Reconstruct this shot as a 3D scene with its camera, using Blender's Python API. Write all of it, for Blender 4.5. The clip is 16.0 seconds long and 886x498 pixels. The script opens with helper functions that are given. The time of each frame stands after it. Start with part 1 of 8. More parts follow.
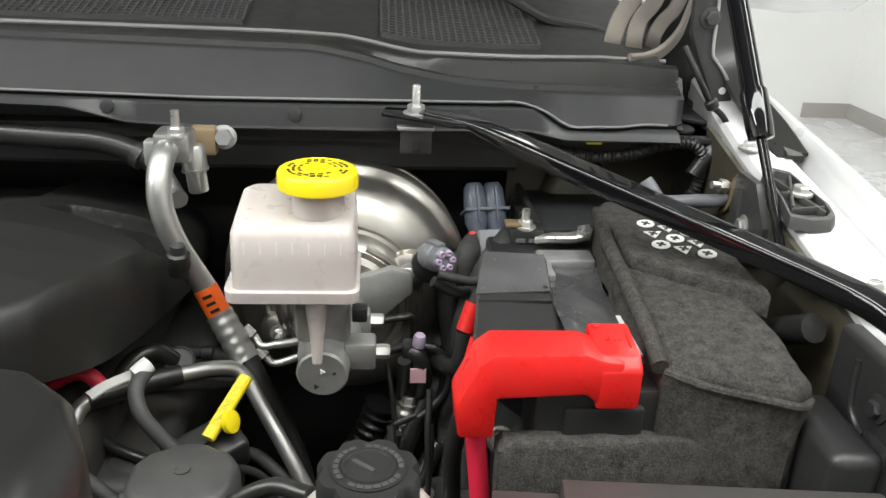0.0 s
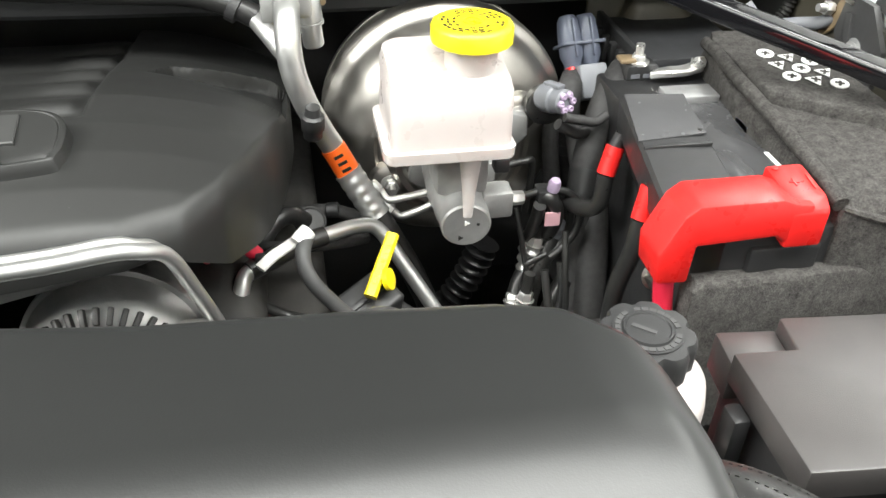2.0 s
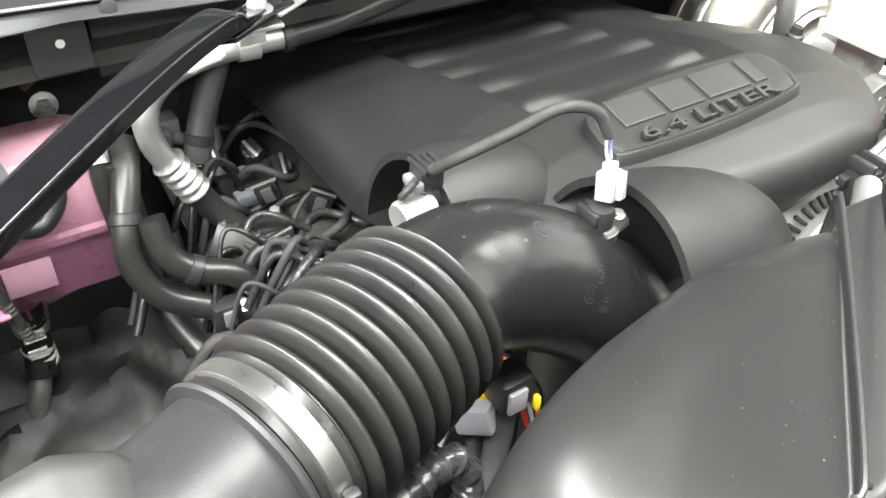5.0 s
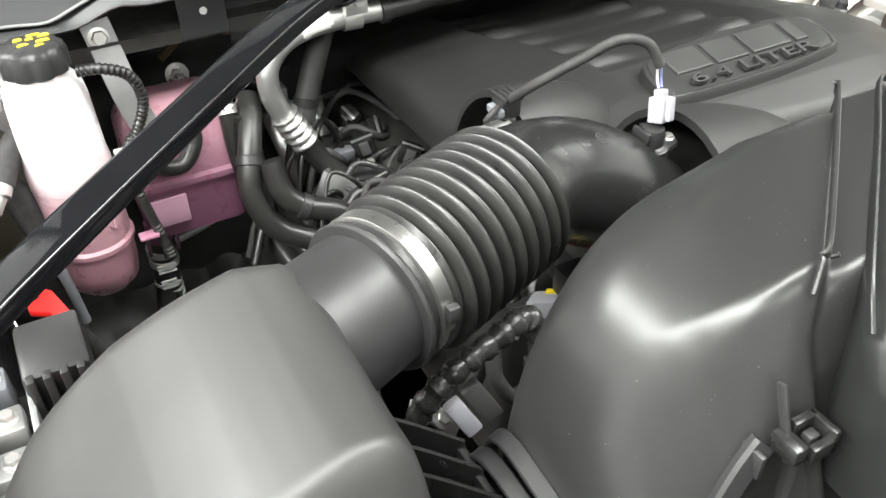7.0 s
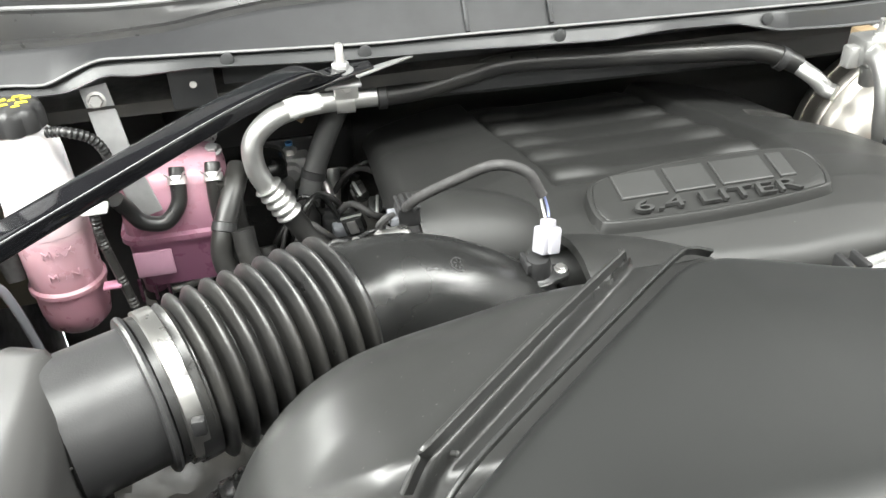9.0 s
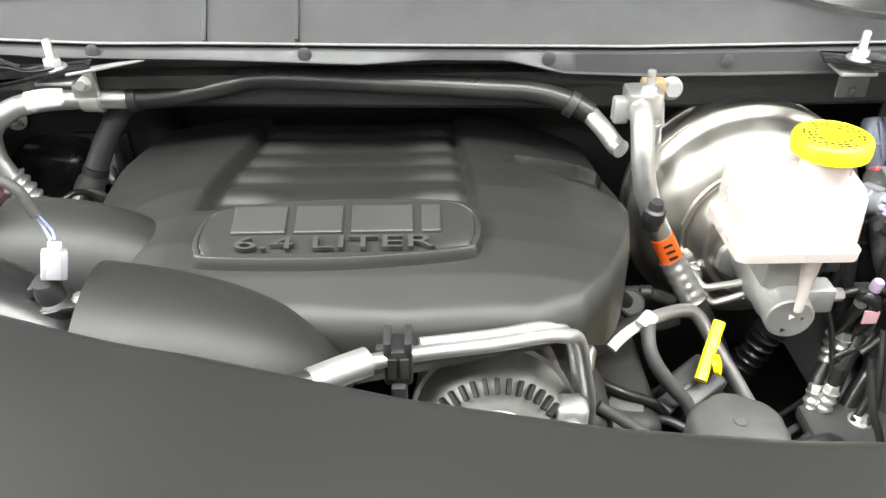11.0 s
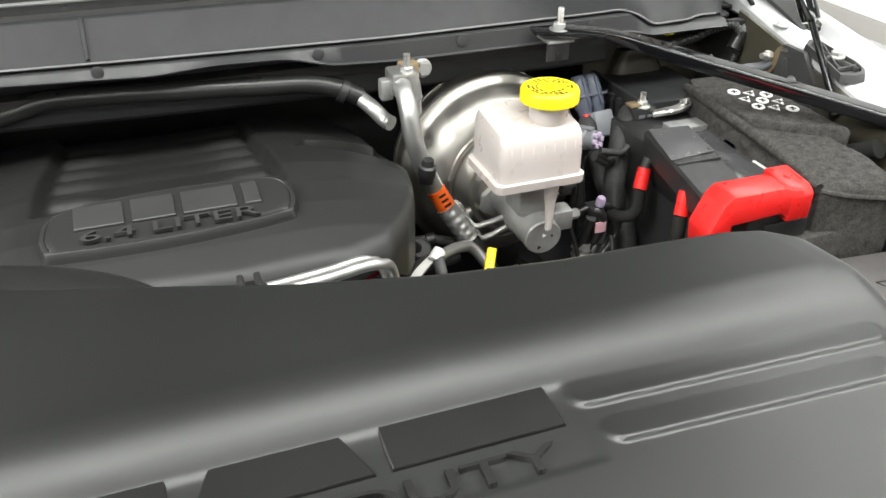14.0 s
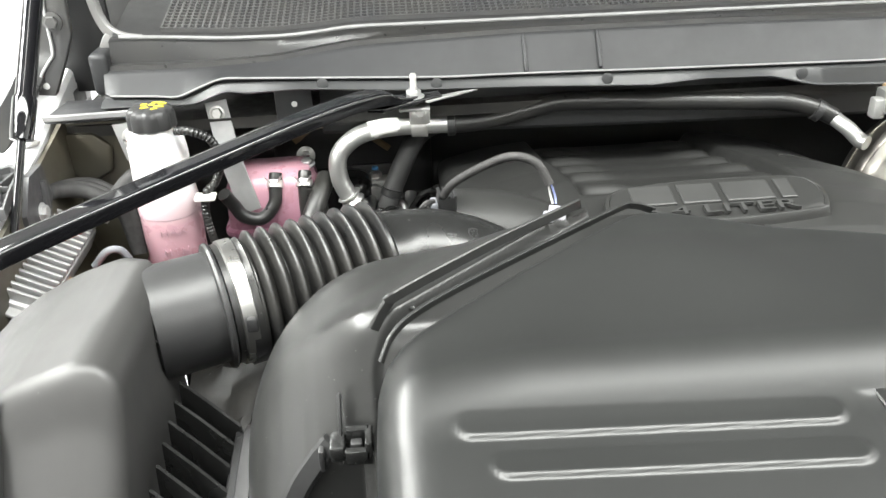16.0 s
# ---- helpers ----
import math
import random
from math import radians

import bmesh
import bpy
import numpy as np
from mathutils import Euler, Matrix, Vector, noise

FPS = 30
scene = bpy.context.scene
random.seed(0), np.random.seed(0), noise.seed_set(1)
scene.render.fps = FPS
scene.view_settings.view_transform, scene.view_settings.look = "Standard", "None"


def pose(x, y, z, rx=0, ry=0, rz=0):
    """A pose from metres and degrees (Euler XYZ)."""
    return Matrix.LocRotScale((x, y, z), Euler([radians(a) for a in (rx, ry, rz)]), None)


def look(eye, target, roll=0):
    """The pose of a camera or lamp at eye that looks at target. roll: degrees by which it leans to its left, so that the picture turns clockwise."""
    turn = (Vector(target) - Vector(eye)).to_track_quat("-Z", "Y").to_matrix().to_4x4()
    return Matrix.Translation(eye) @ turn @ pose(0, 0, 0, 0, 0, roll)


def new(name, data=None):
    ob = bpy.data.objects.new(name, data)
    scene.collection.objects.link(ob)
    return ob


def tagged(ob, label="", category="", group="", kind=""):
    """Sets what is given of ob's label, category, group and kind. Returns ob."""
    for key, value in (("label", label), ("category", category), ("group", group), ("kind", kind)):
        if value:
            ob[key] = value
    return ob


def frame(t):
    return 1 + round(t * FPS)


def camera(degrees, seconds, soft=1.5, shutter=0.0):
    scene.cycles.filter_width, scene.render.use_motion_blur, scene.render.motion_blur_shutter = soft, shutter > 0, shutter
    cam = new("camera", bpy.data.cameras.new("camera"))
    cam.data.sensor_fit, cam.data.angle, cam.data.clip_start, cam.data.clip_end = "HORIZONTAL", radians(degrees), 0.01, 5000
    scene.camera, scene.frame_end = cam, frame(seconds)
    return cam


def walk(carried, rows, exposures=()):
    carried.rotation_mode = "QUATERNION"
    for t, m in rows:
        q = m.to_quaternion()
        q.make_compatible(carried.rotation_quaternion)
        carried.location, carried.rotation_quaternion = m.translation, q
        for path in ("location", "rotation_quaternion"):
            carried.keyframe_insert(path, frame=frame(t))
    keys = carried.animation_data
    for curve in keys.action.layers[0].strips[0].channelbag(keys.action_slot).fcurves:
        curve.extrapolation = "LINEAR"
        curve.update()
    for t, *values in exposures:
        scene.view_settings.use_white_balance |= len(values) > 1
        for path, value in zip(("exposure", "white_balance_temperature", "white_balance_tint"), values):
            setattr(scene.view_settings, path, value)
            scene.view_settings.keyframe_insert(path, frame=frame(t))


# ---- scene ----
cam = camera(55.8, 16.0)
PATH = [
    (0, (0.388, 0.119, 1.547), (0.554, 1.956, 0.774), 2.6),
    (0.5, (0.393, 0.157, 1.56), (0.669, 1.907, 0.631), 3.2),
    (1, (0.364, 0.179, 1.565), (0.681, 1.872, 0.547), 3.2),
    (1.5, (0.274, 0.171, 1.577), (0.582, 1.815, 0.48), 2.3),
    (2, (0.178, 0.160, 1.583), (0.507, 1.746, 0.410), 1.9),
    (2.5, (0.046, 0.167, 1.577), (0.509, 1.705, 0.385), 2.9),
    (3, (-0.070, 0.181, 1.579), (0.453, 1.694, 0.379), 1.4),
    (3.5, (-0.161, 0.205, 1.596), (0.434, 1.658, 0.358), 1.8),
    (4, (-0.353, 0.228, 1.612), (0.315, 1.634, 0.356), 1.4),
    (4.5, (-0.568, 0.274, 1.633), (0.203, 1.632, 0.384), 0.5),
    (5, (-0.683, 0.322, 1.640), (0.184, 1.610, 0.380), 2.1),
    (5.2, (-0.701, 0.329, 1.633), (0.184, 1.618, 0.387), 2.0),
    (7.3, (-0.775, 0.183, 1.653), (-0.08, 1.615, 0.443), -1.3),
    (7.5, (-0.756, 0.179, 1.662), (-0.103, 1.638, 0.459), -1.3),
    (8, (-0.694, 0.152, 1.672), (-0.14, 1.665, 0.487), -1.5),
    (8.2, (-0.667, 0.146, 1.674), (-0.14, 1.684, 0.509), -1.5),
    (10.3, (-0.183, 0.134, 1.663), (-0.11, 1.811, 0.575), -2.4),
    (10.5, (-0.134, 0.143, 1.654), (-0.075, 1.82, 0.567), -2.1),
    (11, (-0.038, 0.142, 1.651), (-0.001, 1.822, 0.568), -0.2),
    (11.5, (0.052, 0.123, 1.66), (0.086, 1.807, 0.582), 0.0),
    (12, (0.141, 0.081, 1.671), (0.162, 1.765, 0.592), -0.3),
    (12.5, (0.184, 0.033, 1.677), (0.415, 1.708, 0.61), 1.1),
    (13, (0.16, -0.008, 1.689), (0.578, 1.63, 0.621), 1.2),
    (13.2, (0.139, -0.017, 1.693), (0.620, 1.604, 0.626), 1.4),
    (13.5, (0.071, -0.015, 1.694), (0.617, 1.585, 0.625), 1.6),
    (14, (-0.111, -0.016, 1.685), (0.473, 1.579, 0.63), 0.2),
    (14.5, (-0.312, -0.023, 1.673), (0.276, 1.597, 0.659), 0.2),
    (15, (-0.408, -0.037, 1.667), (-0.03, 1.668, 0.692), -1.2),
    (15.5, (-0.446, -0.049, 1.667), (-0.242, 1.702, 0.723), -2.2),
    (16, (-0.461, -0.048, 1.662), (-0.362, 1.719, 0.73), -2.3),
]
EXPOSURES = [(0, -1.0), (0.5, -1.0), (1.0, -0.85), (1.5, -0.55), (2.0, -0.05), (2.5, 0.15), (3, 0.4), (3.5, 0.35), (4, 0.3), (4.5, 0.67), (5, 0.52), (7.5, 0.08), (8.2, 0.18), (10.5, 0.38), (11.5, 0.33), (12, 0.18), (12.5, -0.15), (13.2, -0.65), (14, -0.6), (14.5, -0.15), (15, 0.28), (16, 0.23)]
walk(cam, [(t, look(eye, target, roll)) for t, eye, target, roll in PATH], EXPOSURES)

# ---------------------------------------------------------------- light
world = bpy.data.worlds.new("showroom_air")
scene.world = world
world.use_nodes = True
world.node_tree.nodes["Background"].inputs[0].default_value = (0.9, 0.95, 1.0, 1)
world.node_tree.nodes["Background"].inputs[1].default_value = 0.05


def panel_light(name, x, y, z, sx, sy, watts, turn=0.0):
    d = bpy.data.lights.new(name, "AREA")
    d.shape, d.size, d.size_y, d.energy, d.color = "RECTANGLE", sx, sy, watts, (0.985, 1.0, 0.958)
    ob = new(name, d)
    ob.matrix_world = pose(x, y, z, turn)
    return ob


# rows of ceiling panels in front of, over and beside the truck
for n, (lx, ly, sx, sy, w) in enumerate(((-0.2, 0.05, 5.0, 0.8, 300), (0.0, -2.8, 4.5, 0.6, 150), (-3.0, 1.0, 0.9, 5.0, 680), (2.4, 1.0, 0.5, 5.0, 160), (0.0, 5.2, 4.0, 0.5, 90))):
    panel_light("ceiling_lamp", lx, ly, 3.55, sx, sy, w)


# ---------------------------------------------------------------- materials
def mat(name, base, rough=0.5, metal=0.0, vary=0.15, scale=60.0, bump=0.1, grain=400.0, coat=0.0, dirt=None, rvary=0.12, spec=0.5, trans=0.0, sub=0.0, dust=0.0):
    m = bpy.data.materials.new(name)
    m.use_nodes = True
    nt = m.node_tree
    b = nt.nodes["Principled BSDF"]
    co = nt.nodes.new("ShaderNodeTexCoord")

    def noise_of(s, detail=4.0):
        n = nt.nodes.new("ShaderNodeTexNoise")
        n.inputs["Scale"].default_value, n.inputs["Detail"].default_value = s, detail
        nt.links.new(co.outputs["Object"], n.inputs["Vector"])
        return n.outputs["Fac"]

    big, fine = noise_of(scale * 0.25), noise_of(grain, 2.0)
    mix = nt.nodes.new("ShaderNodeMix")
    mix.data_type = "RGBA"
    other = dirt or tuple(c * (1 - vary) for c in base)
    mix.inputs[6].default_value, mix.inputs[7].default_value = (*[min(1, c * (1 + vary * 0.6)) for c in base], 1), (*other, 1)
    ramp = nt.nodes.new("ShaderNodeMapRange")
    ramp.inputs[1].default_value, ramp.inputs[2].default_value = 0.35, 0.68
    nt.links.new(big, ramp.inputs[0])
    nt.links.new(ramp.outputs[0], mix.inputs[0])
    tint = mix.outputs[2]
    if dust:
        pick, mix2 = nt.nodes.new("ShaderNodeMapRange"), nt.nodes.new("ShaderNodeMix")
        mix2.data_type = "RGBA"
        pick.inputs[1].default_value, pick.inputs[2].default_value = dust, dust + 0.03
        nt.links.new(noise_of(760.0, 1.0), pick.inputs[0])
        nt.links.new(pick.outputs[0], mix2.inputs[0])
        nt.links.new(tint, mix2.inputs[6])
        mix2.inputs[7].default_value = (0.30, 0.29, 0.27, 1)
        tint = mix2.outputs[2]
    nt.links.new(tint, b.inputs["Base Color"])
    rr = nt.nodes.new("ShaderNodeMapRange")
    rr.inputs[1].default_value, rr.inputs[2].default_value = 0.3, 0.7
    rr.inputs[3].default_value, rr.inputs[4].default_value = max(0.02, rough - rvary), min(1, rough + rvary)
    nt.links.new(noise_of(scale), rr.inputs[0])
    nt.links.new(rr.outputs[0], b.inputs["Roughness"])
    b.inputs["Metallic"].default_value = metal
    b.inputs["Specular IOR Level"].default_value = spec
    b.inputs["Coat Weight"].default_value = coat
    if trans:
        b.inputs["Transmission Weight"].default_value = trans
    if sub:
        b.inputs["Subsurface Weight"].default_value, b.inputs["Subsurface Scale"].default_value = sub, 0.02
        b.inputs["Subsurface Radius"].default_value = (1.0, 0.8, 0.7)
    if bump:
        bp = nt.nodes.new("ShaderNodeBump")
        bp.inputs["Strength"].default_value, bp.inputs["Distance"].default_value = bump, 0.001
        nt.links.new(fine, bp.inputs["Height"])
        nt.links.new(bp.outputs[0], b.inputs["Normal"])
    return m


BLACK = mat("black_moulded_plastic", (0.022, 0.022, 0.0225), 0.40, bump=0.12, grain=900, rvary=0.05)
COVER = mat("black_grained_cover", (0.0140, 0.0145, 0.0142), 0.35, bump=0.045, grain=1400, rvary=0.018, scale=25)
ECOVER = mat("worn_black_cover_plastic", (0.0165, 0.0167, 0.0161), 0.46, bump=0.07, grain=1400, rvary=0.025, scale=25, dust=0.83, spec=0.38)
DUCT = mat("black_smooth_plastic", (0.014, 0.0142, 0.014), 0.26, bump=0.02, grain=300, rvary=0.04, scale=18, vary=0.25, dust=0.785)
TUNNEL = mat("black_duct_plastic", (0.019, 0.0192, 0.0187), 0.33, bump=0.02, grain=300, rvary=0.03, scale=18, vary=0.25, dust=0.785, spec=0.5)
LID = mat("grey_black_lid_plastic", (0.030, 0.0295, 0.029), 0.44, bump=0.05, grain=1200, rvary=0.03, scale=25, dust=0.83)
RUBBER = mat("black_rubber", (0.012, 0.012, 0.0124), 0.33, bump=0.08, grain=500, rvary=0.06, dirt=(0.021, 0.0205, 0.019), dust=0.80)
# grimy engine parts, and flat dark pieces painting the shade in slots and holes
VOID = mat("dark_grime_and_hole_shade", (0.014, 0.014, 0.0135), 0.55, bump=0.3, grain=120, dirt=(0.032, 0.030, 0.027))
GLOSS = mat("gloss_black_paint", (0.006, 0.006, 0.007), 0.075, bump=0.0, rvary=0.03, coat=0.4)
EPAINT = mat("dull_black_paint", (0.042, 0.042, 0.044), 0.45, bump=0.08, grain=300, dirt=(0.058, 0.057, 0.055))
COWL = mat("grey_black_cowl_plastic", (0.023, 0.0235, 0.025), 0.48, bump=0.1, grain=900, rvary=0.05, spec=0.36)
ALU = mat("bare_aluminium", (0.50, 0.50, 0.49), 0.38, 0.85, vary=0.10, bump=0.12, grain=250, rvary=0.08)
CAST = mat("cast_aluminium", (0.44, 0.44, 0.43), 0.5, 0.7, vary=0.2, bump=0.35, grain=350)
ZINC = mat("zinc_plated_steel", (0.46, 0.44, 0.405), 0.40, 1.0, vary=0.15, bump=0.05, grain=200, rvary=0.08)
# cover plastic made lighter for the lit bevels of the badge letters
EMBL = mat("grained_black_plastic_lit_edges", (0.029, 0.0292, 0.0286), 0.46, bump=0.05, grain=1200, rvary=0.03)
LOGO = mat("smooth_black_emblem_plastic", (0.011, 0.0113, 0.011), 0.31, bump=0.02, grain=600, rvary=0.02)
MILKR = mat("milky_rib_plastic", (0.64, 0.58, 0.55), 0.34, vary=0.05, bump=0.03, sub=0.25, rvary=0.05)
FLANGE = mat("grey_coated_sheet", (0.034, 0.035, 0.036), 0.42, bump=0.08, grain=400, rvary=0.06)
LIP = mat("pale_grey_edge", (0.20, 0.20, 0.20), 0.40, bump=0.03)
BAND = mat("brushed_steel_band", (0.46, 0.455, 0.44), 0.30, 0.95, bump=0.05, rvary=0.06)
STEEL = mat("bright_steel", (0.74, 0.73, 0.71), 0.36, 0.85, bump=0.05)
FILM = mat("grey_black_plastic_film", (0.060, 0.060, 0.062), 0.20, bump=0.25, grain=60, rvary=0.10, spec=0.7)
TAUPE = mat("taupe_rubber_seal", (0.23, 0.205, 0.18), 0.55, vary=0.3, scale=30, bump=0.2, grain=200)
MIDGREY = mat("mid_grey_sheet", (0.125, 0.123, 0.120), 0.45, vary=0.15, bump=0.06)
WRAP = mat("glossy_black_tape_wrap", (0.028, 0.028, 0.028), 0.28, vary=0.4, scale=200, bump=0.6, grain=260, rvary=0.12)
GALV = mat("grey_galvanised_sheet", (0.45, 0.45, 0.45), 0.5, 0.8, bump=0.1)
MILK = mat("milky_white_plastic", (0.52, 0.475, 0.455), 0.30, vary=0.08, bump=0.03, sub=0.25, rvary=0.05)
PALE = mat("pale_grey_sheet", (0.50, 0.49, 0.47), 0.45, vary=0.1, bump=0.05)
GREYH = mat("worn_grey_rubber", (0.055, 0.055, 0.055), 0.55, bump=0.15, grain=500)
WHITE = mat("white_plastic", (0.68, 0.68, 0.66), 0.4, vary=0.06, bump=0.03)


def fluid_mat(name, stops, rough=0.3):
    """Translucent bottle plastic coloured by height: the stops run from dark at the bottom to pale at the top."""
    m = mat(name, stops[0][1], rough, vary=0.05, bump=0.03, sub=0.25, rvary=0.05)
    nt = m.node_tree
    co, sep, rng, ramp = nt.nodes.new("ShaderNodeTexCoord"), nt.nodes.new("ShaderNodeSeparateXYZ"), nt.nodes.new("ShaderNodeMapRange"), nt.nodes.new("ShaderNodeValToRGB")
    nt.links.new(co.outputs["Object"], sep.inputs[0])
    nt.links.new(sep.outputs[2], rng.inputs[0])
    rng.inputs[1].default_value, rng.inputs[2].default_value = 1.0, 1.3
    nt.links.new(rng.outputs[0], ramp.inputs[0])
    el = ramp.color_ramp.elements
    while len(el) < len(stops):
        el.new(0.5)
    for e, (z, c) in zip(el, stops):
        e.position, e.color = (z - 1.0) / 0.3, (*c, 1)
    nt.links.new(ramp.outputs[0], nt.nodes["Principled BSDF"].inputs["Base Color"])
    return m


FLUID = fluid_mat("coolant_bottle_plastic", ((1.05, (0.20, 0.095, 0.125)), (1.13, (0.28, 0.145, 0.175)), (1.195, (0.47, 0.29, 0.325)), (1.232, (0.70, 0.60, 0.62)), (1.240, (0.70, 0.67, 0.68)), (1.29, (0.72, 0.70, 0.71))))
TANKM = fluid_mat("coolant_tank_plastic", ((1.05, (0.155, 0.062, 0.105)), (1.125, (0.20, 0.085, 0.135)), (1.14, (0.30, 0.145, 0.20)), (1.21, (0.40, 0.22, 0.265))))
OCHRE = mat("ochre_moulded_plastic", (0.60, 0.44, 0.01), 0.45, vary=0.08, bump=0.03)
YELLOW = mat("yellow_plastic", (0.86, 0.68, 0.012), 0.38, vary=0.08, bump=0.04)
RED = mat("red_plastic", (0.72, 0.018, 0.016), 0.36, vary=0.1, bump=0.05)
CABLE_RED = mat("red_cable", (0.62, 0.02, 0.05), 0.45, vary=0.1, bump=0.05)
ORANGE = mat("orange_label", (0.88, 0.13, 0.012), 0.45, vary=0.06, bump=0.0)


def felt_mat():
    """Charcoal felt: pale and dark fibres, matted relief."""
    m = mat("charcoal_felt", (0.05, 0.048, 0.046), 0.95, bump=0.0, spec=0.08)
    nt = m.node_tree
    b, co = nt.nodes["Principled BSDF"], nt.nodes.new("ShaderNodeTexCoord")
    outs = []
    for s, d in ((90.0, 6.0), (480.0, 4.0)):
        n = nt.nodes.new("ShaderNodeTexNoise")
        n.inputs["Scale"].default_value, n.inputs["Detail"].default_value, n.inputs["Roughness"].default_value = s, d, 0.7
        nt.links.new(co.outputs["Object"], n.inputs["Vector"])
        outs.append(n.outputs["Fac"])
    add = nt.nodes.new("ShaderNodeMath")
    nt.links.new(outs[0], add.inputs[0])
    nt.links.new(outs[1], add.inputs[1])
    ramp = nt.nodes.new("ShaderNodeValToRGB")
    ramp.color_ramp.elements[0].position, ramp.color_ramp.elements[0].color = 0.30, (0.010, 0.0096, 0.0092, 1)
    ramp.color_ramp.elements[1].position, ramp.color_ramp.elements[1].color = 0.72, (0.120, 0.114, 0.108, 1)
    half = nt.nodes.new("ShaderNodeMath")
    half.operation = "MULTIPLY"
    half.inputs[1].default_value = 0.5
    nt.links.new(add.outputs[0], half.inputs[0])
    nt.links.new(half.outputs[0], ramp.inputs[0])
    nt.links.new(ramp.outputs[0], b.inputs["Base Color"])
    bp = nt.nodes.new("ShaderNodeBump")
    bp.inputs["Strength"].default_value, bp.inputs["Distance"].default_value = 1.0, 0.004
    nt.links.new(half.outputs[0], bp.inputs["Height"])
    nt.links.new(bp.outputs[0], b.inputs["Normal"])
    return m


FELT = felt_mat()
FUSELID = mat("brown_black_lid_plastic", (0.050, 0.046, 0.045), 0.36, bump=0.15, grain=1200, rvary=0.04)
PLUGW = mat("pale_grey_plug_plastic", (0.31, 0.305, 0.335), 0.4, vary=0.06, bump=0.03)
GREYP = mat("grey_plastic", (0.16, 0.165, 0.18), 0.45, bump=0.06)
BLUEGREY = mat("blue_grey_plastic", (0.075, 0.085, 0.115), 0.42, bump=0.06)
LAVENDER = mat("lavender_plastic", (0.42, 0.33, 0.46), 0.45, bump=0.03)
GREEN = mat("green_plastic", (0.04, 0.17, 0.05), 0.45, bump=0.03)
INK = mat("black_ink", (0.02, 0.018, 0.01), 0.6, bump=0.0)
INKW = mat("white_ink", (0.78, 0.78, 0.76), 0.5, bump=0.0)
INKY = mat("yellow_ink", (0.75, 0.62, 0.05), 0.5, bump=0.0)
PALEBLUE = mat("pale_blue_wire", (0.30, 0.34, 0.62), 0.4, bump=0.0)
BLUEST = mat("blue_sticker", (0.08, 0.25, 0.5), 0.4, bump=0.0)
BODY = mat("silver_white_car_paint", (0.66, 0.66, 0.67), 0.28, 0.10, vary=0.02, scale=8, bump=0.0, coat=0.4, rvary=0.01)
WALLM = mat("white_wall_paint", (0.86, 0.86, 0.85), 0.7, vary=0.03, scale=3, bump=0.05)
FLOORM = mat("pale_polished_floor", (0.78, 0.78, 0.79), 0.25, vary=0.06, scale=4, bump=0.02)
BASEM = mat("grey_baseboard", (0.42, 0.40, 0.38), 0.5, vary=0.06, scale=6, bump=0.03)
CEILM = mat("grey_ceiling_tile", (0.20, 0.20, 0.198), 0.8, vary=0.05, scale=4, bump=0.05)
LINER = mat("grey_hood_underside", (0.035, 0.035, 0.036), 0.9, vary=0.3, bump=0.4, grain=300)
GLASS = mat("dark_windshield_glass", (0.02, 0.025, 0.025), 0.05, bump=0.0, spec=0.6, rvary=0.02)
TAPE = mat("black_cloth_tape", (0.030, 0.029, 0.029), 0.7, vary=0.3, scale=150, bump=0.4, grain=900)
KHAKI = mat("grey_primer_sheet", (0.060, 0.057, 0.047), 0.45, 0.2, vary=0.25, scale=20, bump=0.08, dirt=(0.085, 0.072, 0.045))
TAN = mat("tan_primer_metal", (0.30, 0.22, 0.13), 0.5, 0.3, vary=0.3, bump=0.1)


# ---------------------------------------------------------------- building helpers
def part(name, bm, material, parent=None, label="", smooth=True, angle=40):
    me = bpy.data.meshes.new(name)
    bmesh.ops.recalc_face_normals(bm, faces=bm.faces)
    bm.to_mesh(me)
    bm.free()
    me.materials.append(material)
    if smooth:
        me.shade_smooth()
        me.set_sharp_from_angle(angle=radians(angle))
    ob = new(name, me)
    if parent is not None:
        ob.parent = parent
    if label:
        tagged(ob, label)
    return ob


def thing(name, label, category, group="", kind=""):
    return tagged(new(name), label, category, group, kind)


def join(*bms):
    out = bms[0]
    for b in bms[1:]:
        me = bpy.data.meshes.new("tmp")
        b.to_mesh(me)
        b.free()
        out.from_mesh(me)
        bpy.data.meshes.remove(me)
    return out


def moved(bm, m):
    bmesh.ops.transform(bm, matrix=m, verts=bm.verts)
    return bm


def rbox(x0, x1, y0, y1, z0, z1, r=0.003, seg=2, taper=0.0, m=None):
    """A box with rounded edges; taper narrows its top."""
    bm = bmesh.new()
    bmesh.ops.create_cube(bm, size=1.0)
    for v in bm.verts:
        k = 1 - taper if v.co.z > 0 else 1
        v.co = Vector(((x0 + x1) / 2 + v.co.x * (x1 - x0) * k, (y0 + y1) / 2 + v.co.y * (y1 - y0) * k, (z0 + z1) / 2 + v.co.z * (z1 - z0)))
    if r:
        bmesh.ops.bevel(bm, geom=bm.edges[:], offset=min(r, 0.49 * min(x1 - x0, y1 - y0, z1 - z0)), segments=seg, affect="EDGES", profile=0.5)
    return moved(bm, m) if m is not None else bm


def ring_mesh(rings, closed_ends=True, cyclic=False):
    bm = bmesh.new()
    vs = [[bm.verts.new(p) for p in ring] for ring in rings]
    n = len(vs[0])
    pairs = list(zip(vs, vs[1:])) + ([(vs[-1], vs[0])] if cyclic else [])
    for a, b in pairs:
        for i in range(n):
            j = (i + 1) % n
            bm.faces.new((a[i], a[j], b[j], b[i]))
    if closed_ends and not cyclic:
        bm.faces.new(vs[0][::-1])
        bm.faces.new(vs[-1])
    return bm


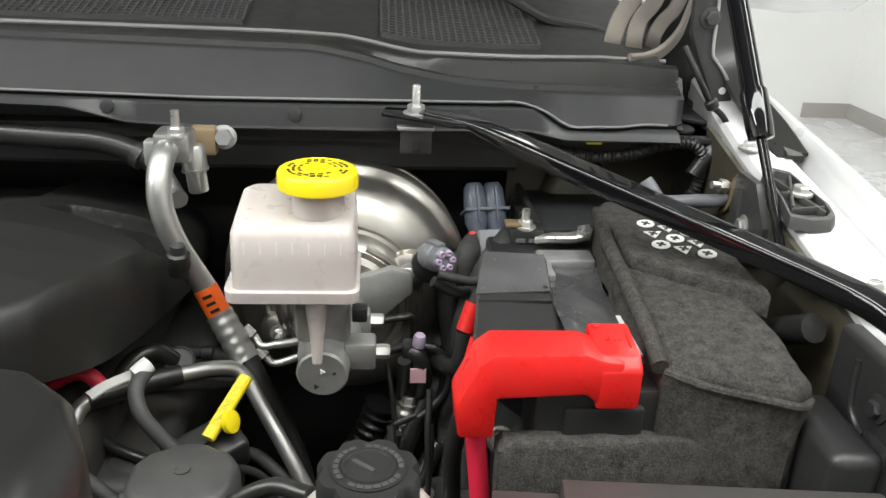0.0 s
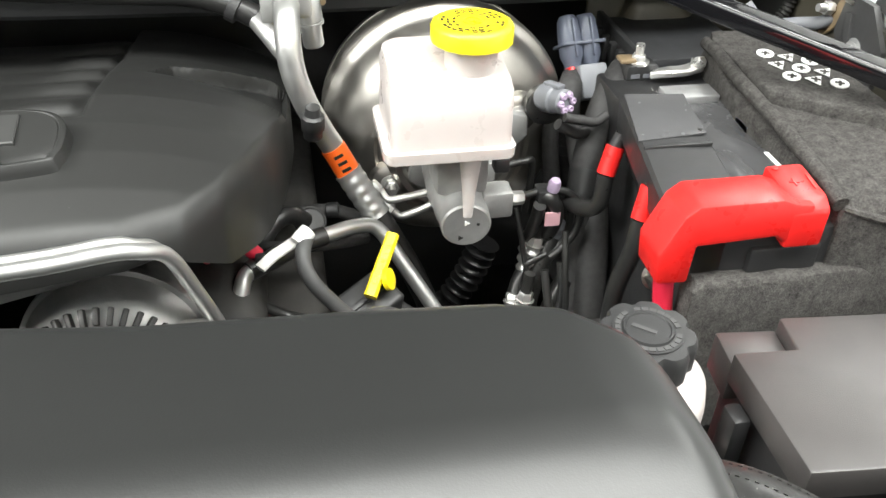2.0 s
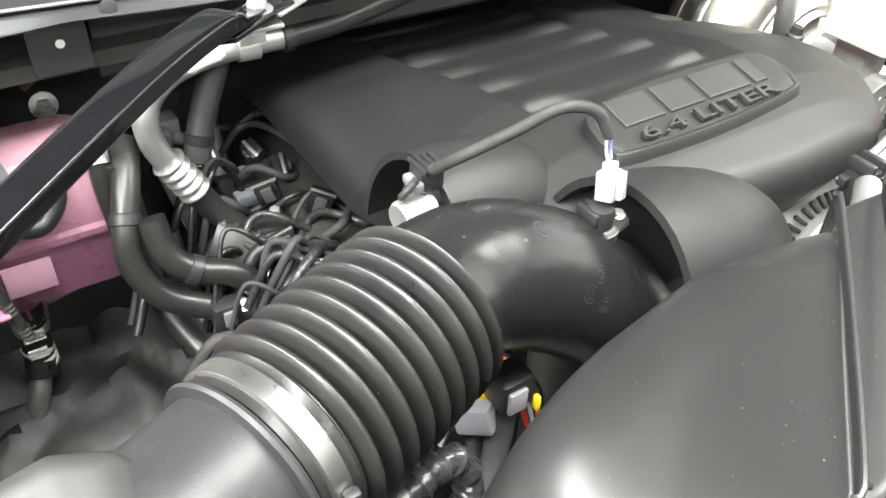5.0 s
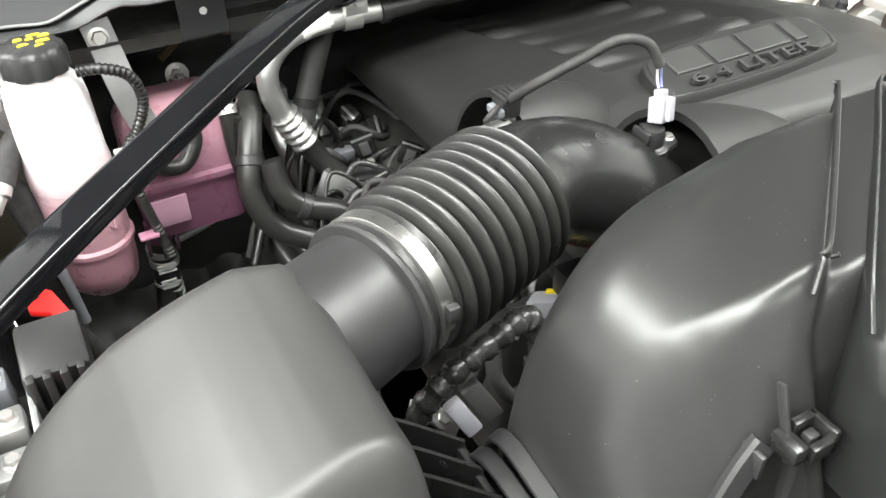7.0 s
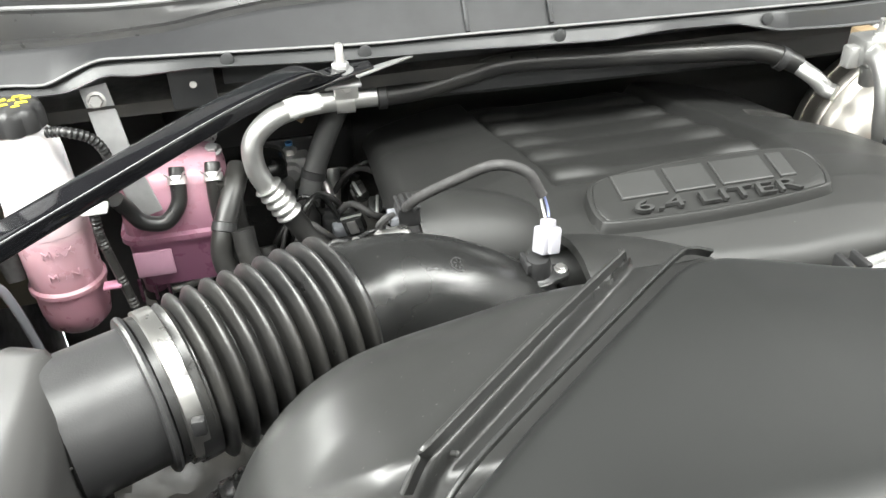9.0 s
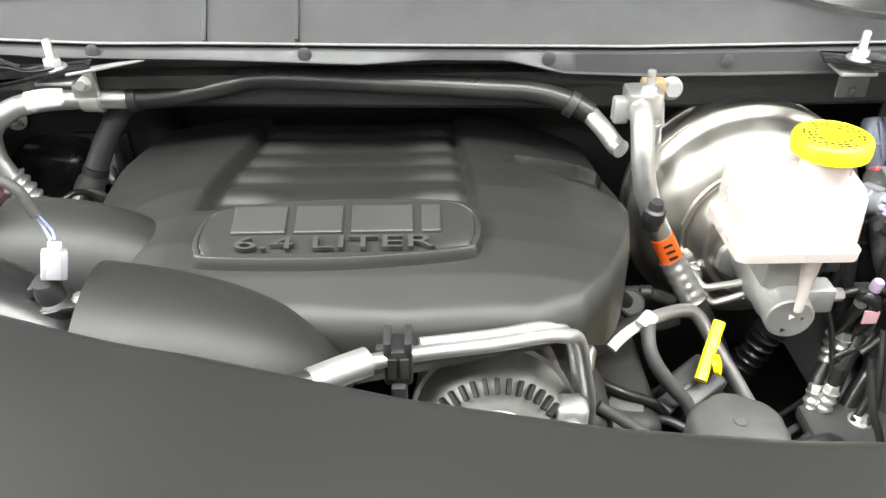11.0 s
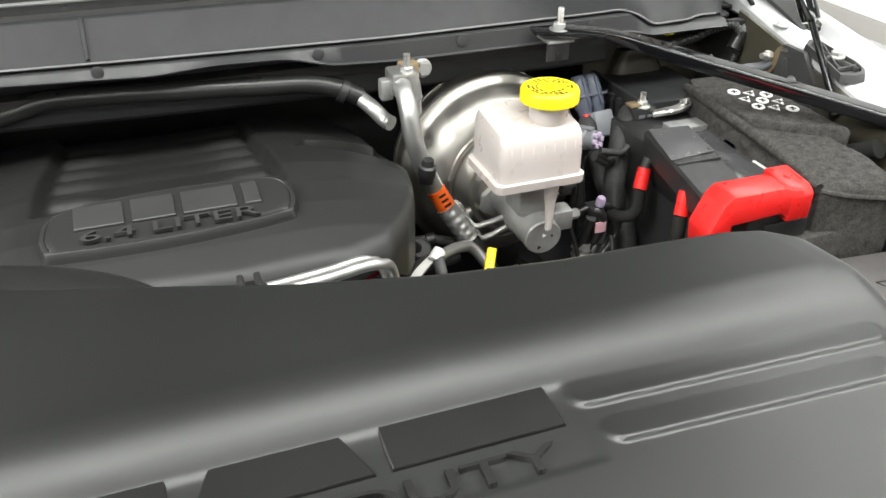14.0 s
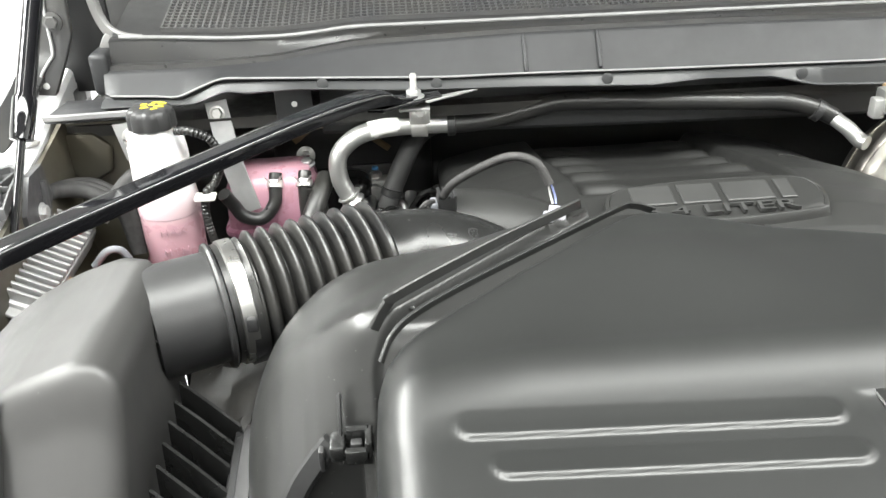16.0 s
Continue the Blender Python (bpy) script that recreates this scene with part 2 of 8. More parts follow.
def frame_along(d):
    return Vector(d).normalized().to_track_quat("Z", "Y").to_matrix().to_4x4()


def lathe(profile, base=(0, 0, 0), axis=(0, 0, 1), seg=32, lobes=0, depth=0.0):
    """Turns (radius, height) pairs round an axis; lobes scallop the outline."""
    m = Matrix.Translation(base) @ frame_along(axis)
    rings = []
    for r, h in profile:
        ring = []
        for i in range(seg):
            a = 2 * math.pi * i / seg
            k = 1 - depth * (0.5 + 0.5 * math.cos(lobes * a)) ** 3 if lobes else 1
            ring.append(m @ Vector((max(r, 1e-4) * k * math.cos(a), max(r, 1e-4) * k * math.sin(a), h)))
        rings.append(ring)
    return ring_mesh(rings)


def spline(pts, per=8):
    p = [Vector(q) for q in pts]
    p = [2 * p[0] - p[1]] + p + [2 * p[-1] - p[-2]]
    out = []
    for i in range(1, len(p) - 2):
        for k in range(per):
            t = k / per
            a, b, c, d = p[i - 1], p[i], p[i + 1], p[i + 2]
            out.append(0.5 * (2 * b + (c - a) * t + (2 * a - 5 * b + 4 * c - d) * t * t + (3 * b - a - 3 * c + d) * t ** 3))
    out.append(p[-2])
    return out


def tube(pts, r, seg=12, per=8, radius=None, sx=1.0, hint=(0, 0, 1)):
    """A round bar through points; radius(s, length) varies it; sx flattens it."""
    c = spline(pts, per)
    rings, run, total = [], 0.0, sum((b - a).length for a, b in zip(c, c[1:]))
    up = Vector(hint)
    for i, p in enumerate(c):
        d = (c[min(i + 1, len(c) - 1)] - c[max(i - 1, 0)]).normalized()
        side = d.cross(up)
        if side.length < 1e-3:
            side = d.cross(Vector((1, 0.2, 0)))
        side.normalize()
        up = side.cross(d).normalized()
        k = radius(run, total) if radius else r
        rings.append([p + side * (math.cos(a) * k * sx) + up * (math.sin(a) * k) for a in [2 * math.pi * j / seg for j in range(seg)]])
        if i + 1 < len(c):
            run += (c[i + 1] - p).length
    return ring_mesh(rings)


def corrugated(pts, r, depth, pitch, seg=24, step=0.25):
    """A ribbed hose."""
    total = sum((b - a).length for a, b in zip(spline(pts, 8), spline(pts, 8)[1:]))
    per = max(4, int(total / (pitch * step) / (len(pts) - 1)))
    return tube(pts, r, seg, per, lambda s, L: r + depth * math.cos(2 * math.pi * s / pitch))


def bar(a, b, w, h, r=0.003, up=(0, 0, 1)):
    """A straight rounded bar from a to b, w wide and h high."""
    a, b = Vector(a), Vector(b)
    d = (b - a).normalized()
    side = d.cross(Vector(up)).normalized()
    u = side.cross(d)
    m = Matrix((( *side, 0), (*d, 0), (*u, 0), (0, 0, 0, 1))).transposed()
    m.translation = (a + b) / 2
    return rbox(-w / 2, w / 2, -(b - a).length / 2, (b - a).length / 2, -h / 2, h / 2, r, m=m)


def strip(pts, w, h, up=(0, 0, 1), per=6, lean=None):
    """A flat strip swept through points."""
    c = spline(pts, per)
    rings = []
    for i, p in enumerate(c):
        d = (c[min(i + 1, len(c) - 1)] - c[max(i - 1, 0)]).normalized()
        side = d.cross(Vector(up)).normalized()
        u = side.cross(d)
        e = min(w, h) * 0.25
        rings.append([p + side * x + u * z for x, z in ((-w / 2 + e, -h / 2), (w / 2 - e, -h / 2), (w / 2, -h / 2 + e), (w / 2, h / 2 - e), (w / 2 - e, h / 2), (-w / 2 + e, h / 2), (-w / 2, h / 2 - e), (-w / 2, -h / 2 + e))])
    return ring_mesh(rings)


def extr(poly, axis, a, b, r=0.004):
    """A rounded prism of a polygon between a and b along an axis."""
    bm = bmesh.new()
    def P(u, v, w):
        return {"x": (w, u, v), "y": (u, w, v), "z": (u, v, w)}[axis]
    lo = [bm.verts.new(P(u, v, a)) for u, v in poly]
    hi = [bm.verts.new(P(u, v, b)) for u, v in poly]
    bm.faces.new(lo)
    bm.faces.new(hi[::-1])
    n = len(poly)
    for i in range(n):
        bm.faces.new((lo[i], hi[i], hi[(i + 1) % n], lo[(i + 1) % n]))
    bmesh.ops.recalc_face_normals(bm, faces=bm.faces)
    if r:
        bmesh.ops.bevel(bm, geom=[e for e in bm.edges], offset=r, segments=2, affect="EDGES", profile=0.5, clamp_overlap=True)
    return bm


def hexbolt(p, axis=(0, 0, 1), r=0.008, h=0.007, flange=0.0):
    prof = [(r, 0), (r, h * 0.85), (r * 0.86, h), (0.0005, h)]
    bm = lathe(prof, p, axis, 6)
    if flange:
        bm = join(bm, lathe([(flange, -0.0015), (flange, 0.001), (r * 0.9, 0.0022), (0.0005, 0.0022)], p, axis, 20))
    return bm


def lerp(table, x):
    if x <= table[0][0]:
        return table[0][1]
    for (a, u), (b, v) in zip(table, table[1:]):
        if x <= b:
            k = (x - a) / (b - a)
            return u + (v - u) * k
    return table[-1][1]


def smooth01(a, b, x):
    t = min(1, max(0, (x - a) / (b - a)))
    return t * t * (3 - 2 * t)


def shell(x0, x1, near, far, height, nx, ny, floor_z, mid=None):
    """A closed moulding over columns of x: y runs from near(x) to far(x), z from height(x, y, gap to the rim); its skirt goes down to floor_z."""
    bm = bmesh.new()
    grid = []
    for i in range(nx + 1):
        x = x0 + (x1 - x0) * i / nx
        a, b = near(x), far(x)
        col = []
        for j in range(ny + 1):
            y = a + (b - a) * j / ny if mid is None else (a + (mid - a) * j / (ny // 2) if j <= ny // 2 else mid + (b - mid) * (j - ny // 2) / (ny - ny // 2))
            gap = min(x - x0, x1 - x, (y - a), (b - y))
            col.append(bm.verts.new((x, y, height(x, y, gap))))
        grid.append(col)
    for i in range(nx):
        for j in range(ny):
            bm.faces.new((grid[i][j], grid[i + 1][j], grid[i + 1][j + 1], grid[i][j + 1]))
    rim = [grid[i][0] for i in range(nx + 1)] + [grid[nx][j] for j in range(1, ny + 1)] + [grid[i][ny] for i in range(nx - 1, -1, -1)] + [grid[0][j] for j in range(ny - 1, 0, -1)]
    low = [bm.verts.new((v.co.x, v.co.y, floor_z(v.co.x, v.co.y) if callable(floor_z) else floor_z)) for v in rim]
    for k in range(len(rim)):
        q = (k + 1) % len(rim)
        bm.faces.new((rim[k], low[k], low[q], rim[q]))
    bm.faces.new(low)
    return bm


def rounded(gap, r):
    g = min(max(gap, 0), r)
    return r - math.sqrt(max(0, r * r - (r - g) ** 2))


def words(text, size, depth, m, material, parent, name="lettering", label="", align="CENTER", squeeze=1.0):
    cu = bpy.data.curves.new("words", "FONT")
    cu.body, cu.size, cu.extrude, cu.align_x, cu.bevel_depth = text, size, depth, align, 0.0
    tmp = bpy.data.objects.new("words", cu)
    me = bpy.data.meshes.new_from_object(tmp)
    bpy.data.objects.remove(tmp)
    me.transform(m @ Matrix.Diagonal((squeeze, 1, 1, 1)))
    me.materials.append(material)
    me.name = name
    ob = new(name, me)
    ob.parent = parent
    if label:
        tagged(ob, label)
    return ob


# ---------------------------------------------------------------- the room
def slab(name, x0, x1, y0, y1, z0, z1, material, label, category):
    return tagged(part(name, rbox(x0, x1, y0, y1, z0, z1, 0), material, smooth=False), label, category, kind="structure")


slab("floor", -6.2, 4.5, -6.2, 6.9, -0.1, 0.0, FLOORM, "pale polished showroom floor under the truck", "floor")
slab("ceiling", -6.2, 4.5, -6.2, 6.9, 3.6, 3.7, CEILM, "grey showroom ceiling with lamp panels", "ceiling")
slab("wall_north", -6.2, 4.5, 6.7, 6.9, 0.0, 3.6, WALLM, "plain white painted showroom wall behind the truck", "wall")
slab("wall_south", -6.2, 4.5, -6.2, -6.0, 0.0, 3.6, WALLM, "plain white painted showroom wall before the truck", "wall")
slab("wall_east", 4.3, 4.5, -6.0, 6.7, 0.0, 3.6, WALLM, "plain white painted wall beside the truck", "wall")
slab("wall_west", -6.2, -6.0, -6.0, 6.7, 0.0, 3.6, WALLM, "plain white painted wall on the far side", "wall")
slab("baseboard", 3.9, 4.282, 6.682, 6.7, 0.0, 0.12, BASEM, "grey baseboard along the white wall", "baseboard")
slab("baseboard", 4.282, 4.3, -6.0, 6.7, 0.0, 0.12, BASEM, "grey baseboard along the white wall", "baseboard")

# ---------------------------------------------------------------- body shell of the truck round the engine bay
def swept(sections, material, name, parent=None, label=""):
    return part(name, ring_mesh(sections), material, parent, label)


def fender_height(y):
    return 1.252 + (y - 0.741) * 0.21


def across(s, x):
    """x of a place on the one fender or, mirrored about the truck's middle, on the other."""
    return x if s > 0 else -0.12 - x


def fender_section(y, s):
    z = fender_height(y)
    n, a, b, c = 0.790 + 0.06 * max(0, y - 1.0), 0.854 - (y - 0.741) * 0.05, 0.882 - (y - 0.741) * 0.09, 0.905 - (y - 0.741) * 0.10
    pts = [(n, z - 0.14), (n, z - 0.006), (n + 0.005, z), (a - 0.004, z + 0.003), (a, z - 0.004), (a + 0.004, z - 0.026), (b - 0.004, z - 0.024),
           (b, z + 0.006), (b + 0.010, z + 0.016), (c - 0.006, z + 0.016), (c + 0.02, z), (c + 0.06, z - 0.08), (1.0, 0.95), (1.0, 0.6), (0.99, 0.6), (0.975, 0.95), (0.90, z - 0.12), (0.80, z - 0.02), (n + 0.006, z - 0.14)]
    return [Vector((across(s, x), y, zz)) for x, zz in pts]


def build_fender(s):
    f = thing("fender", "silver painted front fender with a bolted inner flange", "fender", kind="structure")
    swept([fender_section(0.05 + i * 0.05, s) for i in range(25)], BODY, "fender_panel", f)
    swept([[Vector((across(s, x), y, z)) for x, z in ((0.782, fender_height(y) - 0.010), (0.788, fender_height(y) - 0.010), (0.790, 0.55), (0.784, 0.55))] for y in (0.0, 0.3, 0.6, 0.9, 1.065)], KHAKI, "inner_fender", f, "grey primed inner fender sheet")
    # added dark sheet, closes the gap where the bright room would show
    part("inner_panel", rbox(min(across(s, 0.783), across(s, 0.790)), max(across(s, 0.783), across(s, 0.790)), 1.066, 1.335, 0.55, 1.282, 0), EPAINT, f, "dark closing sheet added behind the inner fender")
    for y, dx in ((0.735, -0.004), (0.986, -0.019), (0.44, 0.0)):
        part("flange_bolt", hexbolt((across(s, 0.819 + dx), y, fender_height(y) + 0.0035), (0, 0, 1), 0.0075, 0.008, 0.012), STEEL, f)
    for y in (0.66, 1.06):
        part("slot", lathe([(0.006, 0), (0.006, 0.0012), (0.0004, 0.0012)], (across(s, 0.838), y, fender_height(y) + 0.003), seg=14), VOID, f)
    return f


for side in (1, -1):
    build_fender(side)


def extr_late(poly, x0, x1):
    """A plate of a (y, z) outline between two x."""
    return ring_mesh([[Vector((x, y, z)) for y, z in poly] for x in (x0, x1)])


def build_bumper_bracket(s):
    """Moulded hood-stop bracket on the fender flange: a rim with crossing webs round one bolt."""
    b = thing("hood_bracket", "black moulded bracket with crossed webs bolted to the fender", "bracket", "hood brackets")
    def at_flange(x, y, h):
        return Vector((across(s, x), y, fender_height(y) + h))
    out = [(0.800, 0.926), (0.816, 0.918), (0.820, 0.894), (0.829, 0.856), (0.827, 0.836), (0.818, 0.826), (0.799, 0.824), (0.779, 0.831), (0.784, 0.866), (0.786, 0.915)]
    cx, cy = 0.805, 0.872
    part("plate", ring_mesh([[at_flange(cx + (x - cx) * q, cy + (y - cy) * q, h) for x, y in out] for h, q in ((0.002, 1.03), (0.010, 1.0), (0.013, 0.97), (0.013, 0.85), (0.006, 0.82))]), EPAINT, b)
    for a, c in (((0.790, 0.905), (0.818, 0.840)), ((0.812, 0.910), (0.790, 0.85)), ((0.788, 0.875), (0.821, 0.876)), ((0.786, 0.845), (0.822, 0.850))):
        part("web", bar(at_flange(*a, 0.010), at_flange(*c, 0.010), 0.003, 0.008, 0.001), EPAINT, b)
    part("bolt", hexbolt(at_flange(0.809, 0.876, 0.012), (0, 0, 1), 0.0085, 0.008, 0.012), STEEL, b)
    side_p = extr_late([(0.948, 1.292), (0.905, 1.292), (0.872, 1.255), (0.872, 1.215), (0.905, 1.205), (0.93, 1.218), (0.956, 1.248)], across(s, 0.776), across(s, 0.784))
    part("side_plate", side_p, EPAINT, b)
    part("side_bolt", hexbolt((across(s, 0.776), 0.915, 1.242), (-s, 0, 0), 0.0085, 0.007, 0.012), GALV, b)
    part("side_rib", bar((across(s, 0.775), 0.935, 1.275), (across(s, 0.775), 0.925, 1.225), 0.012, 0.006, 0.001, up=(1, 0, 0)), EPAINT, b)
    return b


for side in (1, -1):
    build_bumper_bracket(side)


def build_gas_strut(s):
    g = thing("gas_strut", "black gas strut holding the open hood", "strut", "hood struts")
    a, d = Vector((across(s, 0.781), 0.827, 1.236)), Vector((s * -0.012, 0.064, 0.098)).normalized()
    part("rod", tube([a, a + d * 0.06, a + d * 0.135], 0.0050, 12), GLOSS, g, "dark polished rod")
    part("cylinder", lathe([(0.004, 0), (0.0125, 0.002), (0.0135, 0.012), (0.0135, 0.05), (0.011, 0.054), (0.011, 0.50), (0.004, 0.50)], a + d * 0.125, d, 24), GLOSS, g)
    part("ball_socket", join(lathe([(0.004, -0.012), (0.009, -0.008), (0.009, 0.012), (0.005, 0.018)], a, d, 16), lathe([(0.006, 0), (0.006, 0.03)], a, (s, 0, 0), 12)), BLACK, g)
    return g


for side in (1, -1):
    build_gas_strut(side)


def build_hinge(s):
    h = thing("hood_support", "black painted steel hood hinge arm at the cowl corner", "hinge", "hood hinges")
    part("base_plate", rbox(min(across(s, 0.80), across(s, 0.87)), max(across(s, 0.80), across(s, 0.87)), 1.08, 1.22, 1.29, 1.32, 0.004), EPAINT, h)
    out = [(0.742, 1.66), (0.770, 1.66), (0.778, 1.52), (0.788, 1.449), (0.791, 1.388), (0.799, 1.377), (0.815, 1.357), (0.837, 1.308), (0.806, 1.322), (0.778, 1.377), (0.763, 1.41), (0.757, 1.52)]
    part("arm", extr([(across(s, x), z) for x, z in out], "y", 1.110, 1.122, 0.002), EPAINT, h)
    # pale strip stands in for the reflection along the arm's edge
    part("arm_edge_glint", strip([(across(s, x), 1.1085, z) for x, z in ((0.772, 1.60), (0.780, 1.51), (0.7885, 1.449), (0.791, 1.392), (0.799, 1.378), (0.815, 1.357), (0.836, 1.312))], 0.004, 0.004, (0, -1, 0)), GALV, h, "pale strip drawn for the glint on the arm edge")
    part("arm_hole", lathe([(0.0045, 0), (0.0045, 0.001), (0.0005, 0.001)], (across(s, 0.811), 1.1095, 1.344), (0, -1, 0), 14), WHITE, h)
    part("pivot", hexbolt((across(s, 0.782), 1.108, 1.43), (0, -1, 0), 0.009, 0.008, 0.013), EPAINT, h)
    part("pocket", rbox(min(across(s, 0.735), across(s, 0.815)), max(across(s, 0.735), across(s, 0.815)), 1.19, 1.20, 1.31, 1.66, 0.003), BLACK, h, "black hinge pocket wall")
    return h


for side in (1, -1):
    build_hinge(side)


def build_hinge_seal(s):
    """Black rubber fin between fender edge and hood hinge."""
    h = thing("hinge_filler", "black rubber filler fin beside the hood hinge", "filler panel", "hinge fillers")
    part("fin", strip([(across(s, x), y, z) for x, y, z in ((0.792, 1.17, 1.49), (0.806, 1.155, 1.425), (0.824, 1.13, 1.376), (0.833, 1.08, 1.342), (0.838, 1.02, 1.322), (0.842, 0.968, 1.302))], 0.007, 0.036, (s * 1.0, 0, 0.25)), RUBBER, h)
    part("foot", strip([(across(s, x), y, fender_height(y) + 0.004) for x, y in ((0.858, 1.16), (0.852, 1.06), (0.846, 0.99), (0.842, 0.962))], 0.020, 0.008), RUBBER, h)
    return h


for side in (1, -1):
    build_hinge_seal(side)

# open hood above, hinged at the cowl
hood = thing("hood", "open truck hood with a grey insulated underside", "hood", kind="structure")
HM = Matrix.Translation((0, 1.22, 1.50)) @ Matrix.Rotation(radians(-60), 4, "X")
part("liner", rbox(-0.84, 0.72, -1.12, -0.06, -0.012, 0.0, 0.01, m=HM), LINER, hood, "grey felt hood liner")
part("outer_skin", rbox(-0.95, 0.83, -1.22, 0.0, 0.004, 0.03, 0.01, m=HM), BODY, hood)

slab("firewall", -0.90, 0.79, 1.33, 1.36, 0.5, 1.42, EPAINT, "dull black painted firewall behind the engine", "firewall")
slab("cowl_floor", -0.90, 0.79, 1.06, 1.33, 1.285, 1.30, VOID, "dark cowl underside above the engine", "cowl")
slab("undertray", -0.90, 0.79, -0.05, 1.33, 0.48, 0.50, VOID, "dark grimy underside of the engine bay", "tray")
slab("radiator_support", -0.90, 0.79, -0.06, 0.10, 0.50, 1.30, EPAINT, "black radiator support across the front of the bay", "panel")
part("windshield", ring_mesh([[Vector((x, 1.42 - 0.00 + abs(x) ** 2 * 0.12, 1.455)), Vector((x, 1.43 + abs(x) ** 2 * 0.12, 1.45)), Vector((x * 0.9, 2.1, 2.0)), Vector((x * 0.9, 2.09, 2.005))] for x in [-0.8 + 0.1 * i for i in range(17)]]), GLASS)
tagged(bpy.data.objects["windshield"], "dark tinted windshield above the cowl", "windshield", kind="structure")

COWL_LOW = [(-0.85, 1.342), (-0.735, 1.338), (-0.69, 1.360), (-0.65, 1.359), (-0.53, 1.353), (-0.39, 1.346), (-0.28, 1.345), (-0.10, 1.341), (0.20, 1.336), (0.47, 1.338), (0.566, 1.339), (0.604, 1.313), (0.80, 1.312)]
COWL_TOP = [(-0.85, 1.369), (-0.717, 1.367), (-0.603, 1.371), (-0.557, 1.379), (-0.496, 1.386), (-0.274, 1.391), (0.0, 1.390), (0.322, 1.385), (0.379, 1.374), (0.411, 1.364), (0.477, 1.352), (0.543, 1.347), (0.76, 1.344)]
COWL_LIP = [(-0.84, 1.407), (-0.75, 1.402), (-0.68, 1.397), (-0.60, 1.396), (-0.556, 1.399), (-0.51, 1.404), (-0.38, 1.403), (0.16, 1.400), (0.283, 1.399), (0.359, 1.396), (0.398, 1.387), (0.437, 1.380), (0.543, 1.378), (0.651, 1.380), (0.76, 1.373)]
FLANGE_LOW = [(-0.84, 1.332), (-0.718, 1.331), (-0.675, 1.347), (-0.654, 1.342), (-0.587, 1.345), (-0.43, 1.335), (-0.286, 1.331), (-0.108, 1.323), (-0.033, 1.328), (0.055, 1.326), (0.119, 1.310), (0.208, 1.306), (0.412, 1.307), (0.56, 1.310), (0.604, 1.300), (0.80, 1.298)]


def eased(table, x, w=0.012):
    """A table's value with its corners rounded over w."""
    return 0.25 * lerp(table, x - w) + 0.5 * lerp(table, x) + 0.25 * lerp(table, x + w)


def cowl_section(x):
    lo, hi = eased(COWL_LOW, x, 0.006), eased(COWL_TOP, x)
    yf = 1.042 + 0.016 * smooth01(0.66, 0.70, x) + 0.010 * smooth01(0.70, 0.80, -x)
    end = 0.012 * (smooth01(0.738, 0.752, x) + smooth01(0.826, 0.840, -x))
    return [Vector((x, y, z)) for y, z in ((yf + 0.03, lo - 0.006), (yf + 0.004, lo - 0.006), (yf + end, lo - 0.003), (yf - 0.0015 + end, lo), (yf + 0.002 + end, lo + 0.0025), (1.074, hi - 0.005), (1.079, hi - 0.001), (1.086, hi), (1.14, hi - 0.002), (1.14, lo - 0.006))]


cowl = thing("cowl_panel", "grey-black moulded cowl panel below the windshield", "cowl", kind="structure")
xs = sorted(set([-0.84 + 0.012 * i for i in range(133)] + [-0.735, -0.69, 0.566, 0.604, 0.740, 0.746, 0.752]))
swept([cowl_section(x) for x in xs if x <= 0.753], COWL, "cowl_face", cowl)
part("edge_bead", tube([(x, cowl_section(x)[3].y - 0.0005, cowl_section(x)[3].z) for x in [-0.83 + 0.03 * i for i in range(53)]], 0.0016, 8, 3), LIP, cowl, "pale bead along the lower edge of the cowl")
swept([[Vector((x, y + 0.004 * smooth01(0.6, 0.7, abs(x)), z)) for y, z in ((1.058, eased(COWL_LOW, x, 0.006) - 0.005), (1.041, eased(COWL_LOW, x, 0.006) - 0.005), (1.037, eased(COWL_LOW, x, 0.006) - 0.008), (1.033, eased(FLANGE_LOW, x, 0.008) + 0.001), (1.030, eased(FLANGE_LOW, x, 0.008) - 0.001), (1.032, eased(FLANGE_LOW, x, 0.008) - 0.003), (1.058, eased(FLANGE_LOW, x, 0.008) - 0.002))] for x in xs if x <= 0.74], FLANGE, "cowl_flange", cowl, "grey coated sheet flange under the cowl edge")
swept([[Vector((x, y, lerp(COWL_LOW, x) + dz)) for y, dz in ((1.088, -0.020), (1.092, -0.020), (1.092, -0.088), (1.096, -0.094), (1.092, -0.096), (1.086, -0.090))] for x in [-0.56 + 0.04 * i for i in range(29)]], FLANGE, "lower_flange", cowl, "grey coated sheet flange below the cowl")
# pale bead painted in for the highlight on the weatherstrip's edge
part("lip_highlight", tube([(x, 1.106 + 0.02 * smooth01(0.62, 0.76, x), eased(COWL_LIP, x)) for x in [-0.82 + 0.03 * i for i in range(53)]], 0.0028, 8, 3), LIP, cowl, "pale bead drawn for the highlight along the cowl seal")
for x in (-0.279, -0.178):
    part("seam_rib", bar((x, 1.041, 1.347), (x, 1.075, 1.389), 0.005, 0.0040, 0.001, up=(0, -1, 0.3)), COWL, cowl)
for x in (-0.55, -0.40, -0.17, 0.10, 0.30, 0.50):
    part("clip", lathe([(0.0075, 0), (0.0075, 0.0012), (0.005, 0.0020), (0.0005, 0.0018)], (x, 1.0345, 0.5 * (lerp(COWL_LOW, x) + lerp(FLANGE_LOW, x)) - 0.001), (0, -1, 0.15), 18), FLANGE, cowl)
seal_rows = [-0.832 + 0.02 * i for i in range(80)]
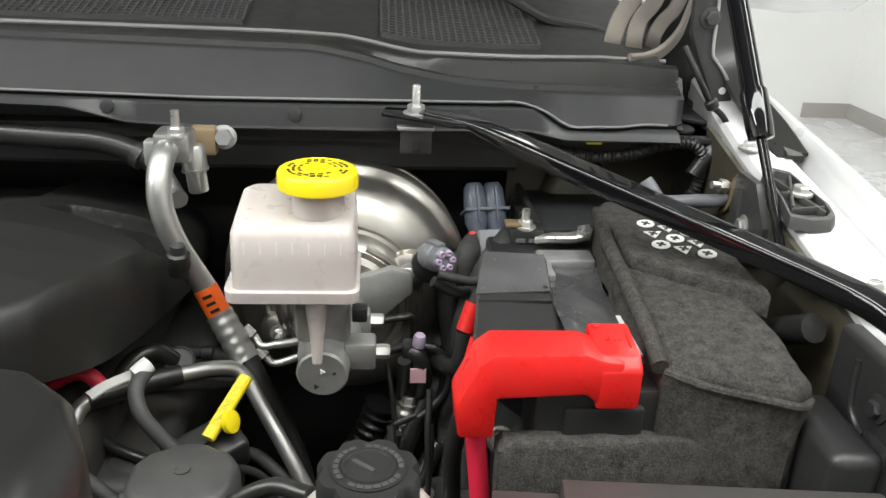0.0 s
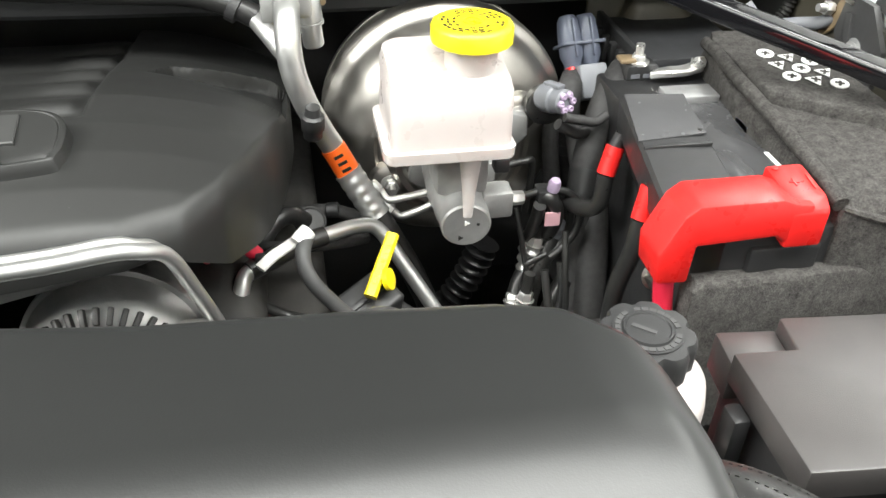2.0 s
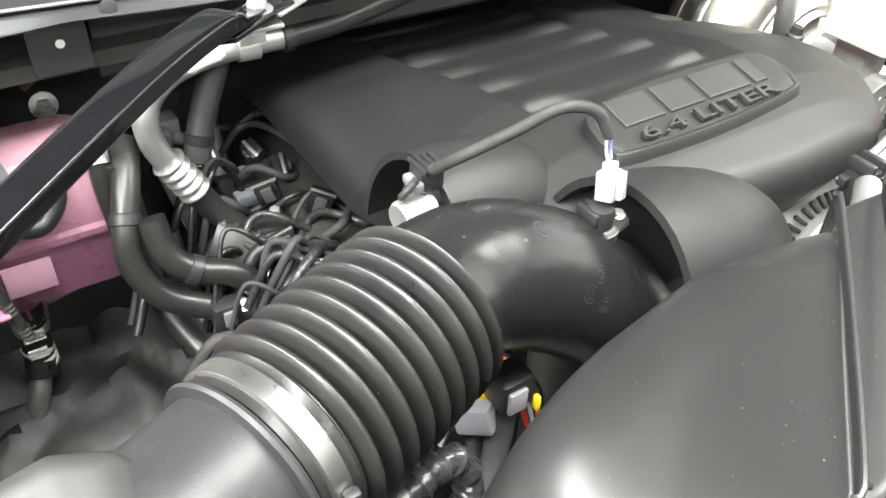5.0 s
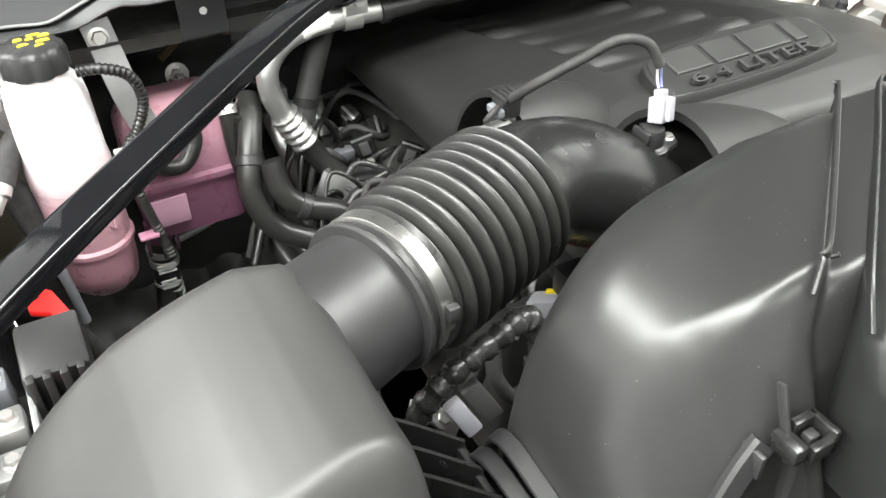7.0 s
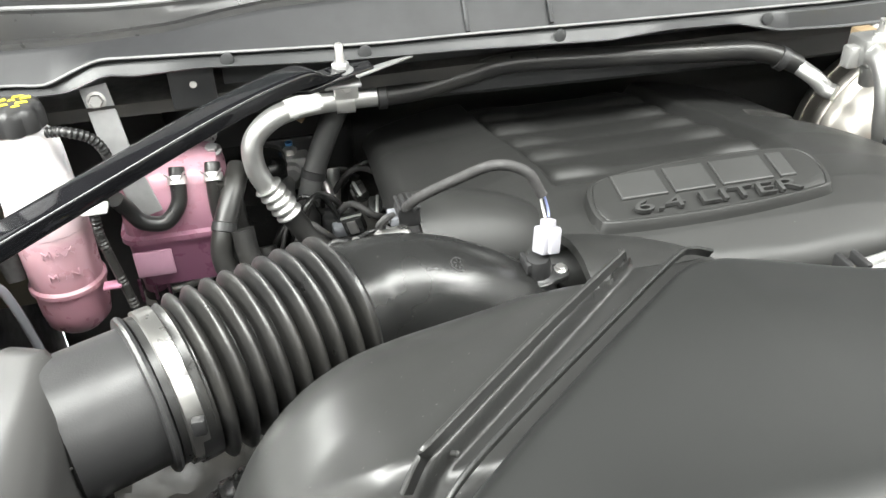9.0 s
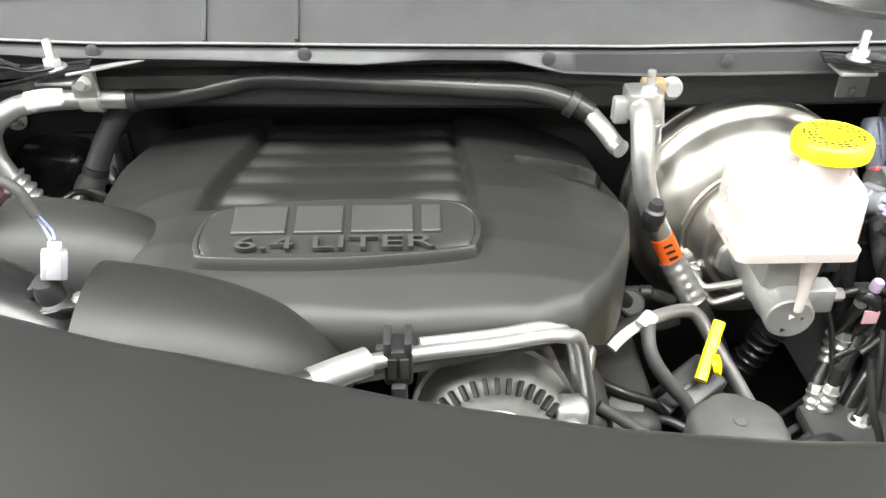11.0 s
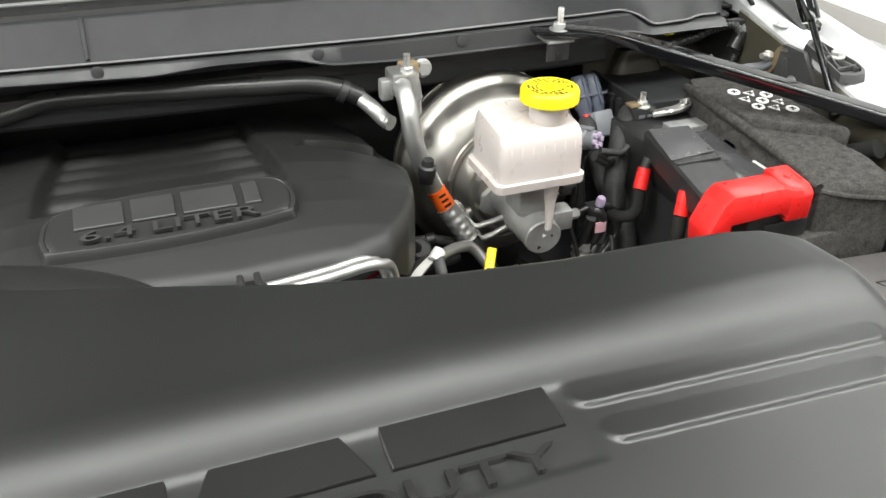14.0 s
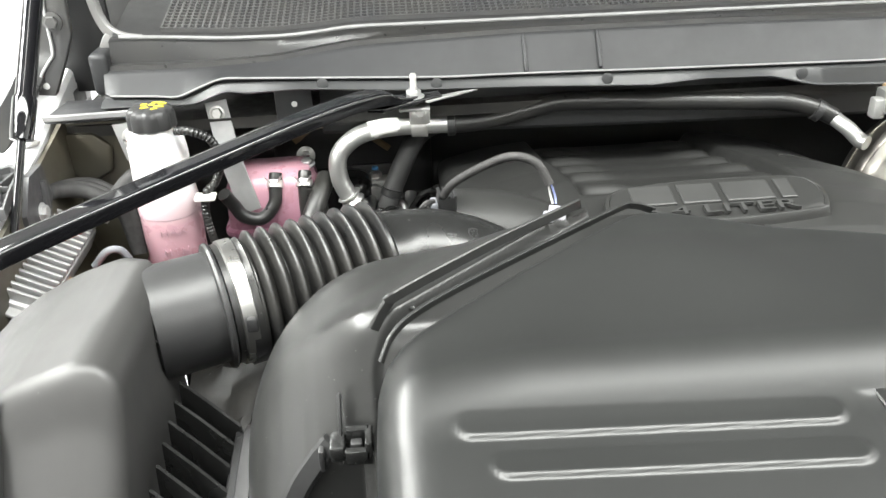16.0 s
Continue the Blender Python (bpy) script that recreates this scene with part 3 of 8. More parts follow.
seal = tagged(swept([[Vector((x, y, z)) for y, z in ((1.078, eased(COWL_TOP, x) - 0.004), (1.081, eased(COWL_TOP, x) + 0.005), (1.090, eased(COWL_TOP, x) + 0.006), (1.0935, 0.5 * (eased(COWL_TOP, x) + eased(COWL_LIP, x)) + 0.001), (1.098, eased(COWL_LIP, x) - 0.004), (1.108, eased(COWL_LIP, x) - 0.001), (1.128, eased(COWL_LIP, x) - 0.004), (1.128, eased(COWL_TOP, x) - 0.006))] for x in seal_rows if x < 0.75], RUBBER, "cowl_seal"), "black rubber weatherstrip along the cowl", "seal", kind="structure")

grille = thing("cowl_grille", "black plastic air intake grille with fine mesh", "grille", kind="structure")


def grille_at(x, y):
    return eased(COWL_LIP, x, 0.03) + 0.001 + (y - 1.11) * 0.22


swept([[Vector((x, 1.108, eased(COWL_LIP, x) - 0.002)), Vector((x, 1.116, grille_at(x, 1.116))), Vector((x, 1.42, grille_at(x, 1.42))), Vector((x, 1.42, grille_at(x, 1.42) - 0.012)), Vector((x, 1.116, grille_at(x, 1.116) - 0.012))] for x in [-0.83 + 0.03 * i for i in range(53)]], BLACK, "grille_panel", grille)
bm = bmesh.new()
parts_of_mesh = []
for x0, x1, y0, y1 in ((-0.766, 0.235, 1.122, 1.32), (0.395, 0.585, 1.128, 1.32)):
    n = int((x1 - x0) / 0.009)
    for i in range(n + 1):
        x = x0 + (x1 - x0) * i / n
        parts_of_mesh.append(bar((x, y0, grille_at(x, y0) + 0.003), (x, y1, grille_at(x, y1) + 0.003), 0.0026, 0.006, 0))
    m_ = int((y1 - y0) / 0.009)
    cuts = [x0 + (x1 - x0) * k / 24 for k in range(25)]
    for j in range(m_ + 1):
        y = y0 + (y1 - y0) * j / m_
        for xa, xb in zip(cuts, cuts[1:]):
            parts_of_mesh.append(bar((xa, y, grille_at(xa, y) + 0.003), (xb, y, grille_at(xb, y) + 0.003), 0.0026, 0.006, 0))
tagged(part("mesh_screen", join(bm, *parts_of_mesh), EPAINT, grille, smooth=False), kind="stuff")


def build_wiper(pts, hub):
    w = thing("wiper_arm", "black windshield wiper arm resting on the cowl", "wiper", "wipers")
    part("arm", strip(pts, 0.018, 0.010), BLACK, w)
    part("hub", lathe([(0.02, 0), (0.02, 0.018), (0.013, 0.025), (0.0005, 0.025)], hub, seg=20), BLACK, w)
    return w


build_wiper([(0.42, 1.31, 1.500), (0.50, 1.25, 1.462), (0.557, 1.222, 1.433), (0.603, 1.215, 1.410), (0.640, 1.212, 1.403), (0.672, 1.208, 1.398), (0.706, 1.204, 1.384)], (0.700, 1.205, 1.372))
mirror = thing("side_mirror", "silver painted door mirror housing on a black arm", "mirror")
part("housing", moved(lathe([(0.001, -0.075), (0.10, -0.065), (0.15, -0.02), (0.15, 0.04), (0.11, 0.075), (0.001, 0.09)], seg=40), Matrix.Translation((1.215, 1.78, 1.440)) @ Matrix.Diagonal((1.15, 0.6, 1.0, 1))), BODY, mirror)
part("arm", bar((0.975, 1.80, 1.43), (1.12, 1.79, 1.43), 0.07, 0.05, 0.012), BLACK, mirror, "black mirror arm")
door = tagged(part("truck_door", rbox(0.93, 0.985, 1.45, 2.6, 0.6, 1.52, 0.03, 3), BODY), "silver painted truck door behind the fender", "door", kind="structure")

# engine and frame mass low in the bay
block = thing("engine_block", "dark grimy engine block and front accessories", "engine")
part("block", rbox(-0.30, 0.14, 0.70, 1.28, 0.52, 1.10, 0.03, 3), VOID, block)
part("cylinder_head", rbox(0.10, 0.20, 0.74, 1.24, 0.80, 1.05, 0.02, 3), VOID, block)
part("cylinder_head", rbox(-0.42, -0.28, 0.74, 1.24, 0.80, 1.10, 0.02, 3), VOID, block)
part("timing_cover", rbox(-0.22, 0.10, 0.62, 0.72, 0.55, 1.10, 0.03, 3), CAST, block)
part("fan_shroud", rbox(-0.55, 0.40, 0.40, 0.44, 0.5, 1.20, 0.01), BLACK, block, "black plastic fan shroud")
part("frame_rail", rbox(0.48, 0.60, 0.0, 1.3, 0.50, 0.70, 0.01), VOID, block)
part("frame_rail", rbox(-0.60, -0.48, 0.0, 1.3, 0.50, 0.70, 0.01), VOID, block)


# ---------------------------------------------------------------- engine cover
def inside(poly, x, y):
    """Signed distance to a convex outline given anticlockwise (positive inside)."""
    d = 1e9
    for (ax, ay), (bx, by) in zip(poly, poly[1:] + poly[:1]):
        ex, ey = bx - ax, by - ay
        d = min(d, (ex * (y - ay) - ey * (x - ax)) / math.hypot(ex, ey))
    return d


EC_NEAR = [(-0.398, 0.90), (-0.385, 0.86), (-0.36, 0.78), (-0.30, 0.705), (-0.20, 0.676), (-0.06, 0.668), (0.05, 0.672), (0.092, 0.690), (0.120, 0.724), (0.140, 0.765), (0.155, 0.808), (0.166, 0.86), (0.173, 0.92), (0.178, 1.0)]
EC_RIDGE = [(0.66, 1.234), (0.69, 1.243), (0.72, 1.254), (0.76, 1.263), (0.80, 1.266), (0.86, 1.262), (0.95, 1.243), (1.05, 1.216), (1.22, 1.185)]
VALLEY = [(-0.250, 0.815), (0.010, 0.815), (0.004, 1.28), (-0.252, 1.28)]
POCKET = [(0.045, 0.955), (0.175, 0.90), (0.175, 1.035), (0.062, 0.995)]


def engine_cover_height(x, y, gap):
    z = lerp(EC_RIDGE, y)
    if x > 0.0:
        z -= (x / 0.168) ** 2 * 0.036
    if x < -0.26:
        z -= ((-0.26 - x) / 0.14) ** 1.4 * 0.062 * (1 - 0.75 * smooth01(0.86, 1.05, y))
    v = inside(VALLEY, x, y)
    if v > -0.004:
        k = smooth01(-0.004, 0.010, v)
        z -= 0.015 * k
        if y > 0.815:
            f = ((y - 0.850) / 0.070) % 1.0
            wave = 0.0085 * (math.sin(math.pi / 2 * f / 0.24) if f < 0.24 else 1 - smooth01(0.24, 1.0, f))
            z += wave * smooth01(0.004, 0.020, v) * (0.22 + 0.78 * smooth01(0.04, 0.090, abs(x + 0.12)))
    p = inside(POCKET, x, y)
    if p > 0:
        z -= 0.018 * smooth01(0, 0.006, p)
    return z - rounded(gap, 0.022)


ec = thing("engine_cover", "black moulded engine cover with louvred centre and badge", "engine cover")
part("cover_shell", shell(-0.398, 0.178, lambda x: lerp(EC_NEAR, x), lambda x: 1.215 - 0.05 * max(0, abs(x + 0.12) / 0.28) ** 4, engine_cover_height, 190, 220, lambda x, y: lerp([(-0.40, 1.160), (-0.30, 1.155), (-0.17, 1.155), (-0.10, 1.185), (-0.04, 1.200), (0.08, 1.212), (0.120, 1.17), (0.155, 1.147)], x) if y < 0.80 else (1.162 if x < -0.2 else lerp([(0.80, 1.150), (0.90, 1.137), (1.05, 1.11)], y))), ECOVER, ec)


def dome(base, direction, length, half_w, height, close=2.4, n=16, k=18):
    """A hooded half-round moulding, open at its base and closing along direction."""
    d = Vector(direction).normalized()
    side = d.cross(Vector((0, 0, 1))).normalized()
    up = side.cross(d)
    rings = []
    for i in range(n + 1):
        u = i / n
        f = max(0.03, (1 - u ** close)) ** 0.5
        c = Vector(base) + d * (length * u)
        ring = [c + side * (math.cos(math.pi * j / k) * half_w * f) + up * (math.sin(math.pi * j / k) * height * f) for j in range(k + 1)]
        g = 0.93 if u < 0.9 else 0.7
        ring += [c + side * (math.cos(math.pi * j / k) * half_w * f * g) + up * (math.sin(math.pi * j / k) * height * f * g - 0.001) for j in range(k, -1, -1)]
        rings.append(ring)
    return ring_mesh(rings)


part("intake_hood", dome((-0.305, 0.657, 1.207), (1.0, 0.02, -0.16), 0.205, 0.086, 0.092), ECOVER, ec)
part("side_hood", dome((-0.408, 0.775, 1.205), (1.0, 0.10, -0.06), 0.165, 0.070, 0.090), ECOVER, ec)

# badge plaque with raised blocks and lettering
PL = [(-0.240, 0.752), (-0.237, 0.738), (-0.222, 0.729), (-0.115, 0.7265), (-0.010, 0.735), (0.006, 0.745), (0.010, 0.764), (0.006, 0.785), (-0.012, 0.797), (-0.06, 0.8005), (-0.115, 0.8015), (-0.17, 0.7985), (-0.222, 0.789), (-0.236, 0.774)]


def plaque_z(y):
    return 1.2745 + (y - 0.765) * 0.22


CX, CY = -0.115, 0.764
PL = [(p.x, p.y) for p in spline([(x, y, 0) for x, y in PL + PL[:1]], 5)[:-1]]
bm = ring_mesh([[Vector((CX + (x - CX) * q, CY + (y - CY) * q2, (plaque_z(y) if top else 1.245) + dz)) for x, y in PL] for q, q2, dz, top in ((1.05, 1.14, 0, False), (1.0, 1.0, -0.0075, True), (0.988, 0.965, -0.0012, True), (0.972, 0.93, 0.0, True), (0.955, 0.885, 0.0, True), (0.948, 0.870, -0.0010, True), (0.940, 0.855, 0.0, True))])
part("badge_plaque", bm, ECOVER, ec)
bx = -0.207
for w in (0.047, 0.042, 0.054, 0.017):
    q = ring_mesh([[Vector((x, y, plaque_z(y) + h)) for x, y in ((bx + e, 0.7555 + e), (bx + w - e, 0.7555 + e), (bx + w - e, 0.7885 - e), (bx + e, 0.7885 - e))] for h, e in ((-0.002, 0.0), (0.0020, 0.0002), (0.0028, 0.0012))])
    part("raised_block", q, EMBL, ec, "plain raised block in place of an emblem", angle=25)
    bx += w + 0.007
words("6.4 LITER", 0.0205, 0.0022, pose(-0.117, 0.7345, plaque_z(0.742) + 0.0012, 12.4), EMBL, ec, "lettering", "raised capacity lettering", squeeze=2.12)
part("sticker", bar((0.098, 0.953, 1.2035), (0.112, 0.947, 1.2015), 0.007, 0.0012, 0), INKW, ec, "small white sticker")

# ---------------------------------------------------------------- front air duct cover
FC_FAR = [(-0.482, 0.315), (-0.480, 0.336), (-0.474, 0.350), (-0.464, 0.361), (-0.424, 0.394), (-0.302, 0.488), (-0.290, 0.494), (-0.272, 0.494), (-0.157, 0.464), (-0.05, 0.430), (0.04, 0.409), (0.12, 0.399), (0.19, 0.396), (0.245, 0.392), (0.268, 0.386), (0.287, 0.369), (0.298, 0.346), (0.302, 0.32), (0.303, 0.26)]
GROOVES = [(-0.431, 0.2815, -0.252, 0.2740), (-0.416, 0.2545, -0.252, 0.2470), (0.075, 0.2745, 0.258, 0.2665), (0.082, 0.2475, 0.243, 0.2400)]


def front_cover_height(x, y, gap):
    far = lerp(FC_FAR, x)
    level = smooth01(0.45, 0.33, y)
    rear = 1.3905 + 0.008 * smooth01(-0.18, -0.28, x) * (1 - level) + 0.10 * (far - max(0.0, far - 0.415) * level - y)
    front = 1.3868 + 0.49 * (y - 0.288) if y > 0.288 else 1.3868 - 0.07 * (0.288 - y)
    h = max(0.0, 1 - abs(y - 0.288) / 0.02)
    front += 0.42 * 0.02 * 0.25 * h * h
    k = max(0.0, 1 - abs(rear - front) / 0.009)
    z = min(rear, front) - k * k * 0.009 * 0.25
    for ax, ay, b_x, by in GROOVES:
        t = min(1, max(0, (x - ax) / (b_x - ax)))
        d = math.hypot(x - (ax + (b_x - ax) * t), y - (ay + (by - ay) * t))
        e = (y - (ay + (by - ay) * t)) / 0.009
        z += (0.0012 - 0.0012 * e) * smooth01(0.0106, 0.0076, d)
    if -0.233 < x < 0.068:
        q = min(x + 0.233, 0.068 - x, y - 0.229, 0.2860 - y)
        z -= 0.0008 * smooth01(0.0, 0.006, q)
    z -= 0.85 * rounded(x + 0.482, 0.034) if x < 0 else 0.9 * rounded(0.303 - x, 0.022)
    return z - rounded(gap, 0.013)


fc = thing("air_duct_cover", "large black moulded radiator air duct cover with grooves", "cover")
part("cover_shell", shell(-0.482, 0.303, lambda x: 0.13, lambda x: lerp(FC_FAR, x), front_cover_height, 390, 260, lambda x, y: 1.29, mid=0.30), COVER, fc, angle=80)
tilt = math.degrees(math.atan(0.075))
for x0, x1, lean in ((-0.222, -0.138, 0.0), (-0.130, -0.044, 0.012), (-0.036, 0.056, 0.0)):
    z0, z1 = (1.3868 - 0.07 * 0.0305) - 0.0006, 1.3868 - 0.0006
    ring = [(x0, 0.2575, z0), (x1, 0.2575, z0), (x1 - lean, 0.288, z1), (x0 + lean, 0.288, z1)]
    part("raised_block", ring_mesh([[Vector((x, y, z - 0.003)) for x, y, z in ring], [Vector((x, y, z + 0.0012)) for x, y, z in ring], [Vector((x * 0.98 + (x0 + x1) * 0.01, y * 0.98 + 0.27275 * 0.02, z + 0.002)) for x, y, z in ring]]), LOGO, fc, "plain raised block in place of an emblem", angle=20)
part("rim", strip([(-0.276, 0.496, 1.396), (-0.290, 0.494, 1.4015), (-0.304, 0.4875, 1.4025), (-0.364, 0.4405, 1.4035), (-0.424, 0.394, 1.4030), (-0.456, 0.3685, 1.4005), (-0.470, 0.3555, 1.3945), (-0.477, 0.346, 1.384)], 0.0022, 0.0060, (0, -0.25, 1)), COVER, fc, "thin raised rim")
words("HEAVY DUTY", 0.0215, 0.0022, pose(-0.083, 0.2335, (1.3868 - 0.07 * 0.0545) + 0.0008, tilt), DUCT, fc, "lettering", "moulded lettering", squeeze=1.95)


duct = thing("intake_duct", "glossy black plastic intake duct curving under the cover", "duct")
DU_FAR = [(-0.604, 0.474), (-0.56, 0.490), (-0.52, 0.502), (-0.46, 0.517), (-0.39, 0.528), (-0.345, 0.508), (-0.33, 0.503), (-0.282, 0.498)]


def duct_top(x):
    u = min(1.0, max(0.0, (-0.47 - x) / 0.1102))
    return 1.238 + 0.142 * (1 - u ** 2.1) ** 0.5 + 0.05 * max(0, x + 0.47)


DU_EDGE = [(-0.580, 0.416), (-0.551, 0.411), (-0.537, 0.404), (-0.52, 0.392), (-0.49, 0.380), (-0.46, 0.374)]


def duct_face(x, y):
    """Height of the duct's sloping front face."""
    return duct_top(x) + 0.010 * smooth01(-0.53, -0.49, x) + lerp([(-0.56, 1.4), (-0.53, 1.5), (-0.49, 2.3)], x) * (y - eased(DU_EDGE, x))


def mouth_line(x):
    return 0.3575 - 4.0 * max(0, -0.508 - x) ** 2


def duct_height(x, y, gap):
    """Quarter-round tunnel with a sharp shoulder at y 0.40, a sloping front face, an arched mouth and a sunk channel beside the cover."""
    far = lerp(DU_FAR, x)
    line_gap = 0.637 * (x + 0.462) - 0.771 * (y - 0.388)
    top = duct_top(x) - rounded(far - y, 0.050 if line_gap < 0 else 0.006) * 0.85 + 0.016 * smooth01(-0.06, 0.0, line_gap)
    face = duct_face(x, y)
    k = max(0.0, 1 - abs(top - face) / 0.022)
    z = min(top, face) - k * k * 0.022 * 0.25
    mouth = mouth_line(x) - 0.0015 - y
    if x < -0.493 and mouth > 0 and x > -0.562:
        z -= 0.05 * smooth01(0, 0.004, mouth)
    channel = 0.011 * smooth01(0.0, 0.003, line_gap) * smooth01(-0.486, -0.476, x)
    return z - max(channel, 0.03 * smooth01(0.0, 0.010, min(x + 0.484, 0.366 - y)))


part("duct_shell", shell(-0.580, -0.282, lambda x: 0.20, lambda x: lerp(DU_FAR, x), duct_height, 190, 190, 1.02), TUNNEL, duct, angle=75)
part("lip", strip([(-0.331, 0.4975, 1.4035), (-0.337, 0.4915, 1.4045), (-0.40, 0.4395, 1.4065), (-0.462, 0.3885, 1.4045), (-0.472, 0.382, 1.4000), (-0.481, 0.376, 1.3870)], 0.0026, 0.008), TUNNEL, duct, "thin moulded lip")
part("lip_nub", lathe([(0.0016, -0.002), (0.0016, 0.0018), (0.0008, 0.0024), (0.0003, 0.0024)], (-0.4565, 0.3865, 1.3935), (0.6, -0.7, 0.5), 12), TUNNEL, duct)
collar = part("mouth_collar", strip([(x, mouth_line(x), duct_face(x, mouth_line(x)) + 0.002) for x in (-0.560, -0.553, -0.544, -0.534, -0.524, -0.516, -0.511)], 0.014, 0.008, (0, -0.8, 0.6)), BLACK, duct)
for x in (-0.556, -0.550, -0.544, -0.518):
    y = mouth_line(x)
    part("collar_tab", rbox(x - 0.0018, x + 0.0018, y - 0.008, y + 0.006, duct_face(x, y) - 0.006, duct_face(x, y) + 0.010, 0.001), BLACK, collar)
latch = part("latch", join(rbox(-0.512, -0.502, 0.338, 0.356, 1.318, 1.330, 0.003), rbox(-0.502, -0.487, 0.336, 0.341, 1.318, 1.328, 0.001), rbox(-0.502, -0.487, 0.349, 0.354, 1.324, 1.334, 0.001), rbox(-0.490, -0.486, 0.336, 0.354, 1.318, 1.334, 0.001)), DUCT, duct, "black snap latch")
part("latch_tongue", rbox(-0.499, -0.492, 0.342, 0.348, 1.321, 1.329, 0.001), BLACK, latch)
part("side_rib", bar((-0.5055, 0.345, 1.312), (-0.5045, 0.362, 1.352), 0.002, 0.006, 0.0005), BLACK, duct)
part("seam_flange", strip([(-0.584, 0.492, 1.05), (-0.586, 0.489, 1.20), (-0.585, 0.478, 1.240), (-0.585, 0.43, 1.240), (-0.585, 0.35, 1.225)], 0.004, 0.012, (1, 0.2, 0.2)), BLACK, duct)
part("seam_flange", strip([(-0.594, 0.498, 1.05), (-0.596, 0.494, 1.19), (-0.595, 0.480, 1.226), (-0.594, 0.43, 1.226), (-0.593, 0.35, 1.21)], 0.004, 0.012, (1, 0.2, 0.2)), BLACK, duct)
part("inlet_body", rbox(-0.622, -0.565, 0.24, 0.49, 0.95, 1.19, 0.012), BLACK, duct)

# ---------------------------------------------------------------- intake: elbow, bellows, air box
AX = Vector((0.92, 0.375, 0.012)).normalized()
intake = thing("intake_tube", "black ribbed rubber intake tube with plastic elbow", "intake tube")
B0 = Vector((-0.618, 0.585, 1.285))
B1 = B0 + AX * 0.142
N0 = B0 + AX * 0.011 + Vector((0, 0, 0.003))
part("bellows", tube([B0 + AX * 0.012, B0 + AX * 0.05, B0 + AX * 0.10, B1], 0.0565, 56, 72, lambda s, L: 0.0550 if s < 0.0138 else 0.0470 + 0.0138 * abs(math.sin(math.pi * s / 0.0138)) ** 1.05 + 0.0012 * min(1, s / 0.1)), RUBBER, intake, "ribbed black rubber bellows")
part("cuff", lathe([(0.046, 0), (0.053, 0.001), (0.053, 0.02), (0.055, 0.024), (0.050, 0.028)], N0 - AX * 0.012, AX, 40), RUBBER, intake)
clamp = part("hose_clamp", lathe([(0.0535, 0.0), (0.0555, 0.001), (0.0555, 0.012), (0.0535, 0.013), (0.050, 0.013), (0.050, 0)], N0 - AX * 0.006, AX, 48), BAND, intake, "bright steel band clamp")
part("clamp_screw", rbox(-0.590, -0.581, 0.5325, 0.5395, 1.290, 1.303, 0.002), BLACK, clamp)
part("elbow", tube([B1 - AX * 0.01, (-0.468, 0.650, 1.2810), (-0.443, 0.6575, 1.2770), (-0.418, 0.660, 1.2705), (-0.390, 0.661, 1.2580), (-0.360, 0.661, 1.2390), (-0.330, 0.661, 1.2150), (-0.302, 0.662, 1.1870), (-0.280, 0.664, 1.158)], 0.0510, 40, 8, lambda s, L: 0.0508 + 0.002 * min(1, s / 0.1)), DUCT, intake, "smooth black plastic elbow")
part("elbow_collar", lathe([(0.048, 0), (0.0535, 0.002), (0.0535, 0.010), (0.050, 0.013)], B1 - AX * 0.004, AX, 40), RUBBER, intake)
ELBOW_LINE = [Vector(p) for p in ((-0.443, 0.6575, 1.2770), (-0.418, 0.660, 1.2705), (-0.390, 0.661, 1.2580), (-0.360, 0.661, 1.2390), (-0.330, 0.661, 1.2150))]


def on_elbow(u, ph, lift=0.0):
    """A place on the elbow's skin and its normal: u along it, ph degrees from the top towards the front."""
    k = min(int(u * 4), 3)
    c = ELBOW_LINE[k].lerp(ELBOW_LINE[k + 1], u * 4 - k)
    d = (ELBOW_LINE[k + 1] - ELBOW_LINE[k]).normalized()
    up = (Vector((0, 0, 1)) - d * d.z).normalized()
    n = up * math.cos(radians(ph)) + Vector((0, -1, 0)) * math.sin(radians(ph))
    return c + n.normalized() * (0.0520 + lift), n.normalized(), d


for u, ph, r in ((0.30, 22, 0.0065), (0.66, 52, 0.0062), (0.60, 68, 0.0068), (0.74, 74, 0.0060)):
    p, n, d = on_elbow(u, ph)
    part("moulded_mark", lathe([(r, -0.001), (r, 0.0007), (r * 0.82, 0.0007), (r * 0.82, -0.001)], p, n, 24), BLACK, intake)
    for q in range(6):
        a = math.pi * q / 3
        e = n.orthogonal().normalized()
        v = e * math.cos(a) + n.cross(e) * math.sin(a)
        part("moulded_mark", bar(p + v * r * 0.30 + n * 0.0004, p + v * r * 0.62 + n * 0.0004, 0.0010, 0.0012, 0, up=n), BLACK, intake, smooth=False)
random.seed(7)
for row, (ph, u0, u1) in enumerate(((30, 0.16, 0.22), (38, 0.44, 0.62), (46, 0.40, 0.60), (55, 0.38, 0.52), (63, 0.36, 0.50))):
    u = u0
    while u < u1:
        p, n, d = on_elbow(u, ph)
        w = random.uniform(0.0016, 0.0036)
        part("moulded_mark", bar(p - d * w, p + d * w, 0.0022, 0.0012, 0, up=n), BLACK, intake, smooth=False)
        u += (2 * w + 0.0022) / 0.145

airbox = thing("air_filter_box", "black moulded air filter box with rounded lid", "air box")
AB_FAR = [(-0.90, 0.60), (-0.84, 0.628), (-0.78, 0.628), (-0.70, 0.617), (-0.675, 0.600), (-0.660, 0.575)]
AB_Z = [(-0.90, 1.16), (-0.86, 1.225), (-0.82, 1.266), (-0.78, 1.296), (-0.74, 1.318), (-0.70, 1.333), (-0.66, 1.342)]


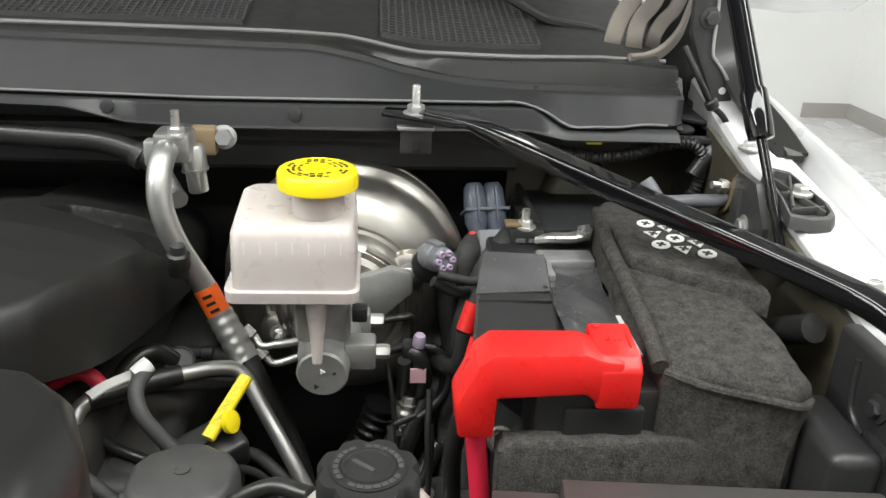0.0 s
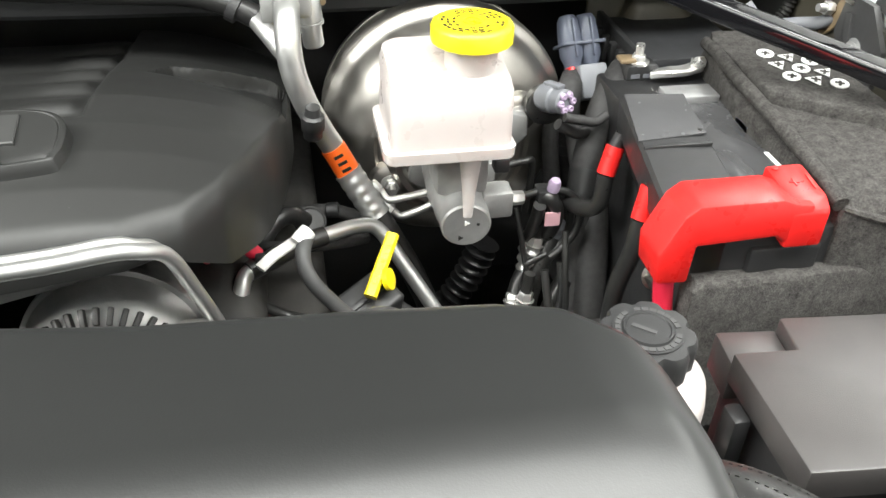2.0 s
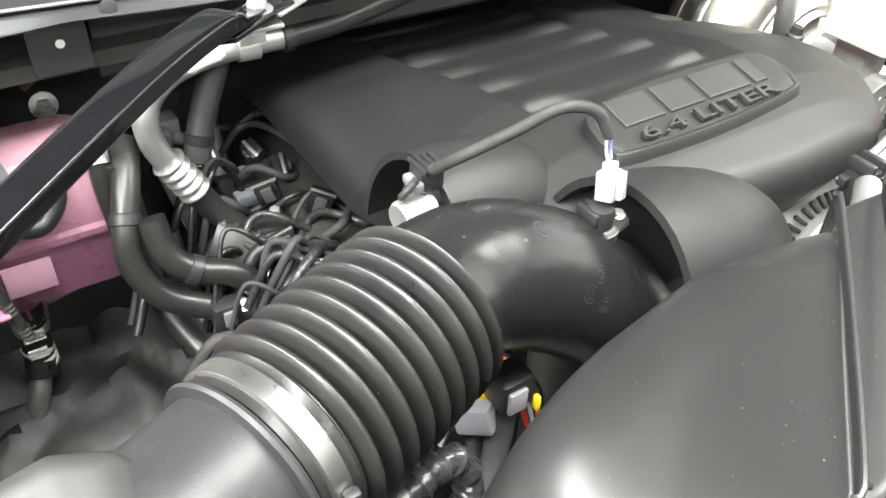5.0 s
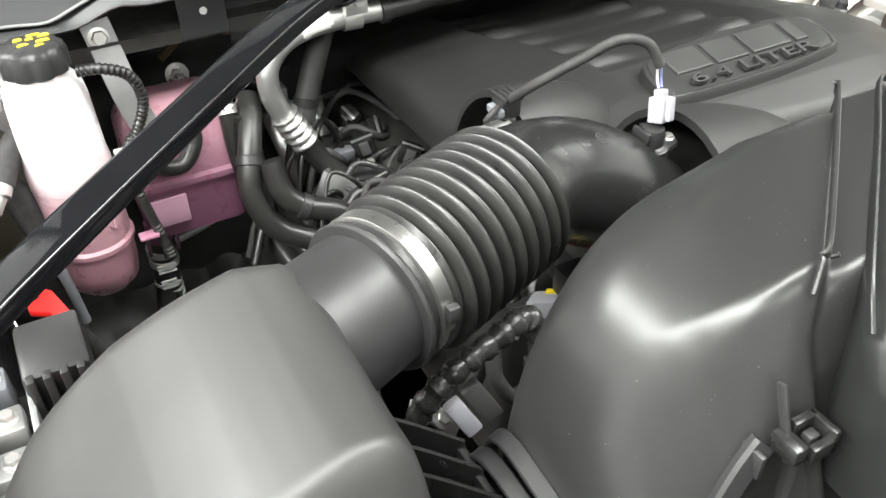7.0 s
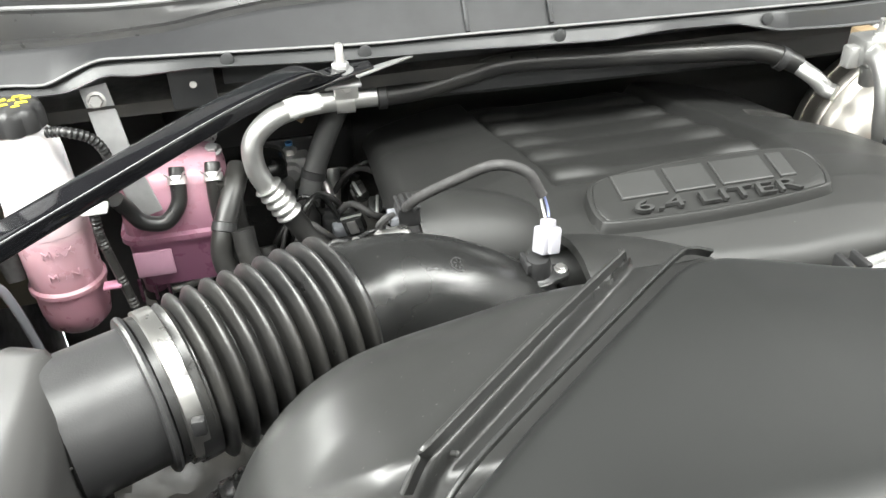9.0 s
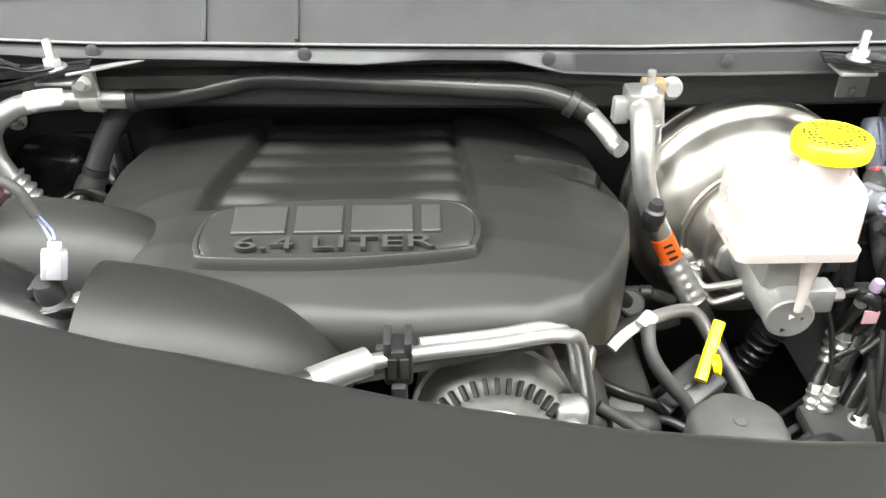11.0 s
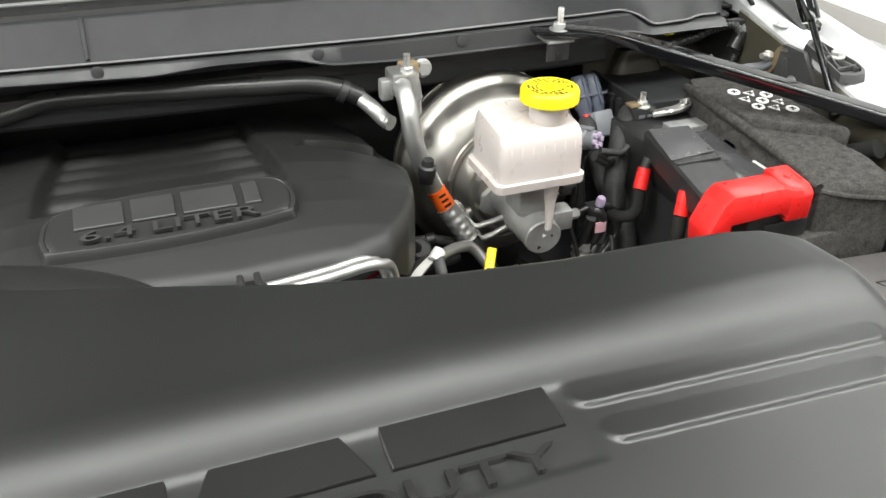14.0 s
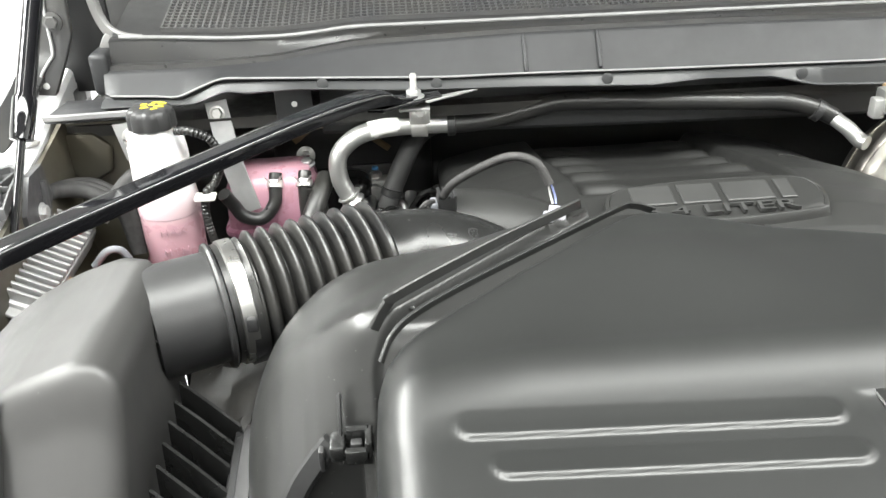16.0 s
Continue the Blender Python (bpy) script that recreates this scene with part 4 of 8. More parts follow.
def airbox_height(x, y, gap):
    z = 0.5 * lerp(AB_Z, x) + 0.25 * lerp(AB_Z, x - 0.012) + 0.25 * lerp(AB_Z, x + 0.012)
    if y < 0.45:
        z -= 1.5 * (0.442 - y) * smooth01(0.448, 0.415, y)
    z -= 0.16 * smooth01(0.56, 0.46, y) * (math.hypot(x + 0.692, 0.006) + x + 0.692)
    g = min(x + 0.90, -0.660 - x, lerp(AB_FAR, x) - y)
    return z - rounded(g, 0.024)


part("lid", shell(-0.90, -0.660, lambda x: 0.22, lambda x: lerp(AB_FAR, x), airbox_height, 110, 130, 1.12), LID, airbox)
part("base", rbox(-0.905, -0.655, 0.21, 0.60, 0.95, 1.125, 0.012), BLACK, airbox)
part("outlet_neck", lathe([(0.044, -0.060), (0.0490, -0.058), (0.0490, 0.02)], N0 - AX * 0.014, AX, 48), BLACK, airbox, "round black outlet neck")
nn = (Vector((0.0, -0.62, 0.78)) - AX * Vector((0.0, -0.62, 0.78)).dot(AX)).normalized()
part("parting_line", bar(B0 - AX * 0.088 + nn * 0.0466, B0 - AX * 0.022 + nn * 0.0468, 0.0018, 0.0012, 0, up=nn), VOID, airbox)
part("end_ring", lathe([(0.0490, -0.0030), (0.0550, -0.0022), (0.0560, 0.0), (0.0550, 0.0022), (0.0490, 0.0030)], N0 - AX * 0.015, AX, 48), BLACK, airbox)
nn = (Vector((0.0, -0.97, 0.25)) - AX * Vector((0.0, -0.97, 0.25)).dot(AX)).normalized()
part("parting_line", bar(B0 - AX * 0.088 + nn * 0.0466, B0 - AX * 0.030 + nn * 0.0468, 0.0018, 0.0012, 0, up=nn), VOID, airbox)
for x in (-0.727, -0.714, -0.745):
    d = {-0.727: 1.305, -0.714: 1.268, -0.745: 1.318}[x]
    rib = [Vector((x, 0.432, d)), Vector((x, 0.424, d - 0.02)), Vector((x, 0.330, d - 0.135)), Vector((x, 0.330, d - 0.2)), Vector((x, 0.432, d - 0.1))]
    part("front_rib", ring_mesh([[p + Vector((-0.0012, 0, 0)) for p in rib], [p + Vector((0.0012, 0, 0)) for p in rib]]), LID, airbox, angle=20)
for k in range(9):
    y, z = 0.510 - k * 0.023, 1.238 - k * 0.002
    tip, root = Vector((-0.652, y + 0.022, z + 0.010)), Vector((-0.600, y - 0.014, z - 0.012))
    fin = [tip, tip.lerp(root, 0.5) + Vector((0, 0, 0.001)), root, root + Vector((0, 0, -0.055)), tip + Vector((-0.004, 0, -0.065))]
    part("side_fin", ring_mesh([[p + Vector((-0.0006, -0.0012, 0)) for p in fin], [p + Vector((0.0006, 0.0012, 0)) for p in fin]]), DUCT, airbox, angle=20)
part("fin_rail", bar((-0.602, 0.50, 1.205), (-0.602, 0.28, 1.190), 0.006, 0.030, 0.002), BLACK, airbox)
for x, y0 in ((-0.742, 0.405), (-0.705, 0.385)):
    fin = [Vector((x, yy, airbox_height(x, yy, 1) + dz)) for yy, dz in ((y0, -0.002), (y0 - 0.04, 0.010), (y0 - 0.09, 0.014), (y0 - 0.12, -0.05), (y0, -0.05))]
    part("front_fin", ring_mesh([[p + Vector((-0.0016, 0, 0)) for p in fin], [p + Vector((0.0016, 0, 0)) for p in fin]]), DUCT, airbox, angle=20)

# intake sensor with white connector and taped lead
sensor = thing("intake_sensor", "black air temperature sensor with pale grey connector", "sensor")
part("sensor_base", lathe([(0.016, -0.022), (0.016, 0.0), (0.011, 0.002), (0.011, 0.012), (0.009, 0.018), (0.0005, 0.018)], (-0.322, 0.660, 1.277), (-0.05, -0.1, 1), 20), BLACK, sensor)
part("sensor_flange", extr([(-0.348, 0.652), (-0.340, 0.644), (-0.318, 0.646), (-0.298, 0.652), (-0.294, 0.662), (-0.302, 0.670), (-0.325, 0.674), (-0.345, 0.664)], "z", 1.272, 1.277, 0.001), BLACK, sensor)
for fx, fy in ((-0.340, 0.655), (-0.302, 0.661)):
    part("flange_screw", hexbolt((fx, fy, 1.277), (0, 0, 1), 0.0045, 0.004, 0.006), STEEL, sensor)
for k in range(3):
    part("plug_ridge", rbox(-0.334 + k * 0.007, -0.330 + k * 0.007, 0.651, 0.672, 1.284, 1.293, 0.001), BLACK, sensor)
CM = Matrix.Translation((-0.3145, 0.663, 1.306)) @ Euler((radians(-12), radians(14), radians(20))).to_matrix().to_4x4()
con = part("connector", rbox(-0.0092, 0.0092, -0.007, 0.007, -0.010, 0.012, 0.002, m=CM), PLUGW, sensor, "pale grey plastic plug")
part("latch_tab", rbox(-0.005, 0.005, -0.0115, -0.007, -0.008, 0.012, 0.001, m=CM), PLUGW, con)
part("wire_boss", rbox(-0.005, 0.005, -0.0045, 0.0045, 0.011, 0.018, 0.001, m=CM), PLUGW, con)
top = CM @ Vector((0, 0, 0.02))
part("wire", tube([top, top + Vector((-0.001, 0.001, 0.008)), (-0.318, 0.666, 1.349)], 0.0011, 8), PALEBLUE, sensor)
part("wire", tube([top + Vector((-0.003, 0, 0)), top + Vector((-0.005, 0.001, 0.008)), (-0.320, 0.668, 1.349)], 0.0012, 8), WHITE, sensor)
part("taped_lead", tube([(-0.318, 0.667, 1.346), (-0.330, 0.672, 1.366), (-0.353, 0.680, 1.371), (-0.382, 0.690, 1.357), (-0.405, 0.712, 1.334), (-0.414, 0.738, 1.310)], 0.0043, 12), TAPE, sensor, "taped sensor lead")
tb = thing("throttle_connector", "black ribbed connector beside the throttle body", "connector")
part("housing", rbox(-0.421, -0.400, 0.742, 0.762, 1.286, 1.306, 0.004), BLACK, tb)
for k in range(4):
    part("rib", rbox(-0.420 + k * 0.0055, -0.417 + k * 0.0055, 0.739, 0.765, 1.304, 1.308, 0.001), BLACK, tb)
part("locking_tab", rbox(-0.428, -0.420, 0.738, 0.758, 1.292, 1.300, 0.002), GREYP, tb)
part("clip_lead", tube([(-0.424, 0.745, 1.300), (-0.432, 0.738, 1.302), (-0.438, 0.740, 1.294), (-0.433, 0.748, 1.288)], 0.0030, 8), TAPE, tb)
throttle = thing("throttle_valve", "dark throttle body behind the intake elbow", "throttle body")
part("body", lathe([(0.034, 0), (0.040, 0.004), (0.040, 0.05), (0.034, 0.055)], (-0.402, 0.765, 1.238), (1, 0.1, -0.1), 28), BLACK, throttle)
part("actuator", lathe([(0.0005, 0), (0.012, 0.0), (0.014, 0.003), (0.014, 0.026), (0.011, 0.030), (0.0005, 0.030)], (-0.440, 0.742, 1.272), (1, 0.12, 0.02), 28), STEEL, throttle, "bright metal actuator barrel")
part("inner_bore", lathe([(0.033, 0.05), (0.033, 0.075)], (-0.402, 0.765, 1.238), (1, 0.1, -0.1), 28), VOID, throttle)

# ---------------------------------------------------------------- brake booster, master cylinder, reservoir
BA = Vector((-0.02, -1.0, 0.05)).normalized()
BC = Vector((0.3570, 1.045, 1.116))
booster = thing("brake_booster", "round zinc-plated steel brake booster on the firewall", "brake booster")
part("front_shell", lathe([(r * 1.045, h) for r, h in [(0.137, -0.004), (0.1375, 0.004), (0.130, 0.008), (0.126, 0.016), (0.122, 0.030), (0.113, 0.044), (0.097, 0.057), (0.086, 0.061), (0.082, 0.058), (0.078, 0.060), (0.072, 0.078), (0.066, 0.083), (0.060, 0.082), (0.055, 0.090), (0.045, 0.092), (0.0005, 0.092)]], BC, BA, 72), ZINC, booster)
part("rim_band", lathe([(r * 1.045, h) for r, h in [(0.134, -0.014), (0.140, -0.012), (0.1405, -0.002), (0.138, 0.002), (0.134, 0.002)]], BC, BA, 72), ZINC, booster)
part("rear_shell", lathe([(r * 1.045, h) for r, h in [(0.138, -0.016), (0.136, -0.04), (0.128, -0.065), (0.10, -0.09), (0.0005, -0.092)]], BC, BA, 64), ZINC, booster)
part("rim_band", lathe([(r * 1.045, h) for r, h in [(0.128, -0.052), (0.137, -0.050), (0.1375, -0.040), (0.13, -0.038)]], BC, BA, 64), ZINC, booster)


def on_booster(angle, r, h):
    """A place on the booster's front: degrees from straight up towards the fender."""
    a = radians(angle)
    side = BA.cross(Vector((0, 0, 1))).normalized() * -1
    upv = Vector((0, 0, 1)) - BA * BA.z
    return BC + side * (math.sin(a) * r) + upv.normalized() * (math.cos(a) * r) + BA * h


for ang in (62, 242):
    part("mount_boss", lathe([(0.024, 0), (0.022, 0.012), (0.016, 0.016), (0.0005, 0.016)], on_booster(ang, 0.082, 0.058), BA, 24), ZINC, booster)
    part("mount_nut", join(hexbolt(on_booster(ang, 0.082, 0.074), BA, 0.0085, 0.009, 0.012), lathe([(0.0045, 0), (0.0045, 0.02), (0.0005, 0.02)], on_booster(ang, 0.082, 0.074), BA, 12)), STEEL, booster)
part("label", tube([on_booster(a, 0.131, 0.0105) for a in (-36, -24, -12, 0, 8)], 0.0055, 8, 4, sx=0.25, hint=(0, -1, 0)), INKW, booster, "white printed label strip")
part("stiffening_rib", tube([on_booster(a, 0.090, 0.060) for a in (-80, -60, -40, -20)], 0.004, 8, 5), ZINC, booster)
part("stiffening_rib", tube([on_booster(a, 0.074, 0.080) for a in (20, 40, 60, 80, 100)], 0.004, 8, 5), ZINC, booster)

mc = thing("master_cylinder", "cast aluminium brake master cylinder with steel lines", "master cylinder")
MF = Vector((0.3395, 0.8285, 1.114))
MD = Vector((0.008, 0.13, 0.008)).normalized()
part("body", lathe([(0.0005, 0.0), (0.0235, 0.0), (0.0255, 0.002), (0.0258, 0.02), (0.0285, 0.03), (0.0295, 0.05), (0.0325, 0.06), (0.0335, 0.125)], MF, MD, 36), CAST, mc)
part("face_mark", lathe([(0.0035, 0), (0.003, 0.001), (0.0005, 0.001)], MF + Vector((0.0, -0.0008, 0.004)), (0, -1, 0), 3), INKW, mc)
part("face_mark", lathe([(0.0035, 0), (0.003, 0.001), (0.0005, 0.001)], MF + Vector((-0.006, -0.0008, -0.013)), (0, -1, 0), 3), VOID, mc)
part("face_mark", lathe([(0.002, 0), (0.0015, 0.001), (0.0005, 0.001)], MF + Vector((0.012, -0.0008, 0.002)), (0, -1, 0), 6), VOID, mc)
part("flange", extr([(0.300, 1.098), (0.318, 1.086), (0.390, 1.106), (0.432, 1.146), (0.430, 1.170), (0.408, 1.176), (0.330, 1.150), (0.302, 1.122)], "y", 0.945, 0.957, 0.003), CAST, mc)
part("port_block", rbox(0.36, 0.392, 0.845, 0.873, 1.108, 1.138, 0.004), CAST, mc)
part("port_block", rbox(0.36, 0.386, 0.90, 0.925, 1.115, 1.142, 0.004), CAST, mc)
for x, y, z in ((0.392, 0.859, 1.123), (0.386, 0.912, 1.13)):
    part("line_nut", hexbolt((x, y, z), (1, 0, 0), 0.0075, 0.014), STEEL, mc)
part("brake_line", tube([(0.404, 0.859, 1.123), (0.425, 0.859, 1.126), (0.448, 0.860, 1.120), (0.460, 0.862, 1.100), (0.460, 0.862, 1.075), (0.448, 0.858, 1.055), (0.425, 0.855, 1.045), (0.412, 0.853, 1.040)], 0.0042, 10), RUBBER, mc, "coated steel brake line")
part("brake_line", tube([(0.398, 0.912, 1.13), (0.42, 0.915, 1.132), (0.432, 0.92, 1.125), (0.43, 0.925, 1.06)], 0.004, 10), RUBBER, mc, "coated steel brake line")
part("brake_line", tube([(0.330, 0.905, 1.114), (0.311, 0.90, 1.112), (0.290, 0.90, 1.108), (0.272, 0.902, 1.105), (0.264, 0.91, 1.112)], 0.0042, 10), STEEL, mc, "bright steel line")
part("brake_line", tube([(0.335, 0.905, 1.100), (0.320, 0.90, 1.097), (0.298, 0.90, 1.088), (0.284, 0.90, 1.085), (0.276, 0.902, 1.091)], 0.0042, 10), STEEL, mc, "bright steel line")
for p in ((0.262, 0.908, 1.114), (0.275, 0.902, 1.092)):
    part("line_nut", hexbolt(p, (-0.6, 0.2, 0.6), 0.006, 0.012), STEEL, mc)
part("level_plug", rbox(0.368, 0.383, 0.84, 0.855, 1.165, 1.180, 0.002), BLACK, mc)

res = thing("brake_fluid_reservoir", "milky white brake fluid reservoir with yellow cap", "reservoir")


def res_ring(z, x0, x1, y0, y1, r=0.010, lift=0.0):
    pts = []
    for cx, cy, a0 in ((x1 - r, y1 - r, 0), (x0 + r, y1 - r, 90), (x0 + r, y0 + r, 180), (x1 - r, y0 + r, 270)):
        for k in range(5):
            a = radians(a0 + k * 22.5)
            x, y = cx + r * math.cos(a), cy + r * math.sin(a)
            pts.append(Vector((x, y, z + lift * (y - y0) / (y1 - y0))))
    return pts


part("tank", ring_mesh([res_ring(1.200, 0.290, 0.360, 0.818, 0.885), res_ring(1.206, 0.268, 0.366, 0.806, 0.893), res_ring(1.2065, 0.256, 0.3755, 0.797, 0.900), res_ring(1.2175, 0.2555, 0.376, 0.796, 0.900), res_ring(1.2185, 0.262, 0.3725, 0.800, 0.897),
                        res_ring(1.245, 0.262, 0.3725, 0.801, 0.897), res_ring(1.268, 0.2625, 0.372, 0.802, 0.896, 0.010, 0.006), res_ring(1.2755, 0.265, 0.370, 0.806, 0.894, 0.012, 0.010), res_ring(1.2785, 0.270, 0.366, 0.812, 0.890, 0.012, 0.010)]), MILK, res)
for k in range(7):
    x = 0.275 + k * 0.014
    part("tank_rib", bar((x, 0.8013, 1.222), (x, 0.8023, 1.264), 0.0024, 0.0014, 0.0005, up=(0, -1, 0)), MILKR, res)
for k in range(5):
    y = 0.818 + k * 0.015
    part("tank_rib", bar((0.3722, y, 1.222), (0.3716, y, 1.264), 0.0024, 0.0014, 0.0005, up=(1, 0, 0)), MILKR, res)
part("neck", lathe([(0.0235, 1.272), (0.0235, 1.302), (0.0005, 1.302)], (0.338, 0.838, 0), seg=32), MILK, res)
capb = part("cap", lathe([(0.0340, 1.3045), (0.0362, 1.3052), (0.0362, 1.3175), (0.0345, 1.3205), (0.030, 1.3222), (0.0285, 1.3210), (0.0005, 1.3212)], (0.338, 0.838, 0), seg=60, lobes=40, depth=0.012), YELLOW, res, "yellow screw cap with black print")
for r, n, w in ((0.0262, 26, 0.0026), (0.0215, 22, 0.0024), (0.0165, 14, 0.0024)):
    for i in range(n):
        a = 2 * math.pi * i / n
        if (i * 7) % 9 in (0, 1) or (abs(math.sin(a * 1.0 + 0.7)) < 0.18):
            continue
        part("print_bar", rbox(-0.0022, 0.0022, -w / 2, w / 2, 0, 0.0005, 0, m=Matrix.Translation((0.338 + r * math.cos(a), 0.838 + r * math.sin(a), 1.3210)) @ Matrix.Rotation(a + math.pi / 2, 4, "Z")), INK, capb, smooth=False)
part("cap_emblem", lathe([(0.0085, 0), (0.0085, 0.0014), (0.0065, 0.0014), (0.0065, 0.0006), (0.004, 0.0006), (0.004, 0.0016), (0.0005, 0.0016)], (0.338, 0.838, 1.3208), seg=24), YELLOW, capb)
part("stem", ring_mesh([[Vector((0.3365 + w * math.cos(a), 0.812 + w * 0.6 * math.sin(a), z)) for a in [math.pi * j / 6 for j in range(12)]] for z, w in ((1.208, 0.012), (1.195, 0.010), (1.165, 0.0065), (1.137, 0.0045))]), MILK, res)
part("mount_foot", rbox(0.312, 0.366, 0.850, 0.900, 1.135, 1.201, 0.008), CAST, res, "cast mounting foot")

pres = thing("booster_sensor", "grey and lavender vacuum sensor plug on the booster", "sensor")
part("grommet", lathe([(0.022, 0), (0.021, 0.012), (0.015, 0.016), (0.0005, 0.016)], (0.452, 0.965, 1.175), (-0.1, -1, 0.15), 24), RUBBER, pres)
PA = Vector((0.42, -0.88, 0.20)).normalized()
P0 = Vector((0.448, 0.955, 1.188))
part("plug", lathe([(0.0005, 0.0), (0.014, 0.0), (0.0155, 0.006), (0.0155, 0.020), (0.0135, 0.022), (0.0135, 0.034), (0.0115, 0.036)], P0, PA, 24), GREYP, pres)
part("latch", bar(P0 + PA * 0.004 + Vector((0, 0.002, 0.0165)), P0 + PA * 0.028 + Vector((0, 0.002, 0.0150)), 0.010, 0.004, 0.001), GREYP, pres)
SIDE = PA.cross(Vector((0, 0, 1))).normalized()
for i in range(6):
    a = math.pi * i / 3
    q = P0 + PA * 0.033 + (SIDE * math.cos(a) + SIDE.cross(PA) * math.sin(a)) * 0.0085
    part("socket", lathe([(0.0038, 0), (0.0038, 0.006), (0.0022, 0.007), (0.0005, 0.003)], q, PA, 12), LAVENDER, pres)
part("lead", tube([(0.455, 0.90, 1.19), (0.475, 0.90, 1.185), (0.492, 0.905, 1.18), (0.505, 0.91, 1.185)], 0.005, 10), TAPE, pres)

# ---------------------------------------------------------------- refrigerant pipes
pipe = thing("refrigerant_hose", "aluminium refrigerant pipe with orange label and rubber hose", "hose")
block_v = part("fitting_block", rbox(0.170, 0.206, 0.936, 0.972, 1.292, 1.322, 0.004), ALU, pipe, "aluminium fitting block")
part("stud", join(lathe([(0.0045, 0), (0.0045, 0.022), (0.0005, 0.022)], (0.192, 0.945, 1.322), seg=12), hexbolt((0.192, 0.945, 1.320), (0, 0, 1), 0.0085, 0.008, 0.012)), STEEL, block_v)
part("side_port", rbox(0.158, 0.174, 0.945, 0.962, 1.285, 1.312, 0.003), CAST, block_v)
part("service_port", lathe([(0.011, -0.004), (0.0130, 0.0), (0.0130, 0.020), (0.0138, 0.0205), (0.0138, 0.023), (0.0105, 0.024), (0.0105, 0.044), (0.009, 0.046), (0.0005, 0.046)], (0.202, 0.964, 1.300), (0.10, -0.04, -1), 24), ALU, pipe)
part("pipe", tube([(0.184, 0.948, 1.306), (0.182, 0.925, 1.302), (0.181, 0.906, 1.284), (0.183, 0.899, 1.258), (0.191, 0.901, 1.227), (0.204, 0.906, 1.195), (0.219, 0.909, 1.164), (0.234, 0.902, 1.134)], 0.0120, 18), ALU, pipe)
part("port_cap", lathe([(0.007, 0.004), (0.0085, -0.004), (0.0115, -0.006), (0.0115, -0.020), (0.0095, -0.023), (0.0095, -0.030), (0.0005, -0.031)], (0.1985, 0.885, 1.222), (0.05, -0.15, 1), 10), BLACK, pipe, "black service port cap")
part("label_sleeve", tube([(0.2165, 0.9085, 1.169), (0.2310, 0.9035, 1.141)], 0.0129, 18), ORANGE, pipe, "orange printed label")
for k in range(3):
    p = Vector((0.2165, 0.9085, 1.169)).lerp(Vector((0.2310, 0.9035, 1.141)), 0.25 + 0.25 * k)
    part("print_bar", rbox(-0.005, 0.005, -0.0006, 0.0006, -0.0016, 0.0016, 0, m=Matrix.Translation(p + Vector((0.001, -0.0127, 0.003))) @ Matrix.Rotation(radians(-27), 4, "Y")), INK, pipe, smooth=False)
part("crimp", tube([(0.230, 0.904, 1.142), (0.244, 0.895, 1.119), (0.258, 0.886, 1.097)], 0.0155, 18, 16, lambda s, L: 0.0143 + 0.0005 * math.cos(2 * math.pi * s / 0.0115)), ALU, pipe, "crimped aluminium ferrule")
part("rubber_hose", tube([(0.256, 0.887, 1.100), (0.272, 0.877, 1.072), (0.295, 0.868, 1.025), (0.315, 0.865, 0.96), (0.32, 0.87, 0.85)], 0.0125, 14), RUBBER, pipe, "black rubber hose")
part("bracket", rbox(0.196, 0.222, 0.985, 1.003, 1.286, 1.316, 0.003), TAN, pipe, "tan plated bracket")
part("firewall_bolt", hexbolt((0.2295, 0.996, 1.304), (0, -1, 0.15), 0.010, 0.010, 0.013), GALV, pipe)

line = thing("refrigerant_line", "insulated refrigerant line crossing along the cowl", "hose")
part("pipe", tube([(0.150, 1.026, 1.262), (0.163, 1.005, 1.252), (0.174, 0.992, 1.240), (0.180, 0.982, 1.238)], 0.0105, 16), ALU, line)
part("insulated_hose", tube([(-0.385, 1.072, 1.268), (-0.33, 1.072, 1.271), (-0.27, 1.068, 1.284), (-0.22, 1.064, 1.294), (-0.10, 1.056, 1.291), (0.03, 1.046, 1.286), (0.085, 1.040, 1.284), (0.125, 1.034, 1.274), (0.152, 1.026, 1.262)], 0.0125, 16), RUBBER, line, "ribbed black insulated hose")
for p, d in (((0.130, 1.033, 1.271), (0.6, -0.2, -0.3)), ((-0.38, 1.072, 1.268), (1, 0, 0.03))):
    part("hose_clip", lathe([(0.012, -0.006), (0.0155, -0.005), (0.0155, 0.005), (0.012, 0.006)], p, d, 16), BLACK, line)
part("pipe", tube([(-0.385, 1.072, 1.269), (-0.43, 1.066, 1.272), (-0.48, 1.056, 1.273), (-0.515, 1.046, 1.266), (-0.538, 1.038, 1.245), (-0.540, 1.034, 1.215), (-0.531, 1.032, 1.190), (-0.522, 1.032, 1.172)], 0.0125, 18), ALU, line, "bent aluminium pipe")
part("crimp", tube([(-0.529, 1.032, 1.188), (-0.519, 1.032, 1.168), (-0.509, 1.032, 1.148)], 0.0165, 18, 16, lambda s, L: 0.0155 + 0.002 * math.cos(2 * math.pi * s / 0.011)), ALU, line, "crimped aluminium ferrule")
part("rubber_hose", tube([(-0.510, 1.032, 1.150), (-0.492, 1.03, 1.118), (-0.47, 1.02, 1.09), (-0.44, 1.0, 1.05)], 0.014, 14), RUBBER, line)
part("pipe_clamp", join(lathe([(0.0125, -0.011), (0.0165, -0.011), (0.0165, 0.011), (0.0125, 0.011)], (-0.424, 1.067, 1.272), (1, -0.1, 0), 20), rbox(-0.438, -0.410, 1.045, 1.056, 1.28, 1.315, 0.002)), STEEL, line, "steel pipe clamp")
